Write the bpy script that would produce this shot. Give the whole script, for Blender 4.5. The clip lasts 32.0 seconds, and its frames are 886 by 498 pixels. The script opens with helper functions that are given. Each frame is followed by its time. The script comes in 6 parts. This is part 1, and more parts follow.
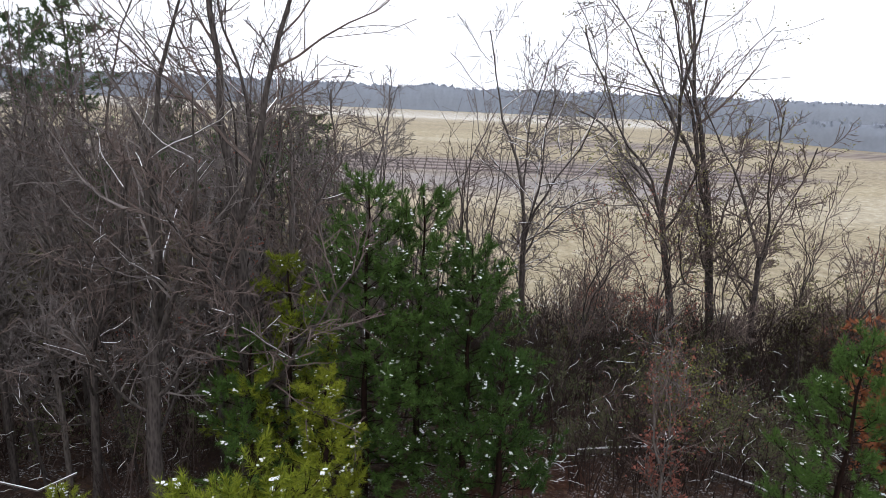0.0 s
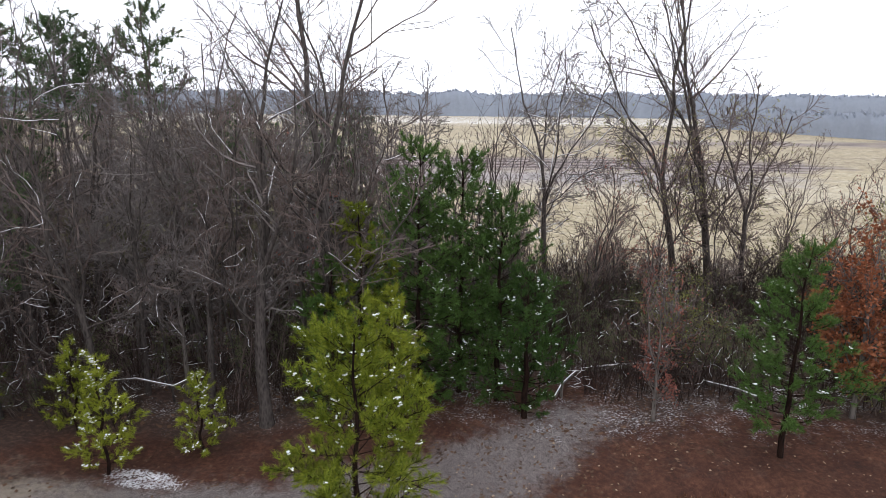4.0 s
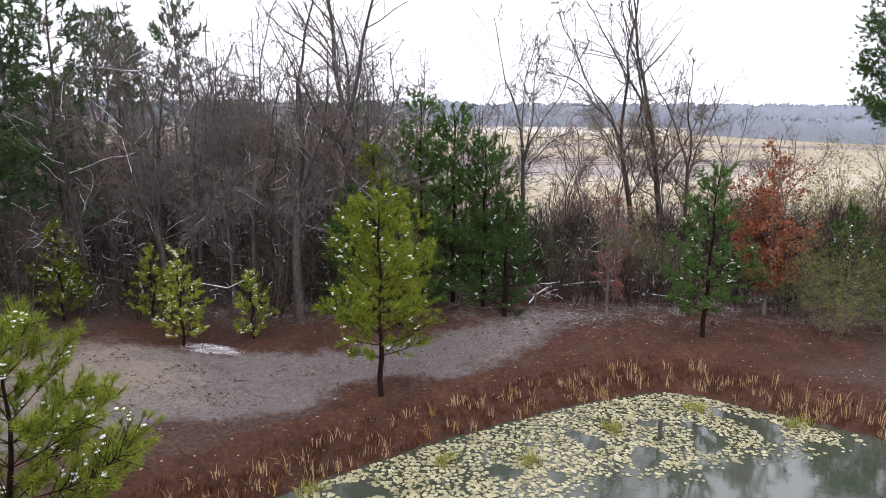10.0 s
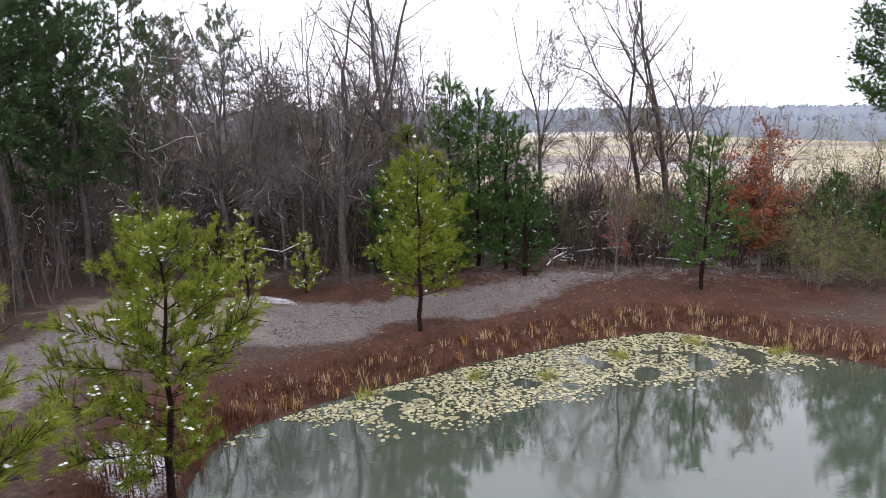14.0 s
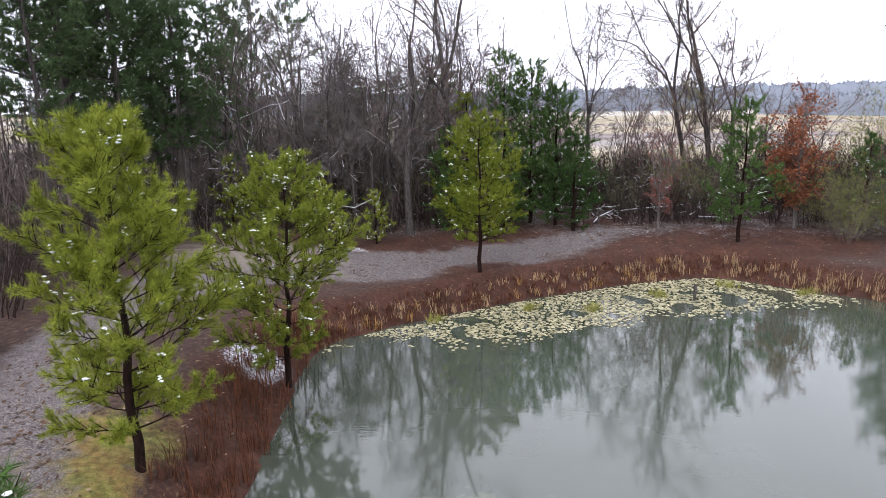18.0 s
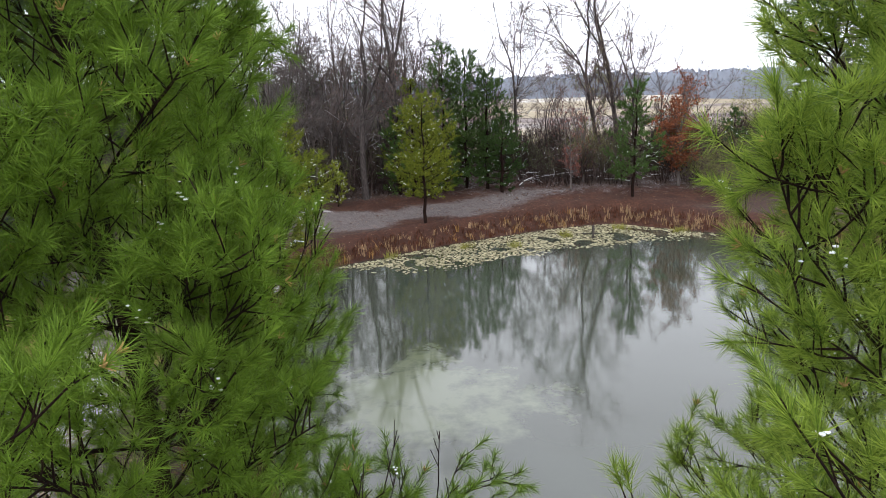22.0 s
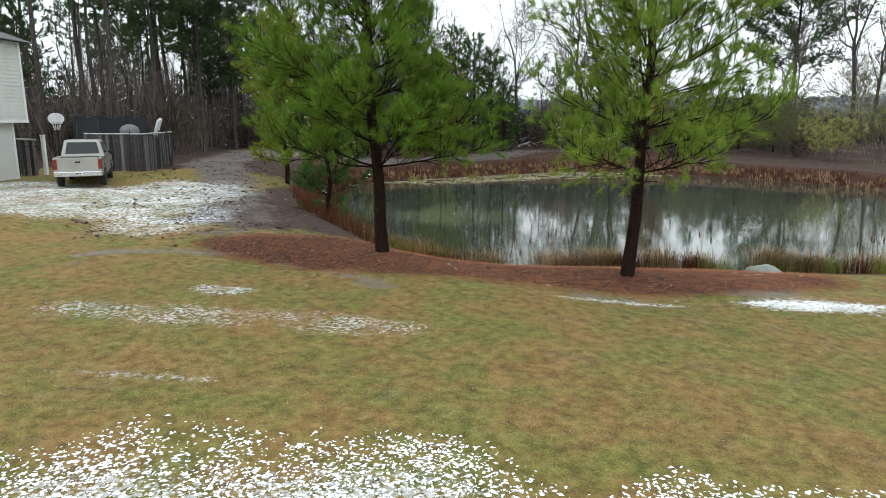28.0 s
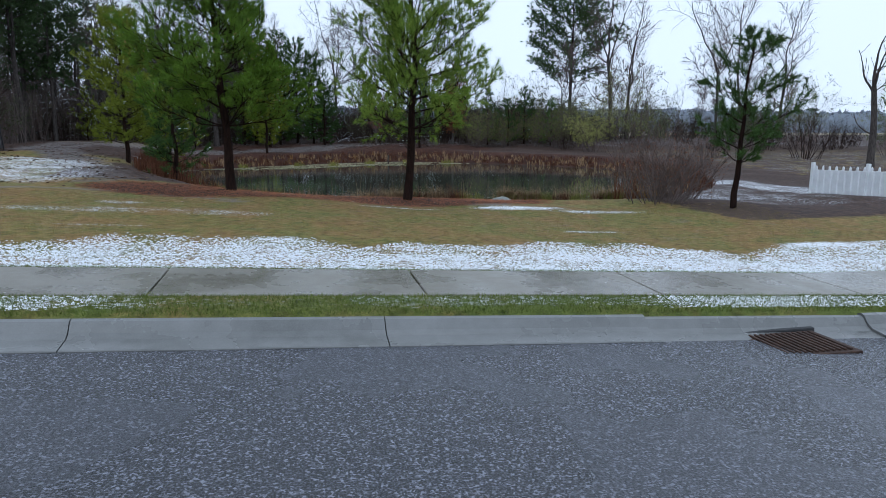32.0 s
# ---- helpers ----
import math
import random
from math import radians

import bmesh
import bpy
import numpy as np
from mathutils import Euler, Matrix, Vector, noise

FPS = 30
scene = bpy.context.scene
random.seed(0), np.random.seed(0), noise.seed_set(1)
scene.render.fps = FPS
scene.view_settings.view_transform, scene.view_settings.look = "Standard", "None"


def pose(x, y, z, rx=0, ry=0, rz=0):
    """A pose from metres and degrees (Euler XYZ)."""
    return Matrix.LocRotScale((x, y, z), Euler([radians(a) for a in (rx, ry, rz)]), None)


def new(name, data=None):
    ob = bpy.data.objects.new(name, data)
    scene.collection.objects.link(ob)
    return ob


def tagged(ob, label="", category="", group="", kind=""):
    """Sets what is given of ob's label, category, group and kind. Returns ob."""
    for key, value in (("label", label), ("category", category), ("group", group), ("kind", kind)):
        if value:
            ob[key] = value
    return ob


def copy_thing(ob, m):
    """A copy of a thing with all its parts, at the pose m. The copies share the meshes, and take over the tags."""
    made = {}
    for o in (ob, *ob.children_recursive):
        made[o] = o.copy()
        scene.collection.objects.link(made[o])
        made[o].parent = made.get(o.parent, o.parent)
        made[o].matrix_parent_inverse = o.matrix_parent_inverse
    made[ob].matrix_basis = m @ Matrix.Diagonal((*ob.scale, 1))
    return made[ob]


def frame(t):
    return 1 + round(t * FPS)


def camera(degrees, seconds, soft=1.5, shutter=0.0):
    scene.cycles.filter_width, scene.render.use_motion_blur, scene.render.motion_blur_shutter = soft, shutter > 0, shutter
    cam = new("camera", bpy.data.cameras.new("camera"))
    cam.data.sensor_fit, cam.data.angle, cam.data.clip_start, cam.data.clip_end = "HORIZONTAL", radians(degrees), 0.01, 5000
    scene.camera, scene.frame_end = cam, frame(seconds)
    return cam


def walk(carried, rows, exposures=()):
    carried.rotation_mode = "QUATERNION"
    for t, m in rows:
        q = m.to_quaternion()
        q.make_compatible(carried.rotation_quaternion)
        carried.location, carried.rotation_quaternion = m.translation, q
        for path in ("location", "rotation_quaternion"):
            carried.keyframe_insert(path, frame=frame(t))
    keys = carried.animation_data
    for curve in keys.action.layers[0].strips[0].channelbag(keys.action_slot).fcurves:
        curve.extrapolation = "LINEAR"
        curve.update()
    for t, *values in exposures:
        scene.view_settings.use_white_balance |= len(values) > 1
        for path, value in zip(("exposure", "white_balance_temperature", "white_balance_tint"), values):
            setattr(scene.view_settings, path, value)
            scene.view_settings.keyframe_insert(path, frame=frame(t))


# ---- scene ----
EXPOSURES = [(0.0, -0.25, 6250, 13), (1.5, -0.1, 6250, 13), (3.5, -0.1, 6250, 13), (6.0, 0.1, 6250, 15), (13.0, 0.28, 6200, 16), (19.0, 0.36, 6050, 17), (21.0, 0.33, 6000, 18), (22.0, 0.15, 6250, 14), (23.0, 0.4, 6700, 5), (24.5, 0.5, 6850, 1), (26.0, 0.32, 6400, 1), (28.5, -0.35, 6200, 1), (30.0, -0.68, 5800, 3), (32.0, -0.85, 5350, 6)]
cam = camera(68.0, 32.0, soft=0.6)
# seconds, eye, yaw (to the left), pitch (up), roll
PATH = [
    (0, -0.000, -0.000, 13.303, 0.00, -13.69, 2.47),
    (0.5, -0.104, -0.877, 13.310, 0.12, -14.02, 2.19),
    (1, -0.177, -1.641, 13.274, 0.33, -13.84, 1.86),
    (1.5, -0.229, -2.301, 13.185, 0.80, -13.52, 1.49),
    (2, -0.262, -2.908, 13.043, 1.32, -13.22, 1.17),
    (2.5, -0.288, -3.550, 12.851, 1.77, -13.02, 0.96),
    (3, -0.304, -4.247, 12.644, 2.11, -12.86, 0.76),
    (3.5, -0.308, -4.951, 12.504, 2.28, -13.02, 0.70),
    (5.5, 0.001, -7.473, 11.904, 2.74, -13.12, 0.09),
    (6, 0.002, -8.076, 11.747, 2.65, -12.99, 0.17),
    (6.5, -0.010, -8.662, 11.660, 2.55, -13.07, 0.26),
    (7, -0.017, -9.277, 11.544, 2.41, -13.15, 0.41),
    (7.5, -0.028, -9.898, 11.370, 2.31, -12.99, 0.41),
    (8, -0.049, -10.498, 11.141, 2.18, -12.79, 0.43),
    (8.5, -0.078, -11.083, 10.880, 2.05, -12.57, 0.33),
    (9, -0.114, -11.645, 10.605, 1.90, -12.27, 0.33),
    (9.5, -0.152, -12.216, 10.336, 1.73, -12.10, 0.37),
    (10, -0.198, -12.779, 10.100, 1.63, -11.84, 0.40),
    (10.5, -0.250, -13.344, 9.915, 1.43, -11.78, 0.36),
    (11, -0.302, -13.895, 9.776, 1.42, -11.66, 0.26),
    (11.5, -0.345, -14.417, 9.664, 1.17, -11.73, 0.27),
    (12, -0.383, -14.957, 9.531, 1.40, -11.69, 0.12),
    (12.5, -0.421, -15.546, 9.300, 1.71, -11.36, -0.05),
    (13, -0.463, -16.163, 9.046, 2.22, -11.13, -0.23),
    (13.5, -0.499, -16.751, 8.817, 2.72, -10.93, -0.46),
    (15.5, -0.380, -18.485, 8.673, 5.52, -11.78, -0.63),
    (16, -0.425, -18.906, 8.573, 6.17, -11.98, -0.60),
    (16.5, -0.516, -19.393, 8.408, 6.73, -11.88, -0.63),
    (17, -0.638, -19.982, 8.237, 7.08, -12.03, -0.88),
    (17.5, -0.746, -20.557, 8.095, 7.25, -12.21, -0.84),
    (18, -0.834, -21.235, 7.965, 7.38, -12.42, -1.17),
    (18.5, -0.908, -22.145, 7.809, 7.06, -12.35, -0.86),
    (19, -0.962, -23.252, 7.643, 6.73, -12.44, -1.02),
    (19.5, -1.007, -24.468, 7.494, 6.32, -12.51, -0.83),
    (20, -0.984, -25.585, 7.385, 5.71, -12.72, -1.19),
    (20.5, -0.855, -26.471, 7.345, 4.73, -12.72, -1.38),
    (21, -0.648, -27.230, 7.354, 4.15, -13.10, -2.54),
    (21.5, -0.416, -28.044, 7.496, 3.06, -13.32, -2.18),
    (22, -0.221, -28.927, 7.595, 2.72, -13.43, -1.83),
    (22.5, -0.041, -29.825, 7.464, 2.53, -13.29, 0.48),
    (23, -0.124, -30.914, 7.115, 2.89, -13.51, 1.09),
    (23.5, -0.114, -31.634, 6.718, 3.44, -13.18, 1.32),
    (24, -0.090, -32.360, 6.228, 3.97, -12.49, 0.52),
    (24.5, -0.067, -33.209, 5.784, 4.43, -12.38, 0.70),
    (25, 0.007, -33.911, 5.441, 5.21, -12.61, 0.74),
    (25.5, -0.049, -34.516, 5.049, 5.78, -11.79, 0.94),
    (26, -0.152, -35.242, 4.567, 6.23, -11.12, 0.14),
    (26.5, -0.224, -35.993, 4.148, 6.41, -10.80, -0.21),
    (28.5, -0.576, -40.103, 2.869, 1.30, -11.12, -0.22),
    (29, -0.583, -40.756, 2.604, 0.15, -10.75, -0.25),
    (29.5, -0.592, -41.549, 2.374, -1.39, -10.26, -0.04),
    (30, -0.536, -42.290, 2.195, -3.27, -9.91, 0.09),
    (30.5, -0.521, -43.036, 2.131, -6.02, -10.00, 0.47),
    (31, -0.502, -43.963, 2.126, -8.69, -9.97, 1.00),
    (31.5, -0.531, -44.936, 2.110, -10.71, -9.96, 0.86),
    (32, -0.573, -45.969, 2.032, -12.34, -10.28, 0.24),
]
walk(cam, [(t, pose(x, y, z, 90 + pitch, 0, yaw) @ pose(0, 0, 0, 0, 0, roll)) for t, x, y, z, yaw, pitch, roll in PATH], EXPOSURES)

# ---- light ----
SUN_DIR = (radians(48), radians(205))  # elevation, turn from +y clockwise
world = bpy.data.worlds.new("overcast_sky")
world.use_nodes = True
scene.world = world
wn, wl = world.node_tree.nodes, world.node_tree.links
sky = wn.new("ShaderNodeTexSky")
sky.sky_type, sky.sun_disc = "NISHITA", False
sky.sun_elevation, sky.sun_rotation = SUN_DIR
sky.air_density, sky.dust_density, sky.ozone_density = 1.0, 5.0, 0.6
grey = wn.new("ShaderNodeHueSaturation")
grey.inputs["Saturation"].default_value = 0.12
cloud = wn.new("ShaderNodeMixRGB")
cloud.inputs["Fac"].default_value = 0.85
cloud.inputs["Color2"].default_value = (19.5, 19.9, 20.8, 1)
wl.new(sky.outputs["Color"], grey.inputs["Color"])
wl.new(grey.outputs["Color"], cloud.inputs["Color1"])
wl.new(cloud.outputs["Color"], wn["Background"].inputs["Color"])
wn["Background"].inputs["Strength"].default_value = 0.1
sun = new("sun", bpy.data.lights.new("sun", "SUN"))
sun.data.energy, sun.data.angle, sun.data.color = 0.6, radians(25), (1.0, 0.97, 0.92)
sun.rotation_euler = (radians(90) - SUN_DIR[0], 0, -SUN_DIR[1] + math.pi)


# ---- materials ----
def material(name, rough=0.8, metal=0.0, spec=0.5):
    m = bpy.data.materials.new(name)
    m.use_nodes = True
    b = m.node_tree.nodes["Principled BSDF"]
    b.inputs["Roughness"].default_value, b.inputs["Metallic"].default_value = rough, metal
    b.inputs["Specular IOR Level"].default_value = spec
    return m, m.node_tree.nodes, m.node_tree.links, b


def tex_noise(n, l, scale, detail=4.0, vec=None, rough=0.6):
    t = n.new("ShaderNodeTexNoise")
    t.inputs["Scale"].default_value, t.inputs["Detail"].default_value, t.inputs["Roughness"].default_value = scale, detail, rough
    if vec is not None:
        l.new(vec, t.inputs["Vector"])
    return t.outputs["Fac"]


def ramp(n, l, fac, stops):
    r = n.new("ShaderNodeValToRGB")
    e = r.color_ramp.elements
    while len(e) < len(stops):
        e.new(0.5)
    for el, (p, c) in zip(e, stops):
        el.position, el.color = p, (*c, 1)
    l.new(fac, r.inputs["Fac"])
    return r.outputs["Color"]


def mix(n, l, fac, a, b, mode="MIX"):
    m = n.new("ShaderNodeMixRGB")
    m.blend_type = mode
    for sock, v in ((m.inputs["Fac"], fac), (m.inputs["Color1"], a), (m.inputs["Color2"], b)):
        if isinstance(v, (int, float)):
            sock.default_value = v
        elif isinstance(v, tuple):
            sock.default_value = (*v, 1)
        else:
            l.new(v, sock)
    return m.outputs["Color"]


def calc(n, l, op, a, b=0.0, clamp=False):
    m = n.new("ShaderNodeMath")
    m.operation, m.use_clamp = op, clamp
    for sock, v in zip(m.inputs, (a, b)):
        if isinstance(v, (int, float)):
            sock.default_value = v
        else:
            l.new(v, sock)
    return m.outputs[0]


def bump(n, l, b, height, strength=0.4, dist=0.02):
    k = n.new("ShaderNodeBump")
    k.inputs["Strength"].default_value, k.inputs["Distance"].default_value = strength, dist
    l.new(height, k.inputs["Height"])
    l.new(k.outputs["Normal"], b.inputs["Normal"])


def coords(n):
    return n.new("ShaderNodeTexCoord").outputs["Object"]


def place(n):
    return n.new("ShaderNodeNewGeometry").outputs["Position"]


def plain(name, dark, light, scale=6.0, rough=0.8, metal=0.0, relief=0.3, fine=60.0, spec=0.5, dist=0.01):
    """A mottled surface: two scales of variation between two colours, with fine relief."""
    m, n, l, b = material(name, rough, metal, spec)
    c = coords(n)
    a, f = tex_noise(n, l, scale, 5, c), tex_noise(n, l, fine, 3, c)
    both = calc(n, l, "ADD", calc(n, l, "MULTIPLY", a, 0.6), calc(n, l, "MULTIPLY", f, 0.4))
    l.new(ramp(n, l, both, [(0.32, dark), (0.68, light)]), b.inputs["Base Color"])
    if relief:
        bump(n, l, b, f, relief, dist)
    return m


def foliage(name, dark, light, rough=0.55, thin=0.25, tree_shift=0.35, clump=0.9):
    """Needles or leaves: each blade its own tone, each tree its own, and some light through them."""
    m, n, l, b = material(name, rough, 0, 0.12)
    g = n.new("ShaderNodeNewGeometry")
    o = n.new("ShaderNodeObjectInfo")
    big = tex_noise(n, l, clump, 2, g.outputs["Position"])
    t = calc(n, l, "ADD", calc(n, l, "MULTIPLY", g.outputs["Random Per Island"], 0.45),
             calc(n, l, "ADD", calc(n, l, "MULTIPLY", big, 0.5), calc(n, l, "MULTIPLY", o.outputs["Random"], tree_shift)))
    col = ramp(n, l, t, [(0.2, dark), (0.95, light)])
    l.new(col, b.inputs["Base Color"])
    if thin:
        tr = n.new("ShaderNodeBsdfTranslucent")
        l.new(col, tr.inputs["Color"])
        s = n.new("ShaderNodeMixShader")
        s.inputs["Fac"].default_value = thin
        l.new(b.outputs[0], s.inputs[1])
        l.new(tr.outputs[0], s.inputs[2])
        l.new(s.outputs[0], n["Material Output"].inputs["Surface"])
    return m


def bark(name, dark, light, scale=5.0):
    m, n, l, b = material(name, 0.95, 0, 0.12)
    mp = n.new("ShaderNodeMapping")
    mp.inputs["Scale"].default_value = (1, 1, 0.25)
    l.new(coords(n), mp.inputs["Vector"])
    v = n.new("ShaderNodeTexVoronoi")
    v.inputs["Scale"].default_value = scale * 3
    l.new(mp.outputs["Vector"], v.inputs["Vector"])
    f = tex_noise(n, l, scale * 4, 6, mp.outputs["Vector"])
    h = calc(n, l, "ADD", calc(n, l, "MULTIPLY", v.outputs["Distance"], 0.6), calc(n, l, "MULTIPLY", f, 0.6))
    l.new(ramp(n, l, h, [(0.25, dark), (0.75, light)]), b.inputs["Base Color"])
    bump(n, l, b, h, 0.8, 0.03)
    return m


PINE_BARK = bark("pine_bark", (0.004, 0.0026, 0.0022), (0.021, 0.011, 0.008))
PALE_BARK = bark("grey_bark", (0.04, 0.034, 0.03), (0.15, 0.13, 0.118))
DARK_BARK = bark("dark_bark", (0.018, 0.015, 0.014), (0.085, 0.072, 0.066))
TWIG = plain("twig_bark", (0.06, 0.046, 0.041), (0.195, 0.152, 0.136), 2.0, 0.95, relief=0, spec=0.1)
TWIG_GREY = plain("grey_twig_bark", (0.075, 0.066, 0.063), (0.23, 0.20, 0.19), 2.0, 0.95, relief=0, spec=0.1)
BRUSH = plain("brush_bark", (0.014, 0.010, 0.009), (0.062, 0.042, 0.036), 1.5, 0.95, relief=0, spec=0.1)
NEEDLE_BRIGHT = foliage("bright_needles", (0.013, 0.038, 0.004), (0.205, 0.33, 0.038), thin=0.25, clump=4.0)
# lighter copy of the bright needles, with light and veil painted into the colour
NEEDLE_LIT = foliage("lit_bright_needles", (0.06, 0.125, 0.015), (0.50, 0.64, 0.10), thin=0.45, clump=4.0)
NEEDLE_YELLOW = foliage("yellow_green_needles", (0.045, 0.075, 0.006), (0.33, 0.37, 0.04), clump=3.0)
NEEDLE_MID = foliage("olive_needles", (0.035, 0.06, 0.006), (0.36, 0.405, 0.05), clump=3.0)
NEEDLE_DARK = foliage("dark_needles", (0.012, 0.036, 0.010), (0.095, 0.165, 0.038), clump=3.0)
NEEDLE_FAR = foliage("forest_needles", (0.02, 0.04, 0.014), (0.10, 0.15, 0.06), clump=1.2)
LEAF_RUSSET = foliage("russet_leaves", (0.085, 0.028, 0.015), (0.31, 0.115, 0.055), 0.7)
LEAF_OLIVE = foliage("olive_leaves", (0.045, 0.055, 0.014), (0.24, 0.245, 0.075), 0.6, clump=2.0)
LEAF_GREY = foliage("grey_green_leaves", (0.028, 0.036, 0.018), (0.14, 0.15, 0.075), 0.6)
LEAF_SPRING = foliage("spring_buds", (0.16, 0.15, 0.06), (0.36, 0.34, 0.16), 0.6)
LEAF_RED = foliage("red_buds", (0.12, 0.045, 0.035), (0.3, 0.12, 0.09), 0.6)
REED_RED = foliage("red_brown_reed", (0.038, 0.0135, 0.008), (0.175, 0.074, 0.038), 0.8, 0.15, clump=2.2)
REED_TAN = foliage("tan_reed", (0.12, 0.075, 0.04), (0.46, 0.32, 0.18), 0.8, 0.15, clump=2.2)
REED_GREEN = foliage("green_rush", (0.09, 0.11, 0.02), (0.3, 0.29, 0.07), 0.7, 0.2)
STRAW_GOLD = foliage("golden_dry_grass", (0.12, 0.06, 0.015), (0.45, 0.27, 0.09), 0.8, 0.15, clump=2.2)
CATTAIL = plain("cattail_brown", (0.03, 0.017, 0.01), (0.09, 0.05, 0.03), 20)
SNOW = plain("snow", (0.78, 0.8, 0.84), (0.9, 0.91, 0.93), 8, 0.6, relief=0.5)
GRASS = foliage("lawn_blades", (0.10, 0.09, 0.02), (0.30, 0.24, 0.07), 0.7, 0.2)
LILY = foliage("lily_pads", (0.13, 0.12, 0.05), (0.55, 0.5, 0.32), 0.45, 0.1, clump=1.5)


def ground_material():
    m, n, l, b = material("earth_and_grass", 0.9, 0, 0.3)
    p = place(n)

    def mask(name):
        a = n.new("ShaderNodeAttribute")
        a.attribute_name = name
        return a.outputs["Fac"]

    def edge(name, scale, wide=0.5, sharp=0.12):
        """A mask whose border is broken up by noise."""
        f = tex_noise(n, l, scale, 6, p, 0.7)
        s = calc(n, l, "SUBTRACT", calc(n, l, "ADD", mask(name), calc(n, l, "MULTIPLY", calc(n, l, "SUBTRACT", f, 0.5), wide * 4)), 0.5)
        return calc(n, l, "ADD", calc(n, l, "DIVIDE", s, sharp * 2), 0.5, True)

    fine, mid, big = tex_noise(n, l, 45, 5, p, 0.75), tex_noise(n, l, 6, 5, p), tex_noise(n, l, 0.7, 4, p)
    v = n.new("ShaderNodeTexVoronoi")
    v.inputs["Scale"].default_value = 34
    l.new(p, v.inputs["Vector"])
    grain = calc(n, l, "ADD", calc(n, l, "MULTIPLY", fine, 0.55), calc(n, l, "MULTIPLY", mid, 0.45))
    litter = ramp(n, l, grain, [(0.36, (0.014, 0.009, 0.007)), (0.5, (0.046, 0.026, 0.019)), (0.66, (0.125, 0.075, 0.052))])
    straw = ramp(n, l, calc(n, l, "ADD", calc(n, l, "MULTIPLY", grain, 0.75), calc(n, l, "MULTIPLY", big, 0.25)), [(0.36, (0.014, 0.0055, 0.003)), (0.5, (0.046, 0.0165, 0.009)), (0.66, (0.125, 0.055, 0.03))])
    grass_a = ramp(n, l, grain, [(0.36, (0.04, 0.042, 0.008)), (0.5, (0.135, 0.13, 0.028)), (0.66, (0.29, 0.26, 0.08))])
    grass_b = ramp(n, l, grain, [(0.36, (0.075, 0.042, 0.012)), (0.5, (0.21, 0.125, 0.04)), (0.66, (0.36, 0.24, 0.095))])
    grass = mix(n, l, ramp(n, l, calc(n, l, "ADD", calc(n, l, "MULTIPLY", big, 0.6), calc(n, l, "MULTIPLY", tex_noise(n, l, 2.6, 6, p, 0.75), 0.4)), [(0.42, (0, 0, 0)), (0.58, (1, 1, 1))]), grass_a, grass_b)
    stony = ramp(n, l, calc(n, l, "ADD", calc(n, l, "MULTIPLY", v.outputs["Distance"], 0.5), calc(n, l, "MULTIPLY", grain, 0.6)),
                 [(0.36, (0.020, 0.0155, 0.014)), (0.5, (0.072, 0.059, 0.055)), (0.68, (0.22, 0.19, 0.18))])
    sand = ramp(n, l, grain, [(0.3, (0.095, 0.078, 0.06)), (0.7, (0.28, 0.235, 0.185))])
    stripes = n.new("ShaderNodeTexNoise")
    mp = n.new("ShaderNodeMapping")
    mp.inputs["Scale"].default_value = (0.004, 0.045, 1)
    mp.inputs["Rotation"].default_value = (0, 0, 0.06)
    l.new(p, mp.inputs["Vector"])
    l.new(mp.outputs["Vector"], stripes.inputs["Vector"])
    stripes.inputs["Scale"].default_value, stripes.inputs["Detail"].default_value = 1.0, 5
    field = ramp(n, l, stripes.outputs["Fac"], [(0.34, (0.15, 0.12, 0.09)), (0.42, (0.25, 0.205, 0.13)), (0.56, (0.33, 0.28, 0.175)), (0.68, (0.43, 0.385, 0.29))])
    speck = tex_noise(n, l, 0.9, 9, p, 0.85)
    field = mix(n, l, 0.55, field, ramp(n, l, speck, [(0.38, (0.10, 0.08, 0.052)), (0.52, (0.34, 0.285, 0.18)), (0.66, (0.60, 0.57, 0.50))]))
    # rows of tilled earth across the field, and a greyer fallow strip before them
    rows = n.new("ShaderNodeTexWave")
    rows.bands_direction = "Y"
    rows.inputs["Scale"].default_value, rows.inputs["Distortion"].default_value, rows.inputs["Detail"].default_value = 0.075, 2.5, 3
    rm = n.new("ShaderNodeMapping")
    rm.inputs["Rotation"].default_value = (0, 0, 0.05)
    rm.inputs["Scale"].default_value = (0.15, 1, 1)
    l.new(p, rm.inputs["Vector"])
    l.new(rm.outputs["Vector"], rows.inputs["Vector"])
    fallow = ramp(n, l, speck, [(0.36, (0.10, 0.085, 0.08)), (0.6, (0.33, 0.30, 0.28))])
    field = mix(n, l, edge("fallow", 0.12, 0.3, 0.3), field, fallow)
    tilled = mix(n, l, rows.outputs["Fac"], (0.075, 0.055, 0.052), (0.24, 0.20, 0.18))
    field = mix(n, l, edge("tilled", 0.1, 0.22, 0.15), field, tilled)
    col = mix(n, l, edge("field", 0.25, 0.25), litter, field)
    col = mix(n, l, edge("lawn", 1.2, 0.3), col, grass)
    col = mix(n, l, edge("trail", 1.1, 0.55, 0.3), col, stony)
    col = mix(n, l, edge("sand", 1.0, 0.4, 0.25), col, sand)
    col = mix(n, l, edge("straw", 1.3, 0.5, 0.3), col, straw)
    green = ramp(n, l, grain, [(0.36, (0.03, 0.042, 0.006)), (0.5, (0.09, 0.115, 0.02)), (0.66, (0.19, 0.21, 0.05))])
    col = mix(n, l, edge("verge", 1.6, 0.35, 0.3), col, green)
    snow_f = calc(n, l, "MULTIPLY", edge("snow", 13, 0.75, 0.10), edge("snow", 0.9, 0.45, 0.3))
    col = mix(n, l, snow_f, col, (0.84, 0.86, 0.9))
    l.new(col, b.inputs["Base Color"])
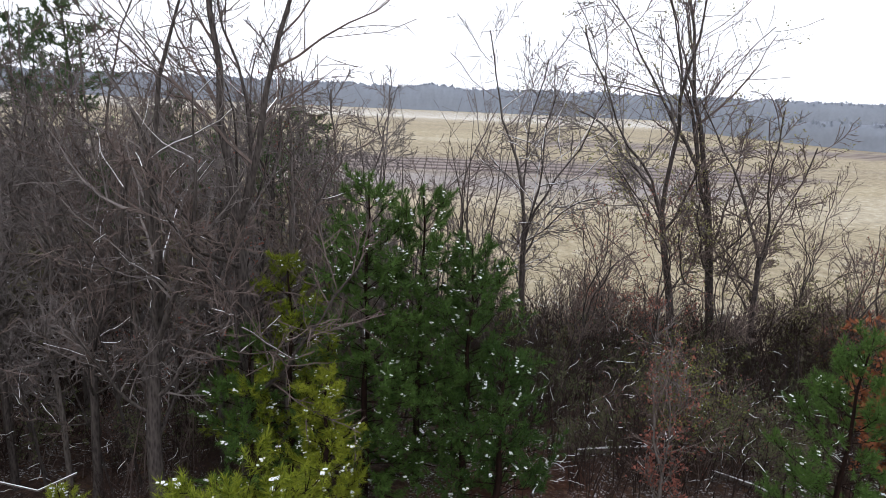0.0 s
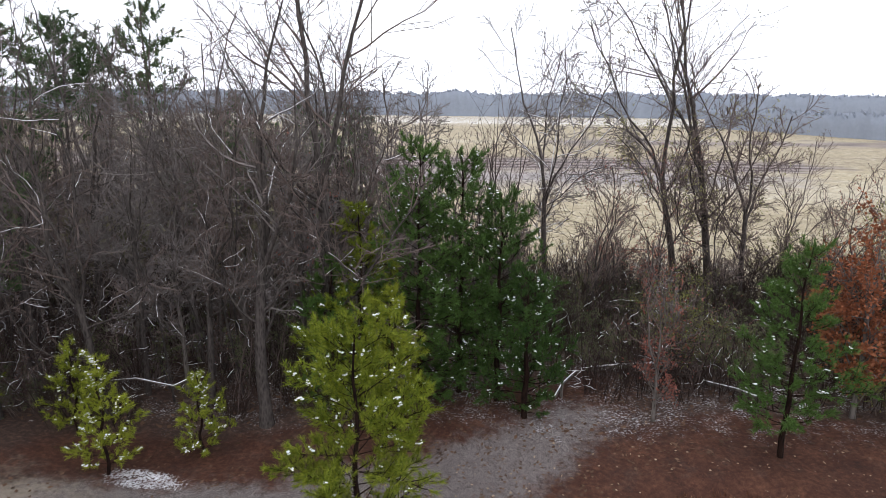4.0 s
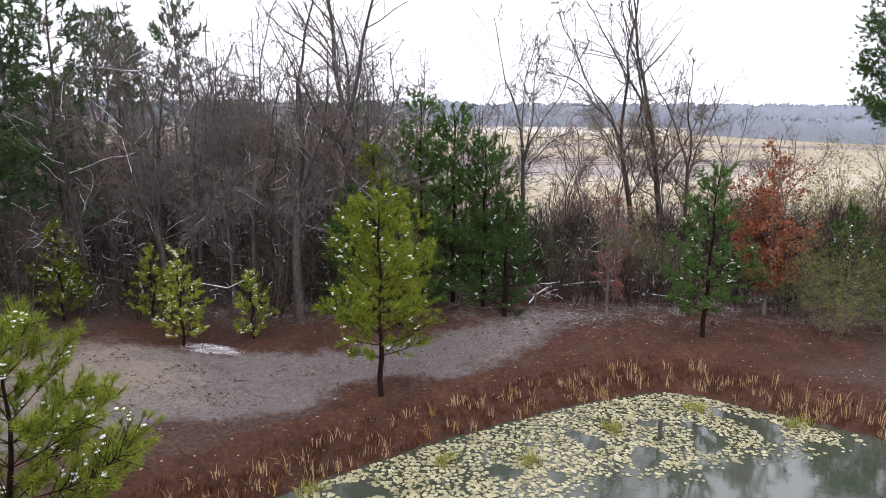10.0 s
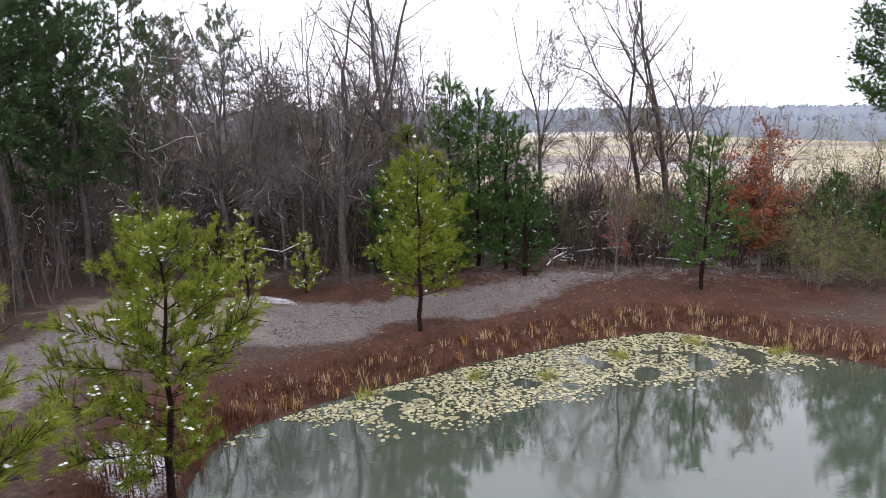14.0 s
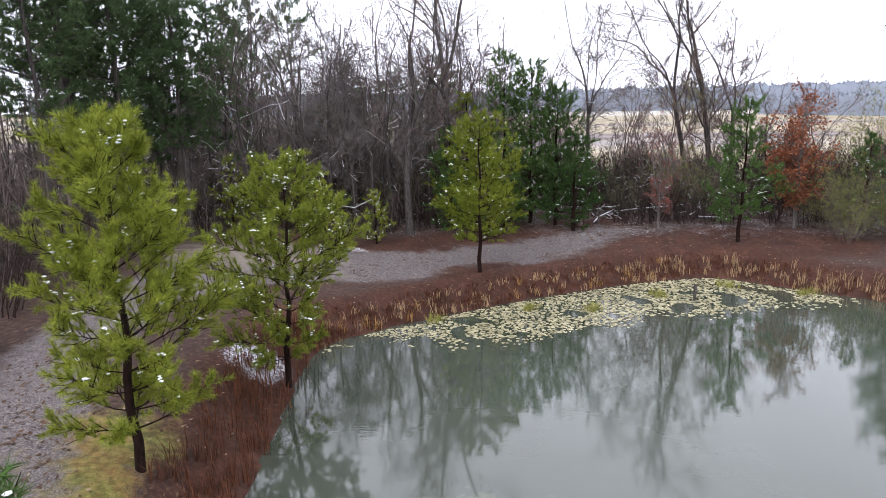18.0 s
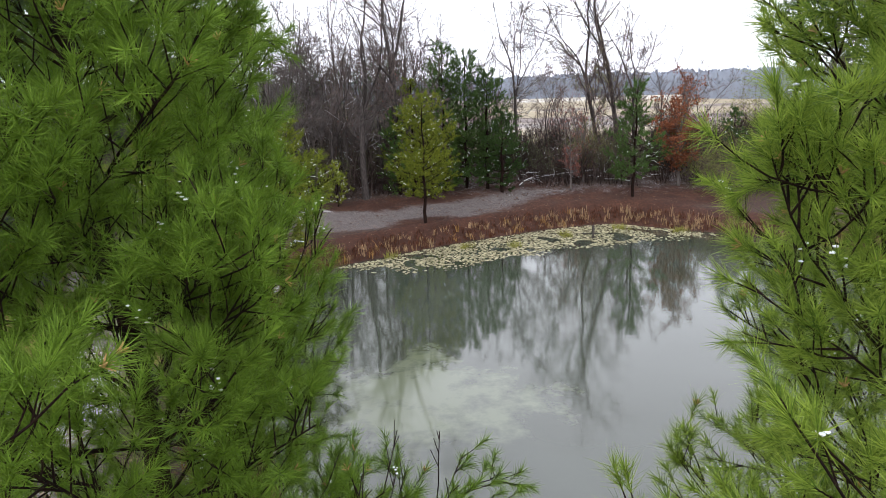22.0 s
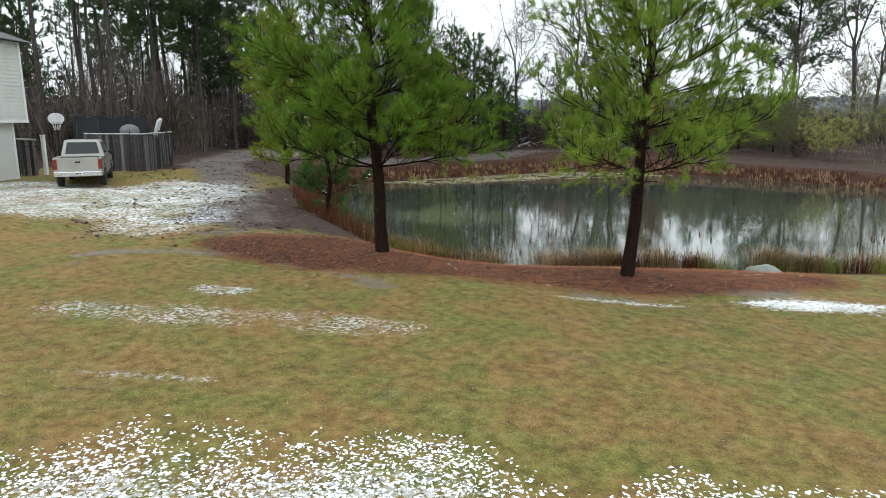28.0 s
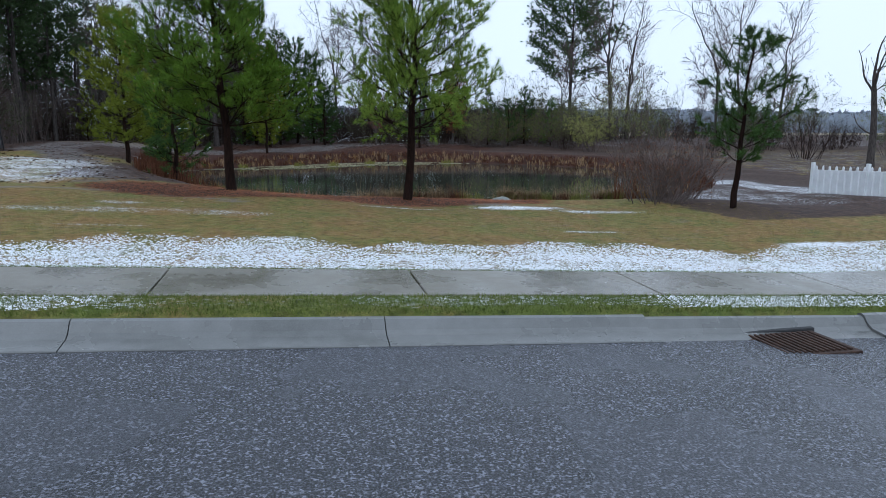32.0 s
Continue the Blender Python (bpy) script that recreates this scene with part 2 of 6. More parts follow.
    bump(n, l, b, calc(n, l, "ADD", grain, calc(n, l, "MULTIPLY", snow_f, 0.4)), 0.6, 0.025)
    return m


def water_material():
    m, n, l, b = material("pond_water", 0.045, 0, 0.5)
    p = place(n)
    b.inputs["IOR"].default_value = 1.72
    murk = tex_noise(n, l, 0.12, 4, p)
    body = ramp(n, l, murk, [(0.35, (0.040, 0.047, 0.032)), (0.68, (0.060, 0.070, 0.054))])
    # a pale shoal under the surface
    sh = n.new("ShaderNodeMapping")
    sh.inputs["Location"].default_value = (0.42, 3.25, 0)
    sh.inputs["Scale"].default_value = (0.30, 0.27, 0)
    l.new(p, sh.inputs["Vector"])
    ln = n.new("ShaderNodeVectorMath")
    ln.operation = "LENGTH"
    l.new(sh.outputs["Vector"], ln.inputs[0])
    ragged = calc(n, l, "ADD", ln.outputs["Value"], calc(n, l, "MULTIPLY", calc(n, l, "SUBTRACT", tex_noise(n, l, 0.55, 5, p, 0.65), 0.5), 3.0))
    shoal = ramp(n, l, ragged, [(0.45, (0.45, 0.45, 0.45)), (0.95, (0, 0, 0))])
    l.new(mix(n, l, shoal, body, (0.20, 0.23, 0.14)), b.inputs["Base Color"])
    mp = n.new("ShaderNodeMapping")
    mp.inputs["Scale"].default_value = (1, 2.2, 1)
    l.new(p, mp.inputs["Vector"])
    bump(n, l, b, tex_noise(n, l, 2.2, 3, mp.outputs["Vector"]), 0.07, 0.02)
    return m


def asphalt_material():
    m, n, l, b = material("wet_asphalt", 0.3, 0, 0.75)
    p = place(n)
    v = n.new("ShaderNodeTexVoronoi")
    v.inputs["Scale"].default_value = 58
    l.new(p, v.inputs["Vector"])
    fine, wide = tex_noise(n, l, 130, 4, p, 0.8), tex_noise(n, l, 0.35, 3, p)
    g = calc(n, l, "ADD", calc(n, l, "MULTIPLY", v.outputs["Distance"], 0.55), calc(n, l, "MULTIPLY", fine, 0.6))
    chip_glint = n.new("ShaderNodeSeparateColor")
    l.new(v.outputs["Color"], chip_glint.inputs["Color"])
    # palest cells: light aggregate, and glints of the wet surface painted in as colour
    stone = ramp(n, l, chip_glint.outputs["Red"], [(0.0, (0.009, 0.0095, 0.012)), (0.62, (0.030, 0.031, 0.039)), (0.82, (0.05, 0.053, 0.066)), (0.97, (0.32, 0.33, 0.40))])
    base = mix(n, l, 0.62, ramp(n, l, g, [(0.40, (0.014, 0.0145, 0.018)), (0.57, (0.042, 0.043, 0.053)), (0.74, (0.26, 0.265, 0.31))]), stone)
    l.new(base, b.inputs["Base Color"])
    l.new(ramp(n, l, wide, [(0.35, (0.14, 0.14, 0.14)), (0.65, (0.38, 0.38, 0.38))]), b.inputs["Roughness"])
    bump(n, l, b, g, 0.85, 0.014)
    return m


def concrete_material(name, dark, light):
    m, n, l, b = material(name, 0.3, 0, 0.5)
    p = place(n)
    a, f, s = tex_noise(n, l, 0.7, 5, p), tex_noise(n, l, 70, 4, p, 0.7), tex_noise(n, l, 5, 5, p)
    t = calc(n, l, "ADD", calc(n, l, "MULTIPLY", a, 0.6), calc(n, l, "ADD", calc(n, l, "MULTIPLY", f, 0.2), calc(n, l, "MULTIPLY", s, 0.2)))
    l.new(ramp(n, l, t, [(0.36, dark), (0.64, light)]), b.inputs["Base Color"])
    l.new(ramp(n, l, a, [(0.4, (0.12, 0.12, 0.12)), (0.62, (0.5, 0.5, 0.5))]), b.inputs["Roughness"])
    bump(n, l, b, f, 0.25, 0.006)
    return m


GROUND, WATER, ASPHALT = ground_material(), water_material(), asphalt_material()
CONCRETE = concrete_material("wet_concrete", (0.135, 0.122, 0.095), (0.27, 0.25, 0.215))
KERB = concrete_material("kerb_concrete", (0.105, 0.105, 0.10), (0.205, 0.205, 0.20))


# ---- mesh building ----
class Buf:
    """Vertices and faces gathered for one mesh."""

    def __init__(self):
        self.v, self.f = [], []

    def tube(self, pts, radii, sides=5, cap=True):
        start = len(self.v)
        pts = [Vector(p) for p in pts]
        for i, (p, r) in enumerate(zip(pts, radii)):
            d = (pts[min(i + 1, len(pts) - 1)] - pts[max(i - 1, 0)]).normalized()
            s = d.cross(Vector((0.31, 0.95, 0.05)))
            s = s.normalized() if s.length > 0.05 else d.cross(Vector((1, 0, 0))).normalized()
            u = d.cross(s)
            for k in range(sides):
                a = 2 * math.pi * k / sides
                self.v.append(p + r * (math.cos(a) * s + math.sin(a) * u))
        for i in range(len(pts) - 1):
            for k in range(sides):
                a, b = start + i * sides + k, start + i * sides + (k + 1) % sides
                self.f.append((a, b, b + sides, a + sides))
        if cap:
            self.f.append(tuple(range(start + (len(pts) - 1) * sides, start + len(pts) * sides)))
            self.f.append(tuple(reversed(range(start, start + sides))))

    def blade(self, base, tip, width, side):
        i = len(self.v)
        self.v += [base - side * width, base + side * width, tip]
        self.f.append((i, i + 1, i + 2))

    def spike(self, base, tip, r):
        """A twig that runs out to a point."""
        d = (tip - base).normalized()
        s = d.cross(Vector((0.31, 0.95, 0.05))).normalized()
        u, i = d.cross(s), len(self.v)
        self.v += [base + r * s, base + r * (0.87 * u - 0.5 * s), base - r * (0.87 * u + 0.5 * s), tip]
        self.f += [(i, i + 1, i + 3), (i + 1, i + 2, i + 3), (i + 2, i, i + 3)]

    def leaf(self, at, along, side, length, width):
        i = len(self.v)
        self.v += [at, at + along * length * 0.45 + side * width, at + along * length, at + along * length * 0.45 - side * width]
        self.f.append((i, i + 1, i + 2, i + 3))

    def lump(self, at, r, rng, flat=0.6):
        i = len(self.v)
        for z, k in ((-0.5, 0.7), (0.25, 1.0)):
            for j in range(5):
                a = 2 * math.pi * j / 5 + z
                q = r * k * rng.uniform(0.7, 1.2)
                self.v.append(at + Vector((q * math.cos(a), q * math.sin(a), z * r * flat)))
        self.v.append(at + Vector((0, 0, r * flat)))
        for j in range(5):
            k = (j + 1) % 5
            self.f += [(i + j, i + k, i + 5 + k, i + 5 + j), (i + 5 + j, i + 5 + k, i + 10)]
        self.f.append(tuple(i + j for j in reversed(range(5))))

    def box(self, lo, hi):
        i = len(self.v)
        (a, b, c), (d, e, f) = lo, hi
        self.v += [Vector(q) for q in ((a, b, c), (d, b, c), (d, e, c), (a, e, c), (a, b, f), (d, b, f), (d, e, f), (a, e, f))]
        self.f += [tuple(i + k for k in q) for q in ((3, 2, 1, 0), (4, 5, 6, 7), (0, 1, 5, 4), (1, 2, 6, 5), (2, 3, 7, 6), (3, 0, 4, 7))]

    def mesh(self, name, mat, smooth=False):
        me = bpy.data.meshes.new(name)
        me.from_pydata([tuple(p) for p in self.v], [], self.f)
        if smooth:
            me.polygons.foreach_set("use_smooth", [True] * len(me.polygons))
        me.materials.append(mat)
        return me


def part(name, buf, mat, parent, label="", smooth=False):
    """One mesh under a thing or under a part; buf is a Buf, a bmesh or a ready mesh."""
    if isinstance(buf, Buf):
        me = buf.mesh(name, mat, smooth)
    elif isinstance(buf, bmesh.types.BMesh):
        me = bpy.data.meshes.new(name)
        buf.to_mesh(me)
        buf.free()
        me.materials.append(mat)
    else:
        me = buf
    ob = new(name, me)
    ob.parent = parent
    if label:
        tagged(ob, label)
    return ob


def thing(name, m, label, category, group="", kind=""):
    ob = new(name)
    ob.empty_display_size = 0.2
    ob.matrix_basis = m
    return tagged(ob, label, category, group, kind)


def bevelled(lo, hi, width=0.02, segments=2):
    bm = bmesh.new()
    bmesh.ops.create_cube(bm, size=1)
    for v in bm.verts:
        v.co = Vector([lo[k] + (v.co[k] + 0.5) * (hi[k] - lo[k]) for k in range(3)])
    bmesh.ops.bevel(bm, geom=list(bm.edges), offset=width, segments=segments, affect="EDGES", profile=0.6)
    return bm


def turned(profile, sides=24, axis="z"):
    """A solid of revolution from (radius, height) pairs."""
    bm = bmesh.new()
    rings = []
    for r, h in profile:
        ring = []
        for k in range(sides):
            a = 2 * math.pi * k / sides
            c, s = r * math.cos(a), r * math.sin(a)
            ring.append(bm.verts.new((c, s, h) if axis == "z" else (h, c, s) if axis == "x" else (c, h, s)))
        rings.append(ring)
    for a, b in zip(rings, rings[1:]):
        for k in range(sides):
            bm.faces.new((a[k], a[(k + 1) % sides], b[(k + 1) % sides], b[k]))
    bm.faces.new(rings[-1])
    bm.faces.new(reversed(rings[0]))
    bmesh.ops.recalc_face_normals(bm, faces=bm.faces)
    return bm


# ---- the lie of the land ----
LEVEL = -0.76  # the pond's water
WALK_FAR, WALK_NEAR, KERB_Y = -36.05, -37.58, -38.47  # edges of the pavement and the kerb
SHORE = [(-2.2, -20.8), (-0.2, -22.4), (2.2, -22.2), (5.6, -21.9), (9.3, -22.1), (12.6, -21.6), (17.0, -17.7), (21.2, -9.5), (22.2, -3.5),
         (20.0, 2.2), (17.0, 5.8), (14.5, 8.2), (11.3, 10.2), (8.4, 11.9), (5.3, 11.0), (2.9, 9.8), (-1.6, 7.0), (-6.2, 3.4), (-8.4, 0.6),
         (-7.9, -4.0), (-7.2, -8.5), (-6.4, -12.0), (-4.9, -15.8), (-3.3, -18.7)]


def smooth_loop(pts, steps=5):
    out = []
    n = len(pts)
    for i in range(n):
        a, b, c, d = (np.array(pts[(i + k) % n], float) for k in (-1, 0, 1, 2))
        for s in range(steps):
            t = s / steps
            out.append(0.5 * (2 * b + (c - a) * t + (2 * a - 5 * b + 4 * c - d) * t * t + (3 * b - a - 3 * c + d) * t ** 3))
    return np.array(out)


LOOP = smooth_loop(SHORE)


def line_distance(x, y, pts, closed=False):
    """Distance to a line of points and the place along it."""
    x, y = np.asarray(x, float), np.asarray(y, float)
    best, where = np.full(x.shape, 1e9), np.zeros(x.shape)
    q = list(pts) + ([pts[0]] if closed else [])
    for i, ((ax, ay), (bx, by)) in enumerate(zip(q, q[1:])):
        dx, dy = bx - ax, by - ay
        t = np.clip(((x - ax) * dx + (y - ay) * dy) / (dx * dx + dy * dy), 0, 1)
        d = np.hypot(x - ax - t * dx, y - ay - t * dy)
        near = d < best
        best, where = np.where(near, d, best), np.where(near, i + t, where)
    return best, where


def pond_distance(x, y):
    """Metres from the waterline: minus in the pond."""
    x, y = np.asarray(x, float), np.asarray(y, float)
    d, _ = line_distance(x, y, LOOP, True)
    inside = np.zeros(x.shape, bool)
    for (ax, ay), (bx, by) in zip(LOOP, np.roll(LOOP, -1, 0)):
        cross = ((ay > y) != (by > y))
        inside ^= cross & (x < (bx - ax) * (y - ay) / (by - ay + 1e-12) + ax)
    return np.where(inside, -d, d)


def step(a, b, v):
    t = np.clip((v - a) / (b - a), 0, 1)
    return t * t * (3 - 2 * t)


def street(x):
    """Height of the pavement along the street, which falls to the east."""
    return -0.05 * (np.clip(x, -14, 9) + 1.9) - 0.01 * (x - np.clip(x, -14, 9)) * (np.abs(x) < 80)


def land(x, y):
    x, y = np.asarray(x, float), np.asarray(y, float)
    d = pond_distance(x, y)
    low = np.maximum(street(x), -0.42)
    south = street(x) + (low - street(x)) * step(-34, -28, y) + 0.04 * step(-36, -30, y) * step(10, -6, x) + 0.12 * step(-30, -18, y) * step(-6.5, -14, x)
    north = 0.05 + 1.0 * step(9, 26, y) + 0.3 * step(26, 60, y) + 1.2 * step(80, 330, y)
    west = 0.95 * step(-7, -15, x)
    t = step(-16, 6, y)
    base = south * (1 - t) + np.maximum(north, west) * t
    base = base + 0.08 * np.sin(x * 0.9 + 1.3 * np.sin(y * 0.5)) * np.sin(y * 0.8 + 0.7) * step(1.0, 4, d) * step(-31, -26, y)
    bank = LEVEL + (base - LEVEL) * step(-0.2, 2.6, d) + 0.05 * step(0, 1.0, d) * step(-30, -24, y)
    z = np.where(d < 0, LEVEL - 0.9 * step(0, 4, -d) - 0.02, bank)
    z = z - 0.06 * step(WALK_NEAR + 0.1, WALK_NEAR + 0.45, y) * step(WALK_FAR - 0.1, WALK_FAR - 0.45, y)
    return z - 0.34 * step(KERB_Y + 0.05, KERB_Y - 0.35, y)


def height(x, y):
    return float(land(np.array([x]), np.array([y]))[0])


TRAIL = [(-6.2, -24.6), (-7.2, -21.5), (-9.2, -16.2), (-11.8, -9.5), (-14.8, -4.0), (-15.5, 1.0), (-14.3, 6.0), (-11.2, 9.4), (-6.0, 10.6), (-1.5, 12.8), (1.8, 15.0), (3.9, 17.4)]
WORN = [(-8.6, -26.4), (-7.0, -25.3), (-5.4, -25.2), (-4.0, -25.7), (-3.05, -26.35), (-2.2, -27.3)]
FIELD_EDGE = [(-200, 95), (-30, 70), (-6, 44), (2, 36), (9, 33), (16, 30.5), (24, 31), (34, 38), (70, 60), (200, 80)]


def build_ground():
    fx = np.concatenate([[-2600, -1500, -800, -400, -200, -120, -80, -60, -50, -43, -38], np.arange(-34, 34.01, 0.34), [38, 43, 50, 60, 80, 120, 200, 400, 800, 1500, 2600]])
    fy = np.concatenate([[-2600, -1200, -600, -300, -150, -90, -70, -60, -55], np.arange(-52, 42.01, 0.34), [46, 51, 57, 65, 75, 88, 105, 130, 160, 200, 260, 330, 420, 600, 1000, 1700, 2600]])
    X, Y = np.meshgrid(fx, fy)
    x, y = X.ravel(), Y.ravel()
    z = land(x, y)
    nx, ny = len(fx), len(fy)
    i = (np.arange(ny - 1)[:, None] * nx + np.arange(nx - 1)).ravel()
    me = bpy.data.meshes.new("ground")
    me.from_pydata(np.c_[x, y, z].tolist(), [], np.c_[i, i + 1, i + nx + 1, i + nx].tolist())
    me.polygons.foreach_set("use_smooth", [True] * len(me.polygons))
    d = pond_distance(x, y)
    td, tw = line_distance(x, y, TRAIL)
    half = np.interp(tw, [0, 1, 3, 5, 6.5, 8, 10, 11], [0.5, 1.1, 1.2, 1.9, 3.2, 2.8, 2.1, 1.5])
    fe = np.interp(x, [p[0] for p in FIELD_EDGE], [p[1] for p in FIELD_EDGE])
    masks = {}
    masks["field"] = step(-1.5, 1.5, y - fe)
    yard = np.maximum(step(-20.5, -25.5, y - 0.15 * np.abs(x)), step(-7.5, -10.5, x) * step(-5, -9, y))
    masks["verge"] = 0.62 * step(WALK_FAR + 0.35, WALK_FAR, y) + 0.15 * step(-29, -33, y) * step(-2, 4, x)
    masks["fallow"] = step(72, 80, y) * step(97, 92, y) * step(60, 30, x) * step(-40, -10, x)
    masks["tilled"] = np.maximum(step(92, 95, y - 0.06 * x) * step(116, 110, y - 0.06 * x) * step(75, 45, x), 0.9 * step(158, 161, y) * step(172, 168, y) * step(0, 25, x))
    masks["lawn"] = np.maximum(yard * (1 - step(10.5, 12.5, x) * step(-30.5, -28.8, y) * step(30, 20, x)), step(24, 28, x) * step(20, 10, y) * 0.4)
    masks["trail"] = step(0.7, -0.7, td - half) * step(0.8, 2.2, d) * (0.62 + 0.38 * step(-16, -6, y))
    masks["sand"] = step(0.8, -0.8, np.hypot((x + 14) / 4.5, (y - 9) / 3.0) - 1) * 0.8
    sb = np.hypot((x - 0.4) / 7.4, (y + 24.35 + 0.02 * x) / 2.15)
    masks["straw"] = np.maximum.reduce([step(3.4, 1.8, d) * step(-12, -4, y), 0.9 * step(1.3, 0.6, np.hypot((x + 3.0 + 0.4 * np.sin(y)) / 1.9, (y - 8.9 + 0.4 * np.sin(x * 1.3)) / 2.4)),
                                        step(1.1, 0.85, sb) * step(-0.3, 0.4, d), step(1.1, 0.8, np.hypot((x - 11) / 7, (y - 15) / 3.2)) * 0.85,
                                        0.8 * step(2.4, 0.8, np.abs(td - half - 0.9)) * step(10.5, 13, y) * step(8, 4, x), 0.8 * step(2.0, 1.0, d)])
    patch = lambda px, py, rx, ry: step(1.25, 0.55, np.hypot((x - px) / rx, (y - py) / ry))
    strip = step(-33.1, -34.9, y + 0.35 * np.sin(x * 0.9) + 0.25 * np.sin(x * 2.3 + 1)) * step(WALK_FAR - 0.3, WALK_FAR + 0.05, y) * (0.55 + 0.05 * step(-2, 6, x))
    verge = step(WALK_NEAR + 0.1, WALK_NEAR - 0.15, y) * (0.40 + 0.12 * np.sin(x * 1.3) + 0.14 * step(1, 4, x)) * step(KERB_Y, KERB_Y + 0.35, y)
    yard_snow = np.maximum.reduce([patch(-11.4, -16.5, 3.2, 5.6) * 0.55, patch(-16.5, -17.5, 4.5, 3.6) * 0.57, patch(-13.0, -20.5, 4.5, 2.6) * 0.53, patch(-9.0, -21.5, 2.0, 3.0) * 0.5, patch(-5.5, -29.6, 2.5, 0.8) * 0.42, patch(-5.0, -28.0, 0.75, 0.4) * 0.6,
                                   patch(-3, -29.5, 2.2, 0.7) * 0.43, patch(-9.5, -2.0, 1.2, 1.5) * 0.57, patch(-10.5, 12.6, 1.6, 0.6) * 0.57, patch(6.0, -26.9, 1.7, 0.45) * 0.78,
                                   patch(8.4, -27.6, 1.8, 0.4) * 0.66, patch(2.2, -27.2, 1.4, 0.3) * 0.6, patch(6.4, -31.2, 0.9, 0.25) * 0.62, patch(11.2, -33.2, 1.4, 0.5) * 0.75, patch(-4.6, -31.9, 1.2, 0.22) * 0.5, patch(-6.0, -14.5, 0.8, 3.5) * 0.5, patch(15.5, -24.5, 3.2, 1.2) * 0.45, patch(19.5, -20.0, 1.3, 5.0) * 0.58, 0.36 * step(12.5, 15, x) * step(23, 20, x) * step(-29, -26, y) * step(-8, -14, y)])
    woods = 0.31 * step(14.5, 17, y) * step(-1.0, 1.0, fe - y)
    far_snow = 0.85 * step(240, 275, y) * step(340, 320, y)
    masks["snow"] = np.maximum.reduce([strip, verge, yard_snow, woods, far_snow, 0.3 * step(24, 30, x) * step(12, 6, y) * step(-32, -26, y)])
    masks["sand"] = np.maximum.reduce([masks["sand"], 0.72 * step(0.45, 0.1, line_distance(x, y, WORN)[0]), 0.7 * patch(2.0, -27.0, 1.3, 0.22), 0.85 * patch(5.3, -25.9, 0.9, 0.7)])
    for k, v in masks.items():
        a = me.attributes.new(k, "FLOAT", "POINT")
        a.data.foreach_set("value", np.clip(v, 0, 1).astype(np.float32))
    me.materials.append(GROUND)
    return tagged(new("ground", me), "rough winter ground of grass, pine straw and leaf litter with patchy snow", "ground", kind="structure")


build_ground()
wb = Buf()
ring = [Vector((p[0], p[1], LEVEL)) for p in smooth_loop([(c[0] + 0.0, c[1]) for c in SHORE], 5)]
mid = Vector((5.5, -6, LEVEL))
wb.v = [mid] + [mid + (p - mid) * 1.12 for p in ring]
wb.f = [(0, 1 + k, 1 + (k + 1) % len(ring)) for k in range(len(ring))]
tagged(new("water", wb.mesh("water", WATER)), "still murky green pond water reflecting the trees", "water", kind="structure")

# street, kerb and pavement
rb = Buf()
xs = np.linspace(-60, 60, 61)
ys = [KERB_Y - 0.52, -41.2, -43.6, -46.0, -48.4, -50.6]
for xx in xs:
    for k, yy in enumerate(ys):
        rb.v.append(Vector((xx, yy, street(xx) - 0.235 + 0.10 * math.sin(math.pi * k / 5))))
rb.f = [(i * 6 + k, i * 6 + k + 1, i * 6 + k + 7, i * 6 + k + 6) for i in range(60) for k in range(5)]
tagged(new("road", rb.mesh("road", ASPHALT, True)), "wet dark grey asphalt street with coarse stone chips and painted wet glints", "road", kind="structure")

pavement = tagged(new("pavement"), "wet grey-brown concrete pavement in long slabs", "pavement", kind="structure")
PITCH = 3.5
for k in range(-12, 12):
    x0, x1 = -2.45 + k * PITCH + 0.012, -2.45 + (k + 1) * PITCH - 0.012
    bm = bevelled((x0, WALK_NEAR, -0.12), (x1, WALK_FAR, 0.0), 0.012, 1)
    for v in bm.verts:
        v.co.z += street(v.co.x) + 0.015 + (v.co.y + 37) * 0.012
    part("slab", bm, CONCRETE, pavement)
kerb = tagged(new("kerb"), "rolled concrete kerb and gutter, wet and stained", "kerb", kind="structure")
PROFILE = [(KERB_Y + dy, dz) for dy, dz in ((0, -0.4), (0, -0.035), (-0.05, -0.02), (-0.11, -0.035), (-0.2, -0.14), (-0.28, -0.185), (-0.53, -0.215), (-0.55, -0.225), (-0.55, -0.4))]
for k in range(-16, 16):
    x0, x1 = 0.35 + k * 3.35 + 0.006, 0.35 + (k + 1) * 3.35 - 0.006
    kb = Buf()
    for xx in (x0, x1):
        dip = 0.03 if 4.0 < (x0 + x1) / 2 < 7.5 else 0.0
        kb.v += [Vector((xx, yy, zz + street(xx) - dip)) for yy, zz in PROFILE]
    n9 = len(PROFILE)
    kb.f = [(i, i + 1, i + 1 + n9, i + n9) for i in range(n9 - 1)] + [tuple(range(n9)), tuple(reversed(range(n9, 2 * n9)))]
    part("kerb_stone", kb, KERB, kerb)


# ---- trees ----
def rand_dir(rng):
    a, z = rng.uniform(0, 2 * math.pi), rng.uniform(-1, 1)
    s = math.sqrt(1 - z * z)
    return Vector((s * math.cos(a), s * math.sin(a), z))


def wander(start, d, length, n, rng, wiggle, up):
    pts, d = [Vector(start)], Vector(d).normalized()
    for _ in range(n):
        d = (d + rand_dir(rng) * wiggle + Vector((0, 0, up))).normalized()
        pts.append(pts[-1] + d * (length / n))
    return pts


def along(pts, t):
    s = t * (len(pts) - 1)
    i = min(int(s), len(pts) - 2)
    return pts[i].lerp(pts[i + 1], s - i), (pts[i + 1] - pts[i]).normalized()


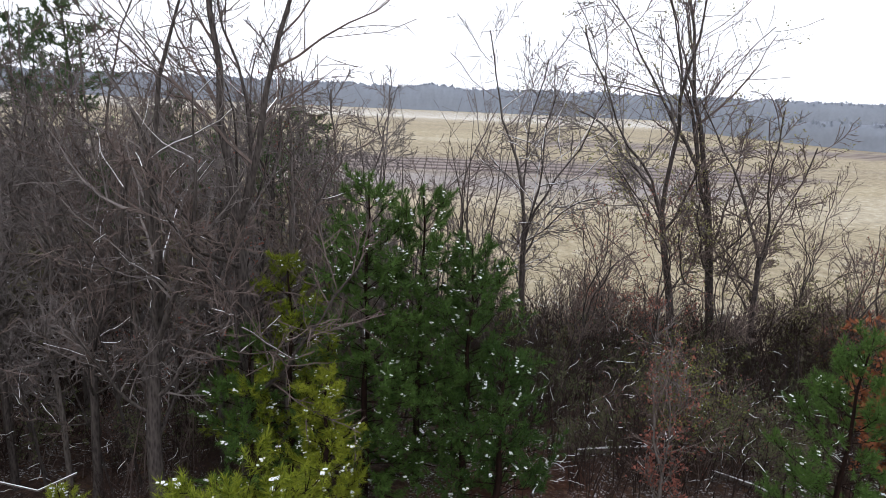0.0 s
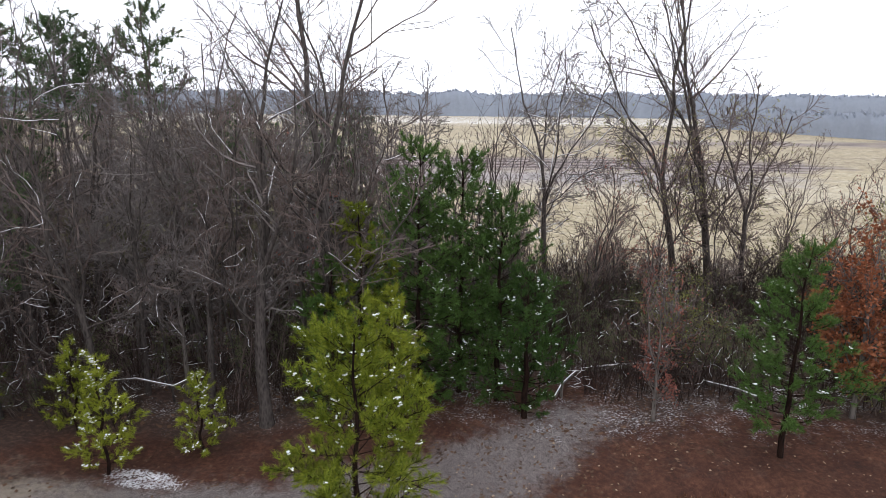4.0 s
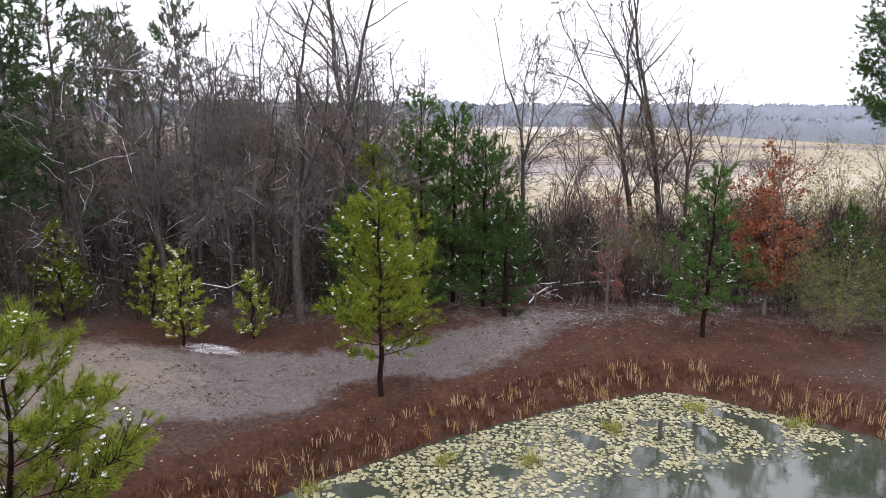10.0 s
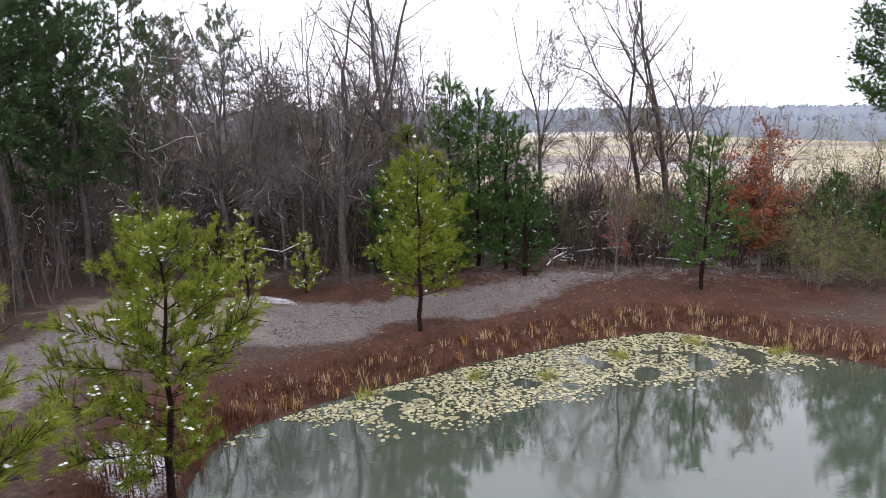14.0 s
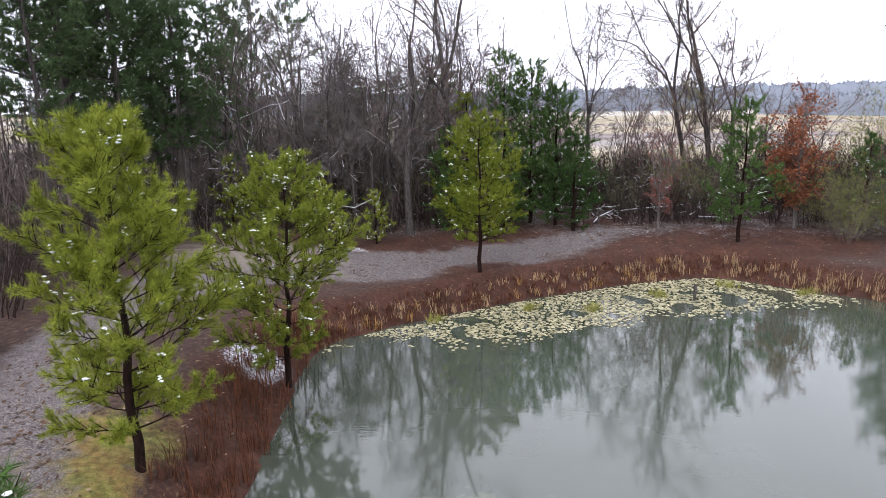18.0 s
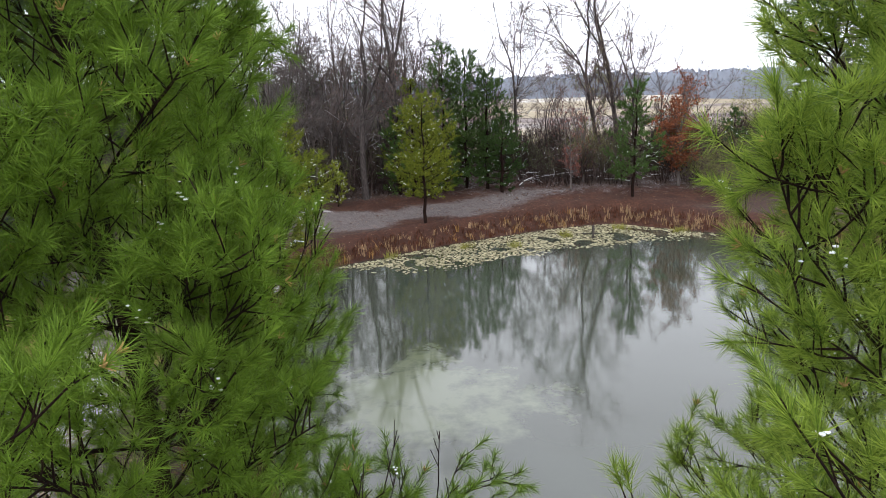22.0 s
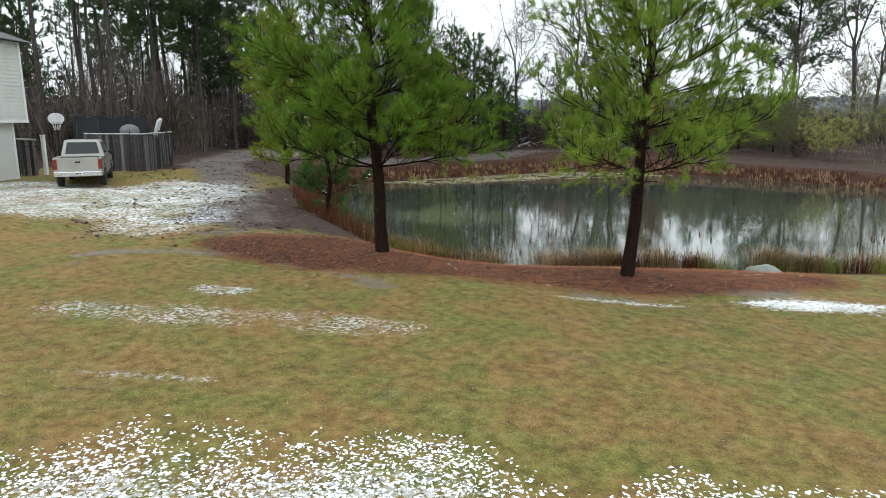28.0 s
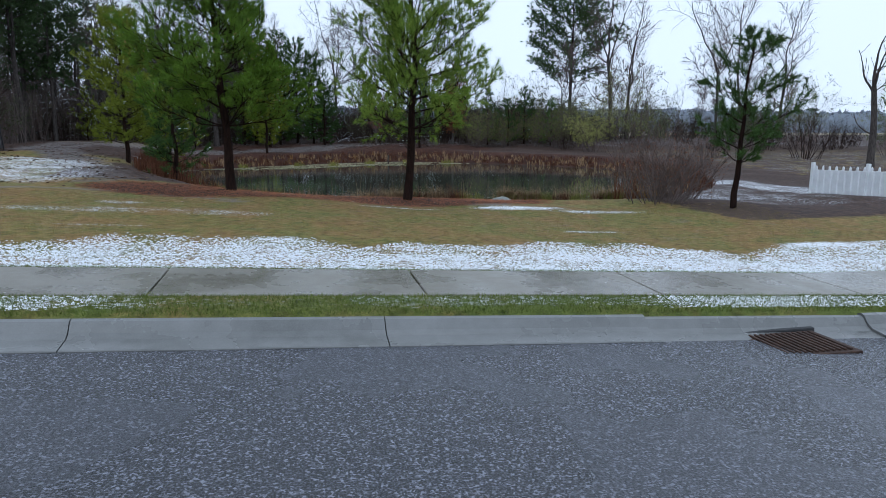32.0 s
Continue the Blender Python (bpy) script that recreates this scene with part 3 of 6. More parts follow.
def spread(d, rng, lo, hi):
    """A direction that leaves d at lo to hi degrees."""
    s = d.cross(rand_dir(rng))
    s = s.normalized() if s.length > 0.01 else Vector((1, 0, 0))
    a = radians(rng.uniform(lo, hi))
    return (d * math.cos(a) + s * math.sin(a)).normalized()


def branch(main, twigs, tips, start, d, length, r, level, rng, style):
    """A limb from level 1 on, crooked and tapered, with its own limbs along it."""
    n = (10, 9, 6, 3, 1)[level]
    pts = wander(start, d, length, n, rng, style["wiggle"], style["up"][level])
    least = style.get("stout", 1.0) * (0, 0.018, 0.011, 0.008, 0.0065)[level]
    radii = [max(r * (1 - 0.85 * k / n), least) for k in range(n + 1)]
    if level == 4:
        twigs.spike(pts[0], pts[-1], radii[0])
    else:
        (main if level < 2 else twigs).tube(pts, radii, (9, 6, 4, 3, 3)[level], False)
    if level in (1, 2):
        main.limbs.append((pts, radii))
    if level >= style["levels"]:
        tips.append((pts[-1], (pts[-1] - pts[-2]).normalized()))
        return
    count = style["count"][level]
    for k in range(count):
        t = style["from"][level] + (1 - style["from"][level]) * (k + rng.random()) / count
        at, way = along(pts, min(t, 0.99))
        lo, hi = style["angle"][level]
        reach = length * style["reach"][level] * rng.uniform(0.55, 1.2) * (1.2 - 0.6 * t)
        branch(main, twigs, tips, at, spread(way, rng, lo, hi), reach, max(r * (1 - 0.85 * t) * rng.uniform(0.45, 0.7), 0.0055), level + 1, rng, style)


def hardwood(main, twigs, tips, d, tall, r, rng, style):
    """A trunk that forks into crooked leaders, with side limbs below the fork."""
    fork = style["fork"] * rng.uniform(0.88, 1.12)
    stem = wander((0, 0, 0), d, tall * fork, 8, rng, 0.05, 0.06)
    main.tube(stem, [r * (1.25 if k == 0 else 1 - 0.34 * k / 8) for k in range(9)], 9, False)
    way = (stem[-1] - stem[-2]).normalized()
    a0 = rng.uniform(0, 6.28)
    for k in range(style["leaders"]):
        a = a0 + k * 2 * math.pi / style["leaders"] + rng.uniform(-0.4, 0.4)
        tilt = radians(rng.uniform(5, 12) if k == 0 else rng.uniform(16, 36))
        out = Vector((math.cos(a) * math.sin(tilt), math.sin(a) * math.sin(tilt), 0)) + way * math.cos(tilt)
        low = stem[-1] if k < 2 else along(stem, rng.uniform(0.82, 0.97))[0]
        branch(main, twigs, tips, low, out, tall * (1 - fork) * (1.02 if k == 0 else rng.uniform(0.72, 0.95)), r * 0.66 * (0.8 if k == 0 else rng.uniform(0.5, 0.72)), 1, rng, style)
    for k in range(style["count"][0]):
        t = style["from"][0] + (0.97 - style["from"][0]) * (k + rng.random()) / style["count"][0]
        at, w = along(stem, t)
        lo, hi = style["angle"][0]
        branch(main, twigs, tips, at, spread(w, rng, lo, hi), tall * style["reach"][0] * rng.uniform(0.45, 1.1), r * rng.uniform(0.18, 0.34), 1, rng, style)


WOODLAND = dict(levels=4, fork=0.5, leaders=2, wiggle=0.24, stout=1.25, up=(0, 0.07, 0.05, 0.03, 0), count=(6, 9, 6, 4), angle=((40, 75), (30, 65), (28, 62), (25, 60)),
                reach=(0.24, 0.44, 0.5, 0.6), **{"from": (0.4, 0.2, 0.2, 0.2)})
OPEN_CROWN = dict(levels=4, fork=0.36, leaders=4, wiggle=0.3, stout=1.6, up=(0, 0.07, 0.05, 0.02, 0), count=(5, 11, 8, 5), angle=((45, 80), (32, 72), (30, 68), (25, 65)),
                  reach=(0.3, 0.46, 0.5, 0.55), **{"from": (0.5, 0.14, 0.15, 0.15)})
UPRIGHT = dict(levels=4, fork=0.45, leaders=3, wiggle=0.24, stout=1.6, up=(0, 0.10, 0.06, 0.04, 0), count=(7, 11, 8, 5), angle=((38, 75), (32, 68), (30, 66), (25, 65)),
               reach=(0.26, 0.42, 0.5, 0.5), **{"from": (0.4, 0.16, 0.2, 0.2)})
SAPLING = dict(levels=4, fork=0.4, leaders=2, wiggle=0.24, up=(0, 0.10, 0.06, 0.03, 0), count=(8, 6, 4, 3), angle=((30, 60), (25, 55), (25, 60), (25, 60)),
               reach=(0.34, 0.45, 0.5, 0.6), **{"from": (0.3, 0.2, 0.2, 0.2)})


def bare_tree(x, y, tall, r, seed, style, label, lean=(0, 0), wood=PALE_BARK, fine=TWIG, leaves=None, leaf_share=0.5, leaf_size=0.07, group="woodland trees", snow=0.0, turn=0.0, tilt=0.0):
    rng = random.Random(seed)
    ob = thing("bare_tree", pose(x, y, height(x, y) - 0.08, 0, tilt, turn), label, "tree", group)
    main, twigs, tips = Buf(), Buf(), []
    main.limbs = []
    hardwood(main, twigs, tips, Vector((lean[0], lean[1], 1)), tall, r, rng, style)
    part("trunk", main, wood, ob, smooth=True)
    part("crown", twigs, fine, ob)
    if leaves is not None:
        lb = Buf()
        for at, way in tips:
            if rng.random() < leaf_share:
                for _ in range(rng.randint(1, 4)):
                    d = (way + rand_dir(rng) * 0.9).normalized()
                    lb.leaf(at + rand_dir(rng) * leaf_size, d, d.cross(rand_dir(rng)).normalized(), leaf_size * rng.uniform(0.7, 1.4), leaf_size * 0.35)
        part("foliage", lb, leaves, ob)
    if snow:
        sb = Buf()
        for pts, radii in main.limbs:
            if rng.random() > snow:
                continue
            line, rr = [], []
            for k, (a, r0) in enumerate(zip(pts, radii)):
                way = (pts[min(k + 1, len(pts) - 1)] - pts[max(k - 1, 0)]).normalized()
                if abs(way.z) < 0.86:
                    r0 = r0 + 0.006
                    line.append(a + (Vector((0, 0, 1)) - way * way.z) * r0 * 0.75)
                    rr.append(min(0.014, r0 * rng.uniform(0.25, 0.5)))
            if len(line) > 2:
                sb.tube(line, rr, 4)
        tagged(part("snow", sb, SNOW, ob), kind="stuff")
    return ob


def tuft(buf, at, way, rng, count, length, width):
    """A burst of needles round the end of a shoot, open at the tip and swept back behind it."""
    s0 = way.cross(Vector((0.3, 0.9, 0.1))).normalized()
    u0 = way.cross(s0)
    for k in range(count):
        a, lift = rng.uniform(0, 6.283), rng.random() ** 0.7
        out = s0 * math.cos(a) + u0 * math.sin(a)
        open_ = math.tan(radians(rng.uniform(12, 74)))
        d = (way + out * open_ - Vector((0, 0, 0.12))).normalized()
        back = at - way * length * 0.95 * (1 - lift)
        buf.blade(back, back + d * length * rng.uniform(0.75, 1.1), width, way.cross(out) if k % 2 else out)


def pine_tree(x, y, tall, seed, label, foot=0.2, radius=1.8, trunk=0.1, needles=NEEDLE_DARK, per=26, length=0.2, width=0.006, whorl=0.5, shoots=5,
              lean=(0, 0), shape=0.8, clear=None, snow=0.0, group="pines", sparse=1.0, droop=0.0, full=0.0, stem_wood=None):
    """foot: the share of the height without limbs. clear: a pair of points, in the tree's own metres, that keep free of twigs between them."""
    rng = random.Random(seed)
    width *= 1.25
    per = int(per * 1.15)
    z0 = height(x, y) - 0.06
    ob = thing("pine_tree", pose(x, y, z0), label, "tree", group)
    wood, green, white = Buf(), Buf(), Buf()
    n = 10
    stem = [Vector((lean[0] * tall * (k / n) + 0.05 * math.sin(k * 1.7 + seed), lean[1] * tall * (k / n) + 0.05 * math.cos(k * 1.3 + seed), tall * k / n)) for k in range(n + 1)]
    stem[0].xy = (0, 0)
    wood.tube([stem[0] - Vector((0, 0, 0.1))] + stem, [trunk * 1.35] + [trunk * (1 - 0.9 * k / n) + 0.008 for k in range(n + 1)], 10)

    def free(p):
        if clear is None:
            return True
        a, b, gap = clear
        t = max(0.0, min(1.0, (p - a).dot(b - a) / (b - a).length_squared))
        return (p - a - (b - a) * t).length > gap

    def shoot(p, d):
        if not free(p) or rng.random() > sparse:
            return
        tuft(green, p, d, rng, per, length, width)
        if rng.random() < snow:
            for k in range(4):
                white.lump(p - d * length * 0.25 * k + rand_dir(rng) * length * 0.18 + Vector((0, 0, length * 0.12)), length * rng.uniform(0.14, 0.3), rng, 0.45)

    z = foot * tall
    while z < tall * 0.985:
        u = (z - foot * tall) / (tall * (1 - foot))
        reach = radius * ((1 - u) ** shape * (0.55 + 0.45 * min(1, u / 0.18)) + 0.09)
        at, _ = along(stem, z / tall)
        a0 = rng.uniform(0, 6.28)
        for k in range(rng.randint(4, 6)):
            a = a0 + k * 2 * math.pi / 5 + rng.uniform(-0.35, 0.35)
            rise = 0.22 + 0.6 * u ** 1.5 - droop * (1 - u)
            d = Vector((math.cos(a), math.sin(a), rise))
            ln = reach * rng.uniform(0.4, 1.3)
            if rng.random() < 0.1:
                continue
            pts = wander(at, d, ln, 4, rng, 0.14, 0.07)
            if not free(pts[-1]) and not free(pts[2]):
                continue
            wood.tube(pts, [max(trunk * 0.2 * (1 - u * 0.5) * (1 - 0.2 * q), 0.006) for q in range(5)], 4, False)
            side_count = max(2, int(ln * shoots))
            for j in range(side_count):
                t = 0.3 + 0.7 * ((j + rng.random()) / side_count) ** 0.85
                p, w = along(pts, min(t, 0.99))
                d2 = (spread(w, rng, 25, 65) + Vector((0, 0, 0.2))).normalized()
                l2 = ln * 0.34 * rng.uniform(0.4, 1.0) * (1.2 - 0.5 * t) + 0.1
                q = wander(p, d2, l2, 2, rng, 0.15, 0.12)
                if not free(q[-1]):
                    continue
                wood.tube(q, [0.012, 0.009, 0.006], 3, False)
                shoot(q[-1], (q[-1] - q[-2]).normalized())
                shoot(q[1], (spread((q[1] - q[0]).normalized(), rng, 20, 60) + Vector((0, 0, 0.25))).normalized())
            shoot(pts[-1], (pts[-1] - pts[-2]).normalized())
        z += whorl * rng.uniform(0.8, 1.2)
    for k in range(4):
        shoot(stem[-1] - Vector((0, 0, 0.12 * k)), Vector((0, 0, 1)))
    part("trunk", wood, stem_wood or PINE_BARK, ob, smooth=True)
    part("crown", green, needles, ob)
    if white.v:
        tagged(part("snow", white, SNOW, ob), kind="stuff")
    return ob


# the two pines on the near bank, between which the view passes
AISLE = [Vector((-0.86, -20.5, 7.95)), Vector((-0.96, -23.25, 7.65)), Vector((-0.98, -25.6, 7.38)), Vector((-0.64, -27.2, 7.4)), Vector((-0.19, -28.9, 7.55)), Vector((-0.1, -30.9, 7.1)), Vector((0, -33.9, 5.4))]


def bank_pine(x, y, tall, seed, label, foot, radius, trunk, bend, gap, stubs, dense, needles, drift=0.0, trim=9.0):
    """A young pine: a dark bent stem, whorls of curved limbs and dense upright brushes of needles."""
    rng = random.Random(seed)
    z0 = height(x, y) - 0.06
    org = Vector((x, y, z0))
    ob = thing("pine_tree", pose(x, y, z0), label, "tree", "pond bank pines")
    stem_b, green, white, buds = Buf(), Buf(), Buf(), Buf()
    n = 14
    stem = [Vector((bend * min(1.0, k / n / 0.5) - drift * max(0.0, k / n - 0.4) + 0.035 * math.sin(k * 1.3 + seed), 0.04 * math.cos(k * 1.1 + seed), tall * k / n)) for k in range(n + 1)]
    stem[0].xy = (0, 0)
    stem_b.tube([stem[0] - Vector((0, 0, 0.15))] + stem, [trunk * 1.45] + [trunk * (1.12 if k == 0 else 1 - 0.93 * k / n) + 0.008 for k in range(n + 1)], 12)
    aisle = [p - org for p in AISLE]

    def free(p, room=1.0):
        if p.x > trim + 0.5 * max(0.0, 5.0 - p.z) and 4.0 < p.z < 9.2:
            return False
        for a, b in zip(aisle, aisle[1:]):
            t = max(0.0, min(1.0, (p - a).dot(b - a) / (b - a).length_squared))
            if (p - a - (b - a) * t).length < gap * room:
                return False
        return True

    def brush(p, d):
        if not free(p + d * 0.1):
            return
        size = rng.uniform(0.8, 1.2)
        tuft(green, p, d, rng, int(84 * size), 0.18 * size, 0.0034)
        if rng.random() < 0.018:
            for k in range(5):
                white.lump(p - d * 0.03 * k + rand_dir(rng) * 0.035 + Vector((0, 0, 0.02)), rng.uniform(0.010, 0.022), rng, 0.5)
        elif rng.random() < 0.05:
            for _ in range(5):
                e = (d + rand_dir(rng) * 0.8).normalized()
                buds.tube([p - d * 0.03, p - d * 0.03 + e * 0.06], [0.009, 0.004], 4)

    z = foot * tall
    first = True
    while z < tall * 0.97:
        u = (z - foot * tall) / (tall * (1 - foot))
        reach = radius * min(1.0, 0.8 + 1.4 * u) * (1 - u) ** 0.62 + 0.25
        at, _ = along(stem, z / tall)
        a0 = rng.uniform(0, 6.28)
        count = rng.randint(4, 6)
        for k in range(count):
            a = a0 + k * 2 * math.pi / count + rng.uniform(-0.4, 0.4)
            d = Vector((math.cos(a), math.sin(a), 0.12 + 0.75 * u))
            ln = reach * rng.uniform(0.65, 1.12)
            pts = wander(at, d, ln, 7, rng, 0.13, 0.065)
            keep = 8
            while keep > 2 and not free(pts[keep - 1], 1.45):
                keep -= 1
            if keep < 4:
                continue
            pts = pts[:keep]
            thick = max(trunk * 0.17 * (1 - 0.6 * u) * min(1.0, ln / radius + 0.3), 0.012)
            limb_b = Buf()
            limb_b.tube(pts, [max(thick * (1 - 0.85 * q / (len(pts) - 1)), 0.006) for q in range(len(pts))], 6, False)
            sides = max(4, int(ln * dense))
            for j in range(sides):
                t = 0.16 + 0.83 * (j + rng.random()) / sides
                p, w = along(pts, min(t, 0.99))
                d2 = (spread(w, rng, 30, 70) + Vector((0, 0, 0.25))).normalized()
                l2 = ln * rng.uniform(0.14, 0.34) * (1.25 - 0.6 * t) + 0.12
                q = wander(p, d2, l2, 3, rng, 0.16, 0.14)
                if not free(q[-1], 1.5) or not free(q[1], 1.5):
                    continue
                limb_b.tube(q, [0.009, 0.007, 0.006, 0.005], 4, False)
                brush(q[-1], ((q[-1] - q[-2]).normalized() + Vector((0, 0, 0.35))).normalized())
                for _ in range(2 if l2 < 0.4 else 3):
                    p3, w3 = along(q, rng.uniform(0.35, 0.95))
                    d3 = (spread(w3, rng, 25, 60) + Vector((0, 0, 0.45))).normalized()
                    e3 = p3 + d3 * rng.uniform(0.1, 0.28)
                    if free(e3, 1.45):
                        limb_b.tube([p3, e3], [0.006, 0.005], 3, False)
                        brush(e3 + d3 * 0.1, d3)
            brush(pts[-1], ((pts[-1] - pts[-2]).normalized() + Vector((0, 0, 0.3))).normalized())
            part("limb", limb_b, PINE_BARK, ob, smooth=True)
        z += rng.uniform(0.42, 0.62)
    for k in range(6):
        brush(stem[-1] - Vector((0, 0, 0.12 * k)), (Vector((0, 0, 1)) + rand_dir(rng) * 0.3).normalized())
    for k in range(stubs):
        p, _ = along(stem, rng.uniform(0.12, foot))
        pts = wander(p, Vector((rng.uniform(-1, 1), rng.uniform(-1, 1), 0.1)), rng.uniform(0.2, 0.9), 3, rng, 0.2, 0.0)
        limb_b = Buf()
        limb_b.tube(pts, [0.014, 0.011, 0.008, 0.005], 5, False)
        part("dead_stub", limb_b, PINE_BARK, ob)
    part("trunk", stem_b, PINE_BARK, ob, smooth=True)
    part("crown", green, needles, ob)
    tagged(part("bud", buds, BUD, ob), "orange-tan cone buds", kind="stuff")
    tagged(part("snow", white, SNOW, ob), kind="stuff")
    return ob


BUD = plain("pine_buds", (0.3, 0.16, 0.05), (0.55, 0.36, 0.14), 20)
bank_pine(-2.68, -24.1, 10.3, 11, "tall young pine with bright long needles on the pond bank", 0.2, 3.0, 0.145, -0.25, 0.62, 7, 9.0, NEEDLE_BRIGHT, 0.45, 1.25)
bank_pine(2.82, -25.05, 10.0, 12, "leaning young pine with open crown on the pond bank, needles coloured as if lit", 0.23, 3.2, 0.135, 0.32, 0.9, 9, 6.0, NEEDLE_LIT, 0.75)
# pines along the west bank
pine_tree(-9.15, -9.2, 7.3, 13, "bushy pine with olive-green needles beside the trail", 0.14, 2.25, 0.11, NEEDLE_MID, 50, 0.19, 0.005, 0.4, 11, (0, 0.01), 0.42, None, 0.03, "west bank pines", 0.95, 0.05, 1)
pine_tree(-8.3, -2.5, 6.9, 14, "snow-dusted spreading young pine by the water", 0.15, 2.45, 0.1, NEEDLE_MID, 48, 0.19, 0.0055, 0.38, 11, (0.05, 0), 0.42, None, 0.06, "west bank pines", 0.85, 0.0, 1)
pine_tree(-5.6, -16.5, 4.7, 15, "dark bushy pine over the reeds", 0.04, 1.7, 0.1, NEEDLE_DARK, 30, 0.22, 0.007, 0.4, 6, (0, 0), 0.5, None, 0.02, "west bank pines", 0.95, 0.1, 1)
# the island of straw
pine_tree(-3.0, 9.1, 6.95, 16, "lone yellow-green pine in a ring of red pine straw", 0.22, 2.15, 0.1, NEEDLE_YELLOW, 34, 0.2, 0.0075, 0.4, 7, (0, 0), 0.42, None, 0.06, "trail pines", 0.95, 0.08, 1)
# the dark clump behind the trail
for i, (px, py, ph, pr, mat) in enumerate([(-2.15, 18.2, 10.1, 2.3, NEEDLE_DARK), (-0.6, 19.0, 9.7, 2.4, NEEDLE_DARK), (0.9, 18.4, 8.3, 2.2, NEEDLE_DARK), (-4.3, 17.8, 8.0, 2.0, NEEDLE_YELLOW),
                                           (1.9, 17.2, 5.6, 1.7, NEEDLE_DARK), (-3.0, 16.3, 5.4, 1.5, NEEDLE_YELLOW), (-5.3, 17.2, 6.0, 1.6, NEEDLE_DARK)]):
    pine_tree(px, py, ph, 30 + i, "dense dark green pine reaching to the ground" if mat is NEEDLE_DARK else "yellowish pine at the clump's edge", 0.05, pr, 0.12, mat, 26, 0.2, 0.010, 0.4, 6,
              (0, 0), 0.5, None, 0.05, "pine clump behind the trail", 0.95, 0.12, 1)
pine_tree(10.55, 15.3, 7.5, 41, "slender dark pine on the far bank", 0.17, 1.85, 0.1, NEEDLE_DARK, 26, 0.2, 0.009, 0.38, 7, (0.01, 0), 0.5, None, 0.03, "far bank pines", 0.95, 0.1, 1)
pine_tree(12.9, -27.6, 5.3, 42, "slender young pine on the lawn's edge", 0.28, 1.75, 0.1, NEEDLE_DARK, 34, 0.2, 0.007, 0.42, 6, (0.04, 0), 0.6, None, 0.0, "far bank pines", 0.9, 0.0, 1)
for px, py, ph, s in [(-11.6, 12.6, 4.2, 43), (-9.2, 14.2, 3.0, 44), (-13.6, 14.4, 3.4, 45), (-17.5, 14.2, 4.5, 46)]:
    pine_tree(px, py, ph, s, "small snow-dusted pine sapling at the wood's edge", 0.1, 1.1, 0.05, NEEDLE_YELLOW, 22, 0.18, 0.009, 0.35, 6, (0, 0), 0.6, None, 0.14, "pine saplings", 0.9, 0.0, 1)
for px, py, ph, ft, s in [(-19.6, 13.2, 15.0, 0.33, 48), (-20.6, 9.4, 16.5, 0.4, 49), (-22.6, 6.4, 16.0, 0.42, 50)]:
    pine_tree(px, py, ph, s, "tall green pine at the wood's corner", ft, 2.7, 0.16, NEEDLE_FAR, 26, 0.26, 0.016, 0.6, 6, (0, 0), 0.45, None, 0.05, "forest pines", 0.95, 0.05, 1, DARK_BARK)
# the great pine beyond the pond's east end
pine_tree(35.8, 40.0, 21.5, 47, "tall old pine with a high open crown", 0.33, 7.0, 0.26, NEEDLE_DARK, 40, 0.32, 0.012, 0.7, 7, (0.01, 0), 0.4, None, 0.0, "far bank pines", 0.8, 0.0, 1)

# hardwoods that stand out
bare_tree(12.55, 28.3, 20.5, 0.22, 51, UPRIGHT, "tall bare hardwood with a dark straight trunk and forked top", (0.01, 0.0), DARK_BARK, TWIG, LEAF_SPRING, 0.1, 0.08, "field-edge hardwoods", tilt=-7)
bare_tree(10.7, 28.0, 18.5, 0.2, 52, OPEN_CROWN, "tall bare hardwood with ragged crown and greenish buds", (0.03, 0.02), DARK_BARK, TWIG_GREY, LEAF_SPRING, 0.5, 0.09, "field-edge hardwoods", 0.3, tilt=-10)
bare_tree(13.3, 26.4, 13.0, 0.15, 53, UPRIGHT, "slim bare hardwood at the field's edge", (0.05, 0.0), DARK_BARK, TWIG, LEAF_SPRING, 0.25, 0.07, "field-edge hardwoods", tilt=-7)
bare_tree(3.8, 28.8, 15.5, 0.17, 54, OPEN_CROWN, "lone bare hardwood with a wide forked crown", (-0.02, 0.0), DARK_BARK, TWIG_GREY, LEAF_SPRING, 0.12, 0.06, "field-edge hardwoods", 0.6)
bare_tree(-5.6, 17.7, 21.5, 0.25, 55, UPRIGHT, "very tall bare hardwood with a forked top", (0.0, 0.0), DARK_BARK, TWIG, None, group="woodland trees", snow=0.25)
bare_tree(-7.6, 16.2, 16.0, 0.24, 56, dict(UPRIGHT, fork=0.36, leaders=4, stout=1.0, count=(5, 8, 6, 3)), "thick dark hardwood forking into many upright limbs", (0.02, 0.0), DARK_BARK, TWIG_GREY, None, group="woodland trees", snow=0.2)
bare_tree(-13.2, 15.6, 14.0, 0.17, 57, dict(OPEN_CROWN, stout=1.0, count=(4, 8, 6, 4)), "bent bare hardwood leaning over the trail", (-0.12, -0.02), DARK_BARK, TWIG, None, group="woodland trees", snow=0.25)
bare_tree(-10.2, 17.6, 13.5, 0.15, 58, dict(OPEN_CROWN, stout=1.0, count=(4, 8, 6, 4)), "bare hardwood with snow-lined limbs", (0.04, -0.05), DARK_BARK, TWIG, None, group="woodland trees", snow=0.35)
bare_tree(-17.0, 15.2, 13.0, 0.14, 59, dict(OPEN_CROWN, stout=1.0, count=(4, 8, 6, 4)), "bare hardwood with snow-lined limbs", (0.02, -0.05), DARK_BARK, TWIG, None, group="woodland trees", snow=0.35)
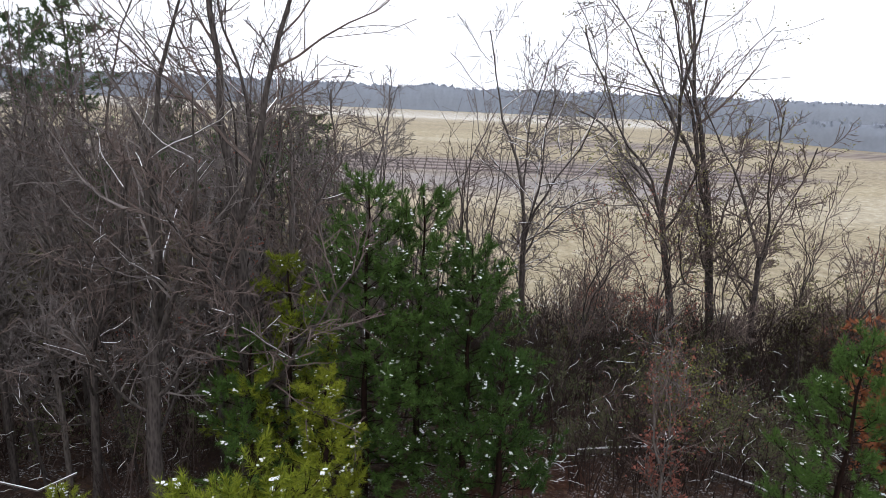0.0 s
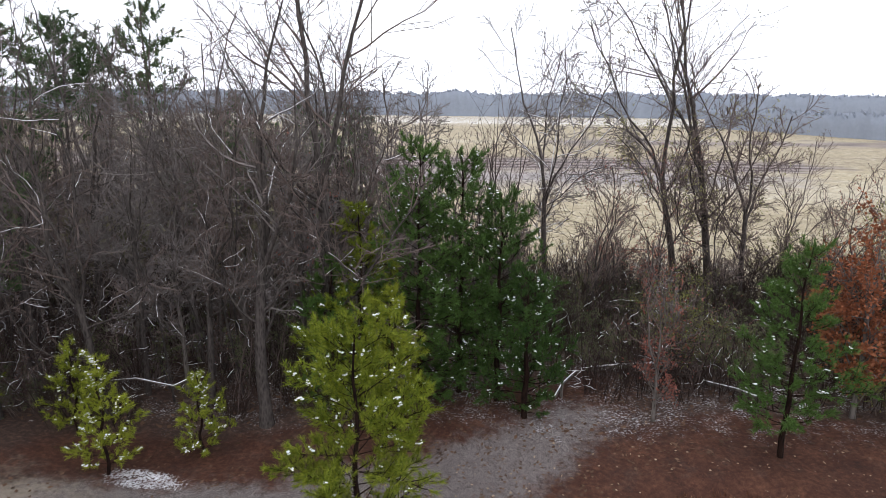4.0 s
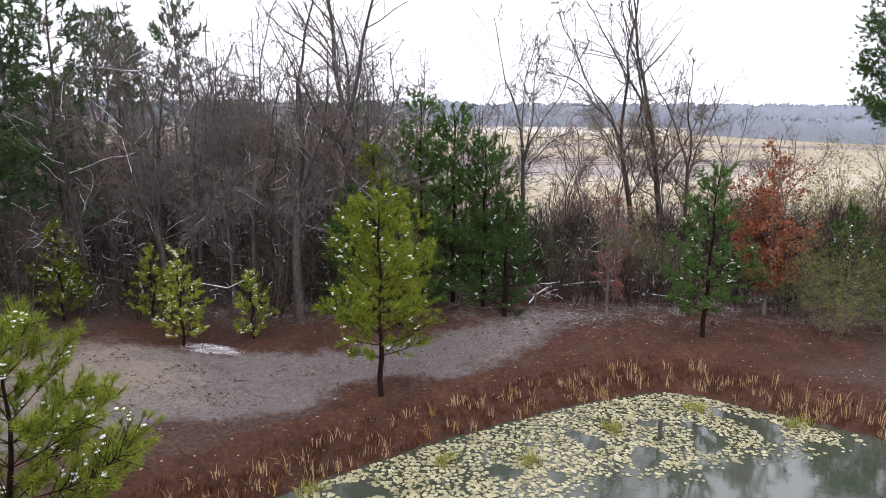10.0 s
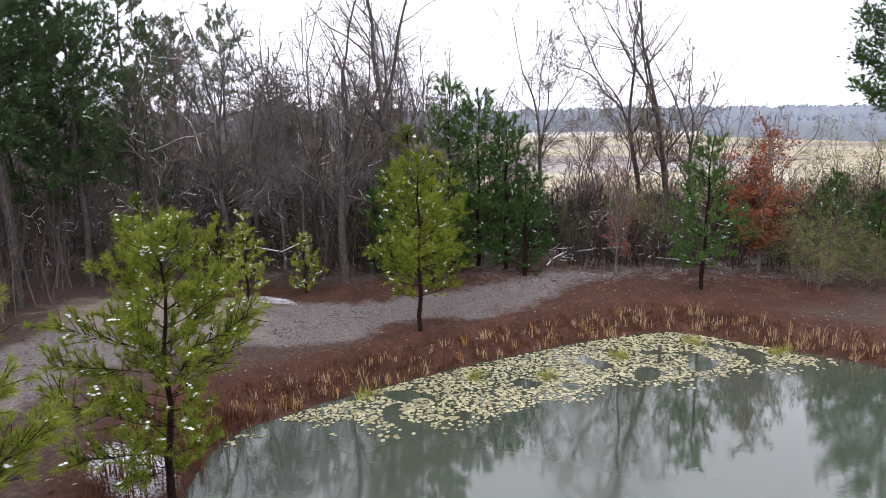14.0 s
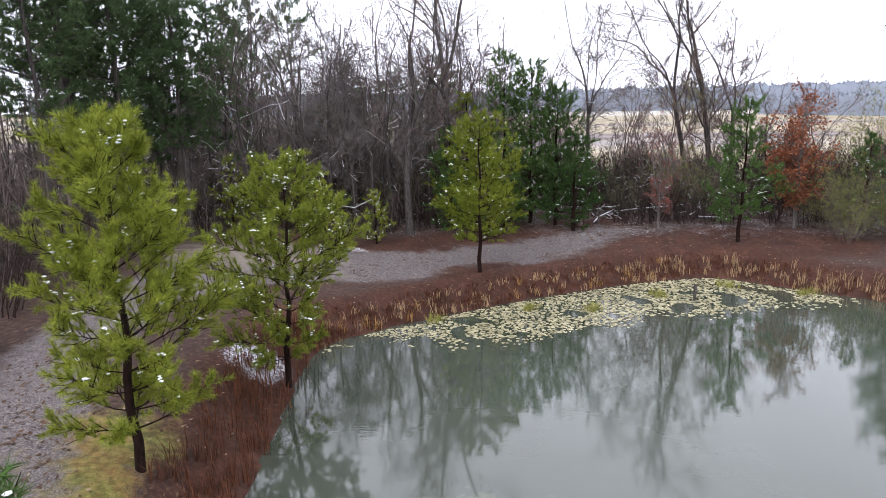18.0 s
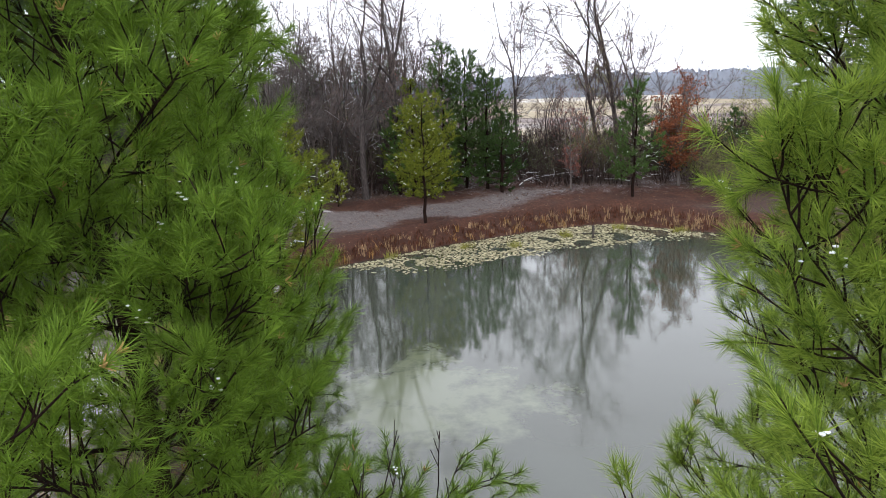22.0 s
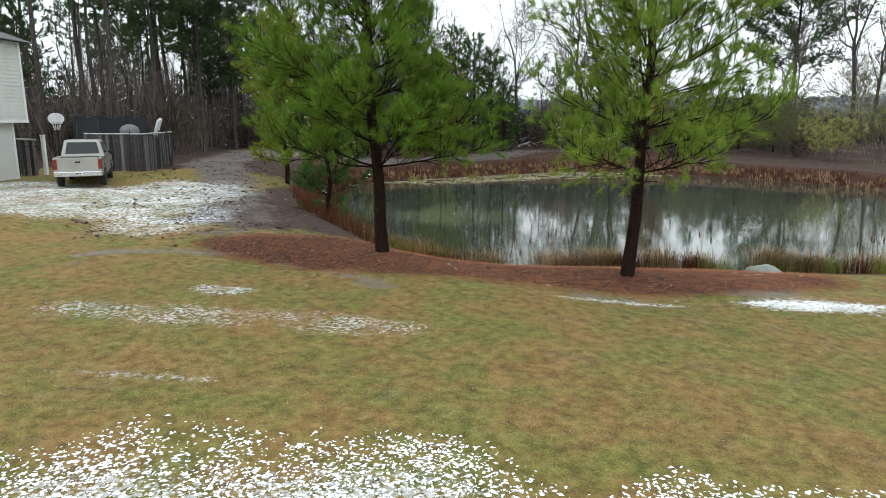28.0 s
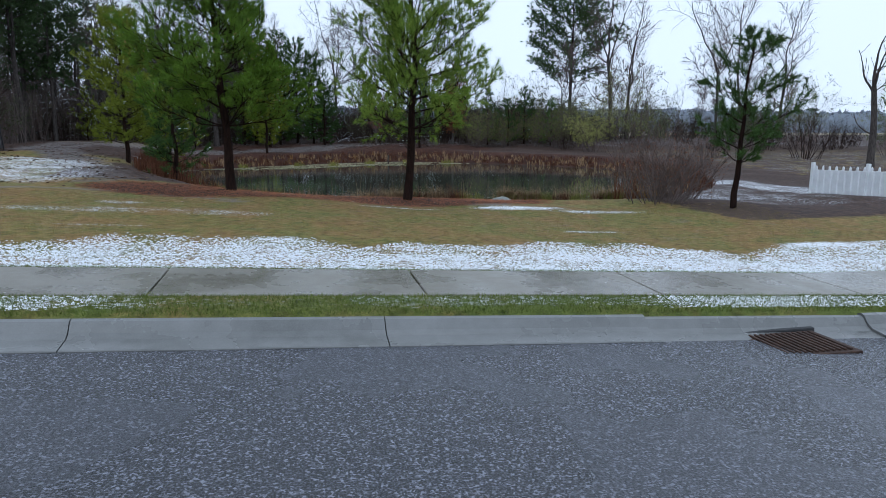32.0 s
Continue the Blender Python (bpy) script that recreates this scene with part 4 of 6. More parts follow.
bare_tree(6.7, 17.2, 5.6, 0.08, 60, SAPLING, "small bare tree with withered russet leaves", (0.02, 0), PALE_BARK, TWIG, LEAF_RED, 0.5, 0.1, "far bank saplings")
bare_tree(8.0, 19.8, 6.4, 0.08, 61, SAPLING, "small bare tree with reddish buds", (-0.03, 0), PALE_BARK, TWIG_GREY, LEAF_RED, 0.35, 0.08, "far bank saplings")
bare_tree(14.3, 17.8, 7.6, 0.1, 62, dict(SAPLING, fork=0.5, leaders=3, count=(22, 7, 5, 3), angle=((30, 65), (25, 55), (25, 60), (25, 60)), **{"from": (0.12, 0.2, 0.2, 0.2)}), "young oak holding its russet winter leaves", (0.0, 0), PALE_BARK, TWIG, LEAF_RUSSET, 1.0, 0.15, "far bank saplings")
for i, (px, py, ph) in enumerate([(9.2, 26.6, 9.5), (15.2, 27.4, 10.0), (11.8, 25.2, 8.5), (16.8, 25.6, 8.0), (5.6, 25.4, 8.5), (2.0, 27.0, 9.0), (7.4, 28.6, 8.0), (18.6, 27.0, 8.5), (-0.8, 25.0, 10.0)]):
    bare_tree(px, py, ph, 0.075, 85 + i, dict(SAPLING, wiggle=0.32, leaders=3, count=(9, 9, 6, 4)), "slight bare tree in the brush along the field", (0.06 * math.sin(i * 2.1), 0), DARK_BARK, TWIG, LEAF_RED if i % 3 == 0 else None, 0.25, 0.07, "field-edge hardwoods")
# bare trees beyond the pond's east end
for i, (px, py, ph, r, ln) in enumerate([(33.0, 22.0, 18.0, 0.22, 0.02), (36.0, 24.0, 15.5, 0.18, -0.03), (42.0, 16.0, 18.0, 0.17, 0.05), (46.5, 18.0, 19.0, 0.15, 0.0), (36.0, -9.6, 8.8, 0.24, 0.0), (56, 24, 16, 0.2, 0.0), (30, 27, 12, 0.14, 0.04)]):
    bare_tree(px, py, ph, r, 70 + i, UPRIGHT if i != 4 else dict(UPRIGHT, levels=2, fork=0.55, leaders=4, count=(2, 3, 3, 3)), "bare tall tree on the east bank" if i != 4 else "lopped bare tree with stubby forked limbs",
              (ln, 0), DARK_BARK, TWIG, None, group="east bank trees")


def scatter(count, box, gap, rng, keep):
    """Places in a box, gap apart, that keep(x, y) allows."""
    out = []
    for _ in range(count * 30):
        x, y = rng.uniform(box[0], box[1]), rng.uniform(box[2], box[3])
        if keep(x, y) and all((x - a) ** 2 + (y - b) ** 2 > gap * gap for a, b in out):
            out.append((x, y))
            if len(out) == count:
                break
    return out


def edge_of_field(x):
    return float(np.interp(x, [p[0] for p in FIELD_EDGE], [p[1] for p in FIELD_EDGE]))


def in_woods(x, y):
    """The wood north and west of the trail."""
    front = float(np.interp(x, [-60, -30, -23, -20, -17, -9, -3, 1], [-14, -9, 4, 11.5, 15.5, 17.6, 20.5, 24.5]))
    return y > front and y < edge_of_field(x) - 1.0


def copies_of(kinds, places, rng, lo=0.8, hi=1.2):
    for x, y in places:
        k = rng.choice(kinds)
        s = rng.uniform(lo, hi)
        copy_thing(k, pose(x, y, height(x, y) - 0.08, rng.uniform(-3, 3), rng.uniform(-3, 3), rng.uniform(0, 360)) @ Matrix.Scale(s, 4))


rng = random.Random(5)
hardwoods = [bare_tree(x, y, h, r, 100 + i, st, "slender bare grey-brown woodland tree", (rng.uniform(-0.05, 0.05), 0), wood, fine, lv, 0.12, 0.07, "woodland trees")
             for i, (x, y, h, r, st, wood, fine, lv) in enumerate([
                 (-12.0, 21.0, 14.0, 0.13, WOODLAND, PALE_BARK, TWIG, None), (-15.5, 19.5, 15.5, 0.15, WOODLAND, DARK_BARK, TWIG_GREY, None), (-9.0, 22.5, 13.0, 0.11, UPRIGHT, PALE_BARK, TWIG_GREY, None),
                 (-19.0, 20.0, 14.5, 0.14, WOODLAND, DARK_BARK, TWIG_GREY, None), (-6.5, 23.0, 15.0, 0.13, WOODLAND, DARK_BARK, TWIG_GREY, LEAF_RED), (-21.5, 17.0, 12.0, 0.10, SAPLING, PALE_BARK, TWIG, None)])]
copies_of(hardwoods, scatter(120, (-48, 2, 15, 62), 1.9, rng, lambda x, y: in_woods(x, y)), rng, 0.58, 0.9)
forest_pines = [pine_tree(x, y, h, 120 + i, "tall forest pine with bare lower trunk", ft, r, 0.17, NEEDLE_FAR, 18, 0.3, 0.022, 0.75, 4, (0, 0), 0.45, None, 0.03, "forest pines", 0.9, 0.0, 1, DARK_BARK)
                for i, (x, y, h, ft, r) in enumerate([(-21.0, 10.0, 13.2, 0.52, 2.3), (-24.0, 14.5, 14.4, 0.58, 2.5), (-19.0, 17.5, 10.5, 0.35, 2.2), (-25.0, 3.0, 16.0, 0.58, 2.6)])]
copies_of(forest_pines, scatter(54, (-56, -19, -8, 60), 2.9, rng, lambda x, y: in_woods(x, y) and x < -17 - 0.15 * max(0, y - 12)), rng, 0.8, 1.15)
for px, py, k in [(-23.5, 2.6, 1.12), (-25.2, -2.0, 1.1), (-24.6, 11.0, 1.15), (-27.5, 6.0, 1.2), (-22.4, 15.6, 1.1), (-28.0, -6.0, 1.1), (-26.5, 15.5, 1.2)]:
    copy_thing(forest_pines[3], pose(px, py, height(px, py) - 0.08, 0, 0, 40 * px) @ Matrix.Scale(k, 4))
copies_of(hardwoods[:5], scatter(9, (-14, -1, 18, 27), 2.2, rng, in_woods), rng, 0.9, 1.1)
copies_of(forest_pines, scatter(16, (-20, -4, 30, 62), 3.0, rng, in_woods), rng, 0.55, 0.75)


# ---- brush ----
def shrub(x, y, tall, seed, label, stems, wide, wood, leaves=None, leaf_count=0, leaf_size=0.06, group="underbrush"):
    rng = random.Random(seed)
    ob = thing("shrub", pose(x, y, height(x, y) - 0.05), label, "shrub", group)
    sb, lb = Buf(), Buf()
    for _ in range(stems):
        a = rng.uniform(0, 6.28)
        base = Vector((math.cos(a), math.sin(a), 0)) * rng.uniform(0, wide * 0.35)
        pts = wander(base, Vector((math.cos(a) * 0.5 * wide / tall, math.sin(a) * 0.5 * wide / tall, 1)), tall * rng.uniform(0.6, 1.05), 4, rng, 0.16, 0.05)
        sb.tube(pts, [0.016, 0.013, 0.01, 0.007, 0.004], 4, False)
        for k in range(7):
            p, w = along(pts, rng.uniform(0.2, 0.98))
            q = wander(p, spread(w, rng, 25, 65), tall * rng.uniform(0.15, 0.35), 2, rng, 0.2, 0.05)
            sb.tube(q, [0.008, 0.006, 0.004], 3, False)
            for _ in range(3):
                p2, w2 = along(q, rng.uniform(0.2, 0.98))
                e = p2 + spread(w2, rng, 20, 70) * tall * rng.uniform(0.06, 0.16)
                sb.spike(p2, e, 0.006)
                for _ in range(leaf_count):
                    d = rand_dir(rng)
                    lb.leaf(e + rand_dir(rng) * tall * 0.03, d, d.cross(rand_dir(rng)).normalized(), leaf_size * rng.uniform(0.6, 1.3), leaf_size * 0.3)
    part("brush", sb, wood, ob)
    if leaves is not None:
        part("foliage", lb, leaves, ob)
    return ob


brown_brush = [shrub(-6.0, 17.4, 2.4, 201, "tangle of bare brown woodland brush", 22, 2.0, BRUSH), shrub(3.4, 22.5, 2.8, 202, "tangle of bare dark woodland brush", 24, 2.2, BRUSH), shrub(7.2, 22.2, 2.2, 203, "bare brush with red buds", 22, 2.0, TWIG, LEAF_RED, 1, 0.05)]
green_brush = [shrub(9.5, 21.0, 3.2, 204, "broad grey-green evergreen shrub", 18, 2.6, TWIG, LEAF_GREY, 9, 0.1), shrub(16.4, 16.2, 4.2, 205, "tall olive-green evergreen shrub", 18, 2.6, TWIG, LEAF_OLIVE, 8, 0.085),
               shrub(-8.4, 19.2, 2.6, 206, "low grey-green woodland shrub", 16, 2.2, TWIG, LEAF_GREY, 6, 0.09)]
copies_of(brown_brush, scatter(80, (-30, 3, 14, 34), 1.6, rng, lambda x, y: in_woods(x, y + 1.2)), rng, 0.7, 1.6)
copies_of(brown_brush, scatter(52, (2, 30, 15.5, 32), 1.4, rng, lambda x, y: y > 18.2 + 0.1 * abs(x - 10) and y < edge_of_field(x) + 1), rng, 0.8, 1.75)
copies_of(green_brush, scatter(46, (2, 34, 19.5, 31), 1.7, rng, lambda x, y: y < edge_of_field(x)), rng, 0.55, 1.05)
copies_of(green_brush[1:2], scatter(14, (15.0, 27, 14.5, 20.5), 1.7, rng, lambda x, y: True), rng, 0.5, 0.85)
for i, (px, py, ph) in enumerate([(17.8, 17.6, 5.4), (19.6, 16.6, 4.4), (21.8, 18.2, 5.8), (24.2, 17.0, 4.6)]):
    pine_tree(px, py, ph, 150 + i, "small dark pine among the far bank brush", 0.1, 1.3, 0.07, NEEDLE_DARK, 20, 0.2, 0.011, 0.42, 6, (0, 0), 0.5, None, 0.03, "far bank pines", 0.95, 0.0, 1)
copies_of(green_brush[2:], scatter(24, (-30, 0, 15, 32), 2.0, rng, in_woods), rng, 0.5, 1.2)


def thicket(name, places, tall, mat, label, rng, per=4):
    b = Buf()
    for x, y in places:
        z = height_at(x, y)
        for _ in range(per):
            h = tall * rng.uniform(0.3, 1.1)
            base = Vector((x + rng.uniform(-0.5, 0.5), y + rng.uniform(-0.5, 0.5), z - 0.05))
            pts = wander(base, Vector((rng.uniform(-0.25, 0.25), rng.uniform(-0.25, 0.25), 1)), h, 3, rng, 0.13, 0.03)
            b.tube(pts, [0.022 * h / 4 + 0.008, 0.004 * h + 0.006, 0.0025 * h + 0.006, 0.007], 3, False)
            for _ in range(5):
                p, w = along(pts, rng.uniform(0.25, 0.98))
                e = p + spread(w, rng, 25, 70) * h * rng.uniform(0.1, 0.28)
                b.tube([p, e], [0.010, 0.006], 3, False)
                q = p.lerp(e, 0.6)
                b.tube([q, q + spread(w, rng, 25, 80) * h * 0.1], [0.008, 0.005], 3, False)
    return tagged(new(name, b.mesh(name, mat)), label, "thicket", kind="stuff")


def height_at(x, y):
    return 0.05 + (1.0 * float(step(9, 26, y)) + 0.3 * float(step(26, 60, y))) if y > 8 else height(x, y)


thicket("thicket", scatter(700, (-46, 3, 12, 60), 0.55, rng, lambda x, y: in_woods(x, y + 0.8)), 4.6, TWIG, "dense brown undergrowth of saplings in the wood", rng, 4)
thicket("thicket", scatter(230, (-46, 3, 14, 50), 1.2, rng, in_woods), 10.5, DARK_BARK, "dark slender stems standing close in the wood", rng, 2)
thicket("thicket", scatter(120, (1, 20, 23.5, 33), 0.6, rng, lambda x, y: y < edge_of_field(x) + 1.0), 3.4, DARK_BARK, "tall thin brush along the field's edge", rng, 4)
thicket("thicket", scatter(420, (2, 36, 17.5, 33), 0.5, rng, lambda x, y: y > 18.0 + 0.1 * abs(x - 10) and y < edge_of_field(x)), 3.0, BRUSH, "dense brown undergrowth along the field's edge", rng, 4)
thicket("thicket", scatter(190, (-44, -18.5, -6, 13), 1.1, rng, lambda x, y: x < -18.5 - 0.12 * y and not (x > -20.5 and y < -5)), 6.5, TWIG, "dark undergrowth behind the yard", rng, 3)
copies_of(brown_brush + green_brush[2:], scatter(22, (-34, -19, -5, 12), 1.8, rng, lambda x, y: x < -19 - 0.12 * y), rng, 0.9, 1.6)
# snow lying along twigs in the wood
flecks, fr_ = Buf(), random.Random(33)
for _ in range(2600):
    x, y = fr_.uniform(-32, 14), fr_.uniform(15, 34)
    if in_woods(x, y + 0.5) or (x > 1 and y > 18.5 and y < edge_of_field(x)):
        a = fr_.uniform(0, 6.28)
        base = Vector((x, y, height_at(x, y) + 0.25 + 4.0 * fr_.random() ** 1.7 * (1.0 if x < 1 else 0.6)))
        pts = wander(base, Vector((math.cos(a), math.sin(a), fr_.uniform(-0.15, 0.5))), fr_.uniform(0.2, 0.9), 6, fr_, 0.5, 0.02)
        flecks.tube(pts, [0.004, 0.009, 0.012, 0.012, 0.010, 0.007, 0.003], 3)
tagged(new("snowy_twigs", flecks.mesh("snowy_twigs", SNOW)), "thin lines of snow lying along twigs", "snow", kind="stuff")
# east bank
copies_of(brown_brush + green_brush, scatter(36, (24, 60, -4, 34), 2.2, rng, lambda x, y: pond_distance(np.array([x]), np.array([y]))[0] > 2.0 and y > 0.55 * (30 - x) and y < 34), rng, 0.9, 1.7)
yellow_bush = shrub(25.2, 9.5, 3.6, 207, "yellow-green willowy bush at the water's edge", 26, 3.2, TWIG, foliage("willow_leaves", (0.16, 0.17, 0.04), (0.42, 0.42, 0.12)), 8, 0.1, "east bank shrubs")
shrub(11.3, -25.7, 2.3, 208, "dry red-brown thicket on the bank", 46, 2.6, TWIG, LEAF_RUSSET, 1, 0.05, "east bank shrubs")
shrub(12.6, -24.6, 2.2, 209, "dry red-brown thicket on the bank", 46, 2.4, TWIG, LEAF_RUSSET, 1, 0.05, "east bank shrubs")
copies_of(forest_pines, scatter(14, (62, 120, 10, 50), 4.0, rng, lambda x, y: y < 0.4 * x), rng, 0.5, 0.75)
copies_of(hardwoods, scatter(10, (28, 70, 20, 40), 3.0, rng, lambda x, y: True), rng, 0.5, 0.75)


# ---- reeds, rushes and lily pads ----
def blades(name, places, tall, mat, label, category, rng, per=7, width=0.012, lean=0.35):
    b = Buf()
    for x, y in places:
        z = max(height_of[(x, y)], LEVEL - 0.1)
        for _ in range(per):
            h = tall * rng.uniform(0.45, 1.15)
            a, k = rng.uniform(0, 6.28), rng.uniform(0, lean)
            base = Vector((x + rng.uniform(-0.14, 0.14), y + rng.uniform(-0.14, 0.14), z))
            way = Vector((math.cos(a) * k, math.sin(a) * k, 1))
            side = Vector((math.cos(a + 1.3), math.sin(a + 1.3), 0))
            midp = base + way * h * 0.55
            tip = base + way * h + Vector((math.cos(a), math.sin(a), 0)) * h * k * 0.8 - Vector((0, 0, h * k * 0.3))
            i = len(b.v)
            b.v += [base - side * width, base + side * width, midp - side * width * 0.8, midp + side * width * 0.8, tip]
            b.f += [(i, i + 1, i + 3, i + 2), (i + 2, i + 3, i + 4)]
    return tagged(new(name, b.mesh(name, mat)), label, category, kind="stuff")


height_of = {}


def bank_places(count, rng, lo, hi, keep):
    xs = np.array([rng.uniform(-12, 27) for _ in range(count * 14)])
    ys = np.array([rng.uniform(-26, 15) for _ in range(count * 14)])
    d = pond_distance(xs, ys)
    z = land(xs, ys)
    out = []
    for x, y, dd, zz in zip(xs, ys, d, z):
        if lo < dd < hi and keep(x, y):
            height_of[(x, y)] = zz
            out.append((x, y))
            if len(out) >= count:
                break
    return out


north_bank = lambda x, y: y > 0.5 or x > 15
south_bank = lambda x, y: y < -18.5 and x > -3.2 and noise.noise((x * 0.8, y * 0.4, 7)) > -0.1
west_bank = lambda x, y: x < -2.5 and -20 < y < 2
blades("reeds", bank_places(1500, rng, 0.0, 1.6, north_bank), 0.32, REED_RED, "dry red-brown reeds along the far shore", "reeds", rng, 7, 0.013)
blades("reeds", bank_places(420, rng, -0.1, 1.3, north_bank), 0.4, REED_TAN, "pale dry reeds at the far waterline", "reeds", rng, 7, 0.014)
blades("reeds", bank_places(230, rng, 0.1, 1.3, lambda x, y: 4.5 < x < 15 and y > 7), 0.72, REED_TAN, "tall pale reeds at the far corner of the pond", "reeds", rng, 8, 0.013)
blades("reeds", bank_places(200, rng, 0.0, 1.2, lambda x, y: -8.5 < x < 7 and y > 0.5 and noise.noise((x * 0.6, y * 0.6, 1)) > 0.0), 0.55, STRAW_GOLD, "golden dry grass along the far shore", "reeds", rng, 12, 0.012, 0.6)
blades("reeds", bank_places(1100, rng, -0.1, 1.7, west_bank), 0.75, REED_RED, "dry red-brown reeds on the west bank", "reeds", rng, 7, 0.012)
def clumps(count, each, wide, rng, lo, hi):
    """Places gathered round stools along the near bank."""
    out = []
    stools = []
    while len(stools) < count:
        x, y = rng.uniform(-3.6, 14.0), rng.uniform(-24.0, -18.0)
        if lo < float(pond_distance(np.array([x]), np.array([y]))[0]) < hi:
            stools.append((x, y))
    for cx, cy in stools:
        for _ in range(each):
            x, y = cx + rng.gauss(0, wide), cy + rng.gauss(0, wide * 0.55)
            height_of[(x, y)] = height(x, y)
            out.append((x, y))
    return out


blades("reeds", clumps(24, 15, 0.24, rng, -0.1, 0.7), 0.72, REED_TAN, "tall tan reeds in stools on the near bank", "reeds", rng, 13, 0.007, 0.75)
blades("reeds", clumps(18, 12, 0.22, rng, 0.0, 0.8), 0.55, REED_RED, "russet reeds on the near bank", "reeds", rng, 12, 0.008, 0.7)
blades("reeds", clumps(11, 14, 0.2, rng, 0.1, 0.7), 0.62, STRAW_GOLD, "golden dry grass in stools on the near bank", "reeds", rng, 13, 0.007, 0.8)
blades("rushes", clumps(15, 12, 0.2, rng, 0.1, 0.7), 0.5, REED_GREEN, "yellow-green rushes in clumps on the near bank", "rushes", rng, 16, 0.007, 0.7)
blades("reeds", bank_places(70, rng, -0.5, 0.6, south_bank), 0.95, REED_TAN, "thin upright reed stems in the shallows", "reeds", rng, 5, 0.006, 0.18)
blades("reeds", bank_places(160, rng, 0.1, 1.2, lambda x, y: x > 11 and y < -14), 1.2, REED_RED, "thick red-brown reeds at the pond's corner", "reeds", rng, 16, 0.012, 0.3)
cat_stems, cat_heads = Buf(), Buf()
for k, (cx, cy) in enumerate(bank_places(150, rng, -0.7, 0.5, south_bank)):
    z = LEVEL - 0.1
    h = rng.uniform(0.8, 1.3)
    tip = Vector((cx + rng.uniform(-0.15, 0.15), cy + rng.uniform(-0.15, 0.15), z + h))
    cat_stems.tube([(cx, cy, z), tip], [0.006, 0.004], 4)
    cat_heads.tube([tip - Vector((0, 0, 0.2)), tip - Vector((0, 0, 0.17)), tip - Vector((0, 0, 0.05)), tip - Vector((0, 0, 0.02))], [0.006, 0.02, 0.019, 0.004], 6)
cattails = tagged(new("cattails", cat_stems.mesh("cattails", REED_TAN)), "dry cattails with dark brown heads in the shallows", "cattails", kind="stuff")
part("heads", cat_heads, CATTAIL, cattails)

pads = Buf()
lp = random.Random(9)
LILY_EDGE = [(-8.3, 1.0), (-6.5, 2.4), (-4.2, 2.0), (-1.8, 2.3), (1.0, 3.4), (2.9, 4.6), (4.6, 6.2), (6.6, 6.1), (8.6, 7.0), (10.4, 7.9), (12.5, 8.0)]
px_, py_ = np.array([lp.uniform(-8.6, 13.5) for _ in range(30000)]), np.array([lp.uniform(0.4, 12.5) for _ in range(30000)])
pd = pond_distance(px_, py_)
front = np.interp(px_, [p[0] for p in LILY_EDGE], [p[1] for p in LILY_EDGE])
taken = set()
for x, y, d, fr in zip(px_, py_, pd, front):
    cell = (int(x / 0.125), int(y / 0.125))
    hole = (noise.noise((x * 0.8, y * 0.8, 3)) > 0.16 and y < fr + 3.2)
    if d < -0.15 and y > fr + lp.uniform(-1.3, 0.9) * lp.random() and cell not in taken and not hole:
        taken.add(cell)
        r, a0 = lp.uniform(0.04, 0.1), lp.uniform(0, 6.28)
        i = len(pads.v)
        tilt = Vector((lp.uniform(-0.12, 0.12), lp.uniform(-0.12, 0.12), 0))
        pads.v.append(Vector((x, y, LEVEL + 0.006)))
        for k in range(9):
            a = a0 + 0.25 + k * 5.78 / 8
            q = r * lp.uniform(0.85, 1.1)
            pads.v.append(Vector((x + q * math.cos(a), y + q * math.sin(a), LEVEL + 0.012 + max(-0.008, q * (tilt.x * math.cos(a) + tilt.y * math.sin(a))))))
        pads.f += [(i, i + 1 + k, i + 2 + k) for k in range(8)]
sedge = []
for cx, cy in ((1.95, 6.3), (8.6, 10.3), (-4.6, 4.3), (5.2, 8.6), (11.8, 9.2), (-0.6, 6.2)):
    for _ in range(13):
        q = (cx + lp.gauss(0, 0.22), cy + lp.gauss(0, 0.16))
        height_of[q] = LEVEL - 0.05
        sedge.append(q)
blades("sedge", sedge, 0.42, REED_GREEN, "tufts of green sedge among the lily pads", "sedge", lp, 9, 0.012, 0.6)
tagged(new("lily_pads", pads.mesh("lily_pads", LILY)), "yellowed lily pads crowding the pond's far shallows", "lily pads", kind="stuff")


# ---- far woods round the fields ----
def far_woods(name, line, tall, seed, label, deep=14.0, gap=1.9, mat=None, sprays=34, size=0.13, rows=3, vary=(0.8, 1.05)):
    rng = random.Random(seed)
    b = Buf()
    for (ax, ay), (bx, by) in zip(line, line[1:]):
        n = max(1, int(math.hypot(bx - ax, by - ay) / gap))
        for k in range(n):
            for row in range(rows):
                t = (k + rng.random()) / n
                x, y = ax + (bx - ax) * t + rng.uniform(-2, 2), ay + (by - ay) * t + row * deep / rows + rng.uniform(-2, 2)
                z, h = height_at(x, y) - 0.3, tall * rng.uniform(*vary)
                b.tube([(x, y, z), (x, y, z + h * 0.85)], [0.014 * h, 0.006 * h], 4, False)
                for j in range(sprays):
                    d = rand_dir(rng)
                    u = rng.random()
                    at = Vector((x, y, z + h * (0.06 + 0.9 * u))) + Vector((d.x, d.y, 0)) * h * 0.2 * (1.1 - 0.75 * u)
                    s = d.cross(Vector((0, 0, 1)) + rand_dir(rng) * 0.4).normalized()
                    b.leaf(at - d * h * 0.05, d, s, h * size, h * size * 0.45)
    return tagged(new(name, b.mesh(name, mat or HAZED_WOOD)), label, "woods", kind="stuff")


# the blue-grey haze of distance is painted into the foliage colour
HAZED_WOOD = foliage("hazed_distant_woods", (0.20, 0.225, 0.27), (0.29, 0.32, 0.37), 0.9, 0.2)


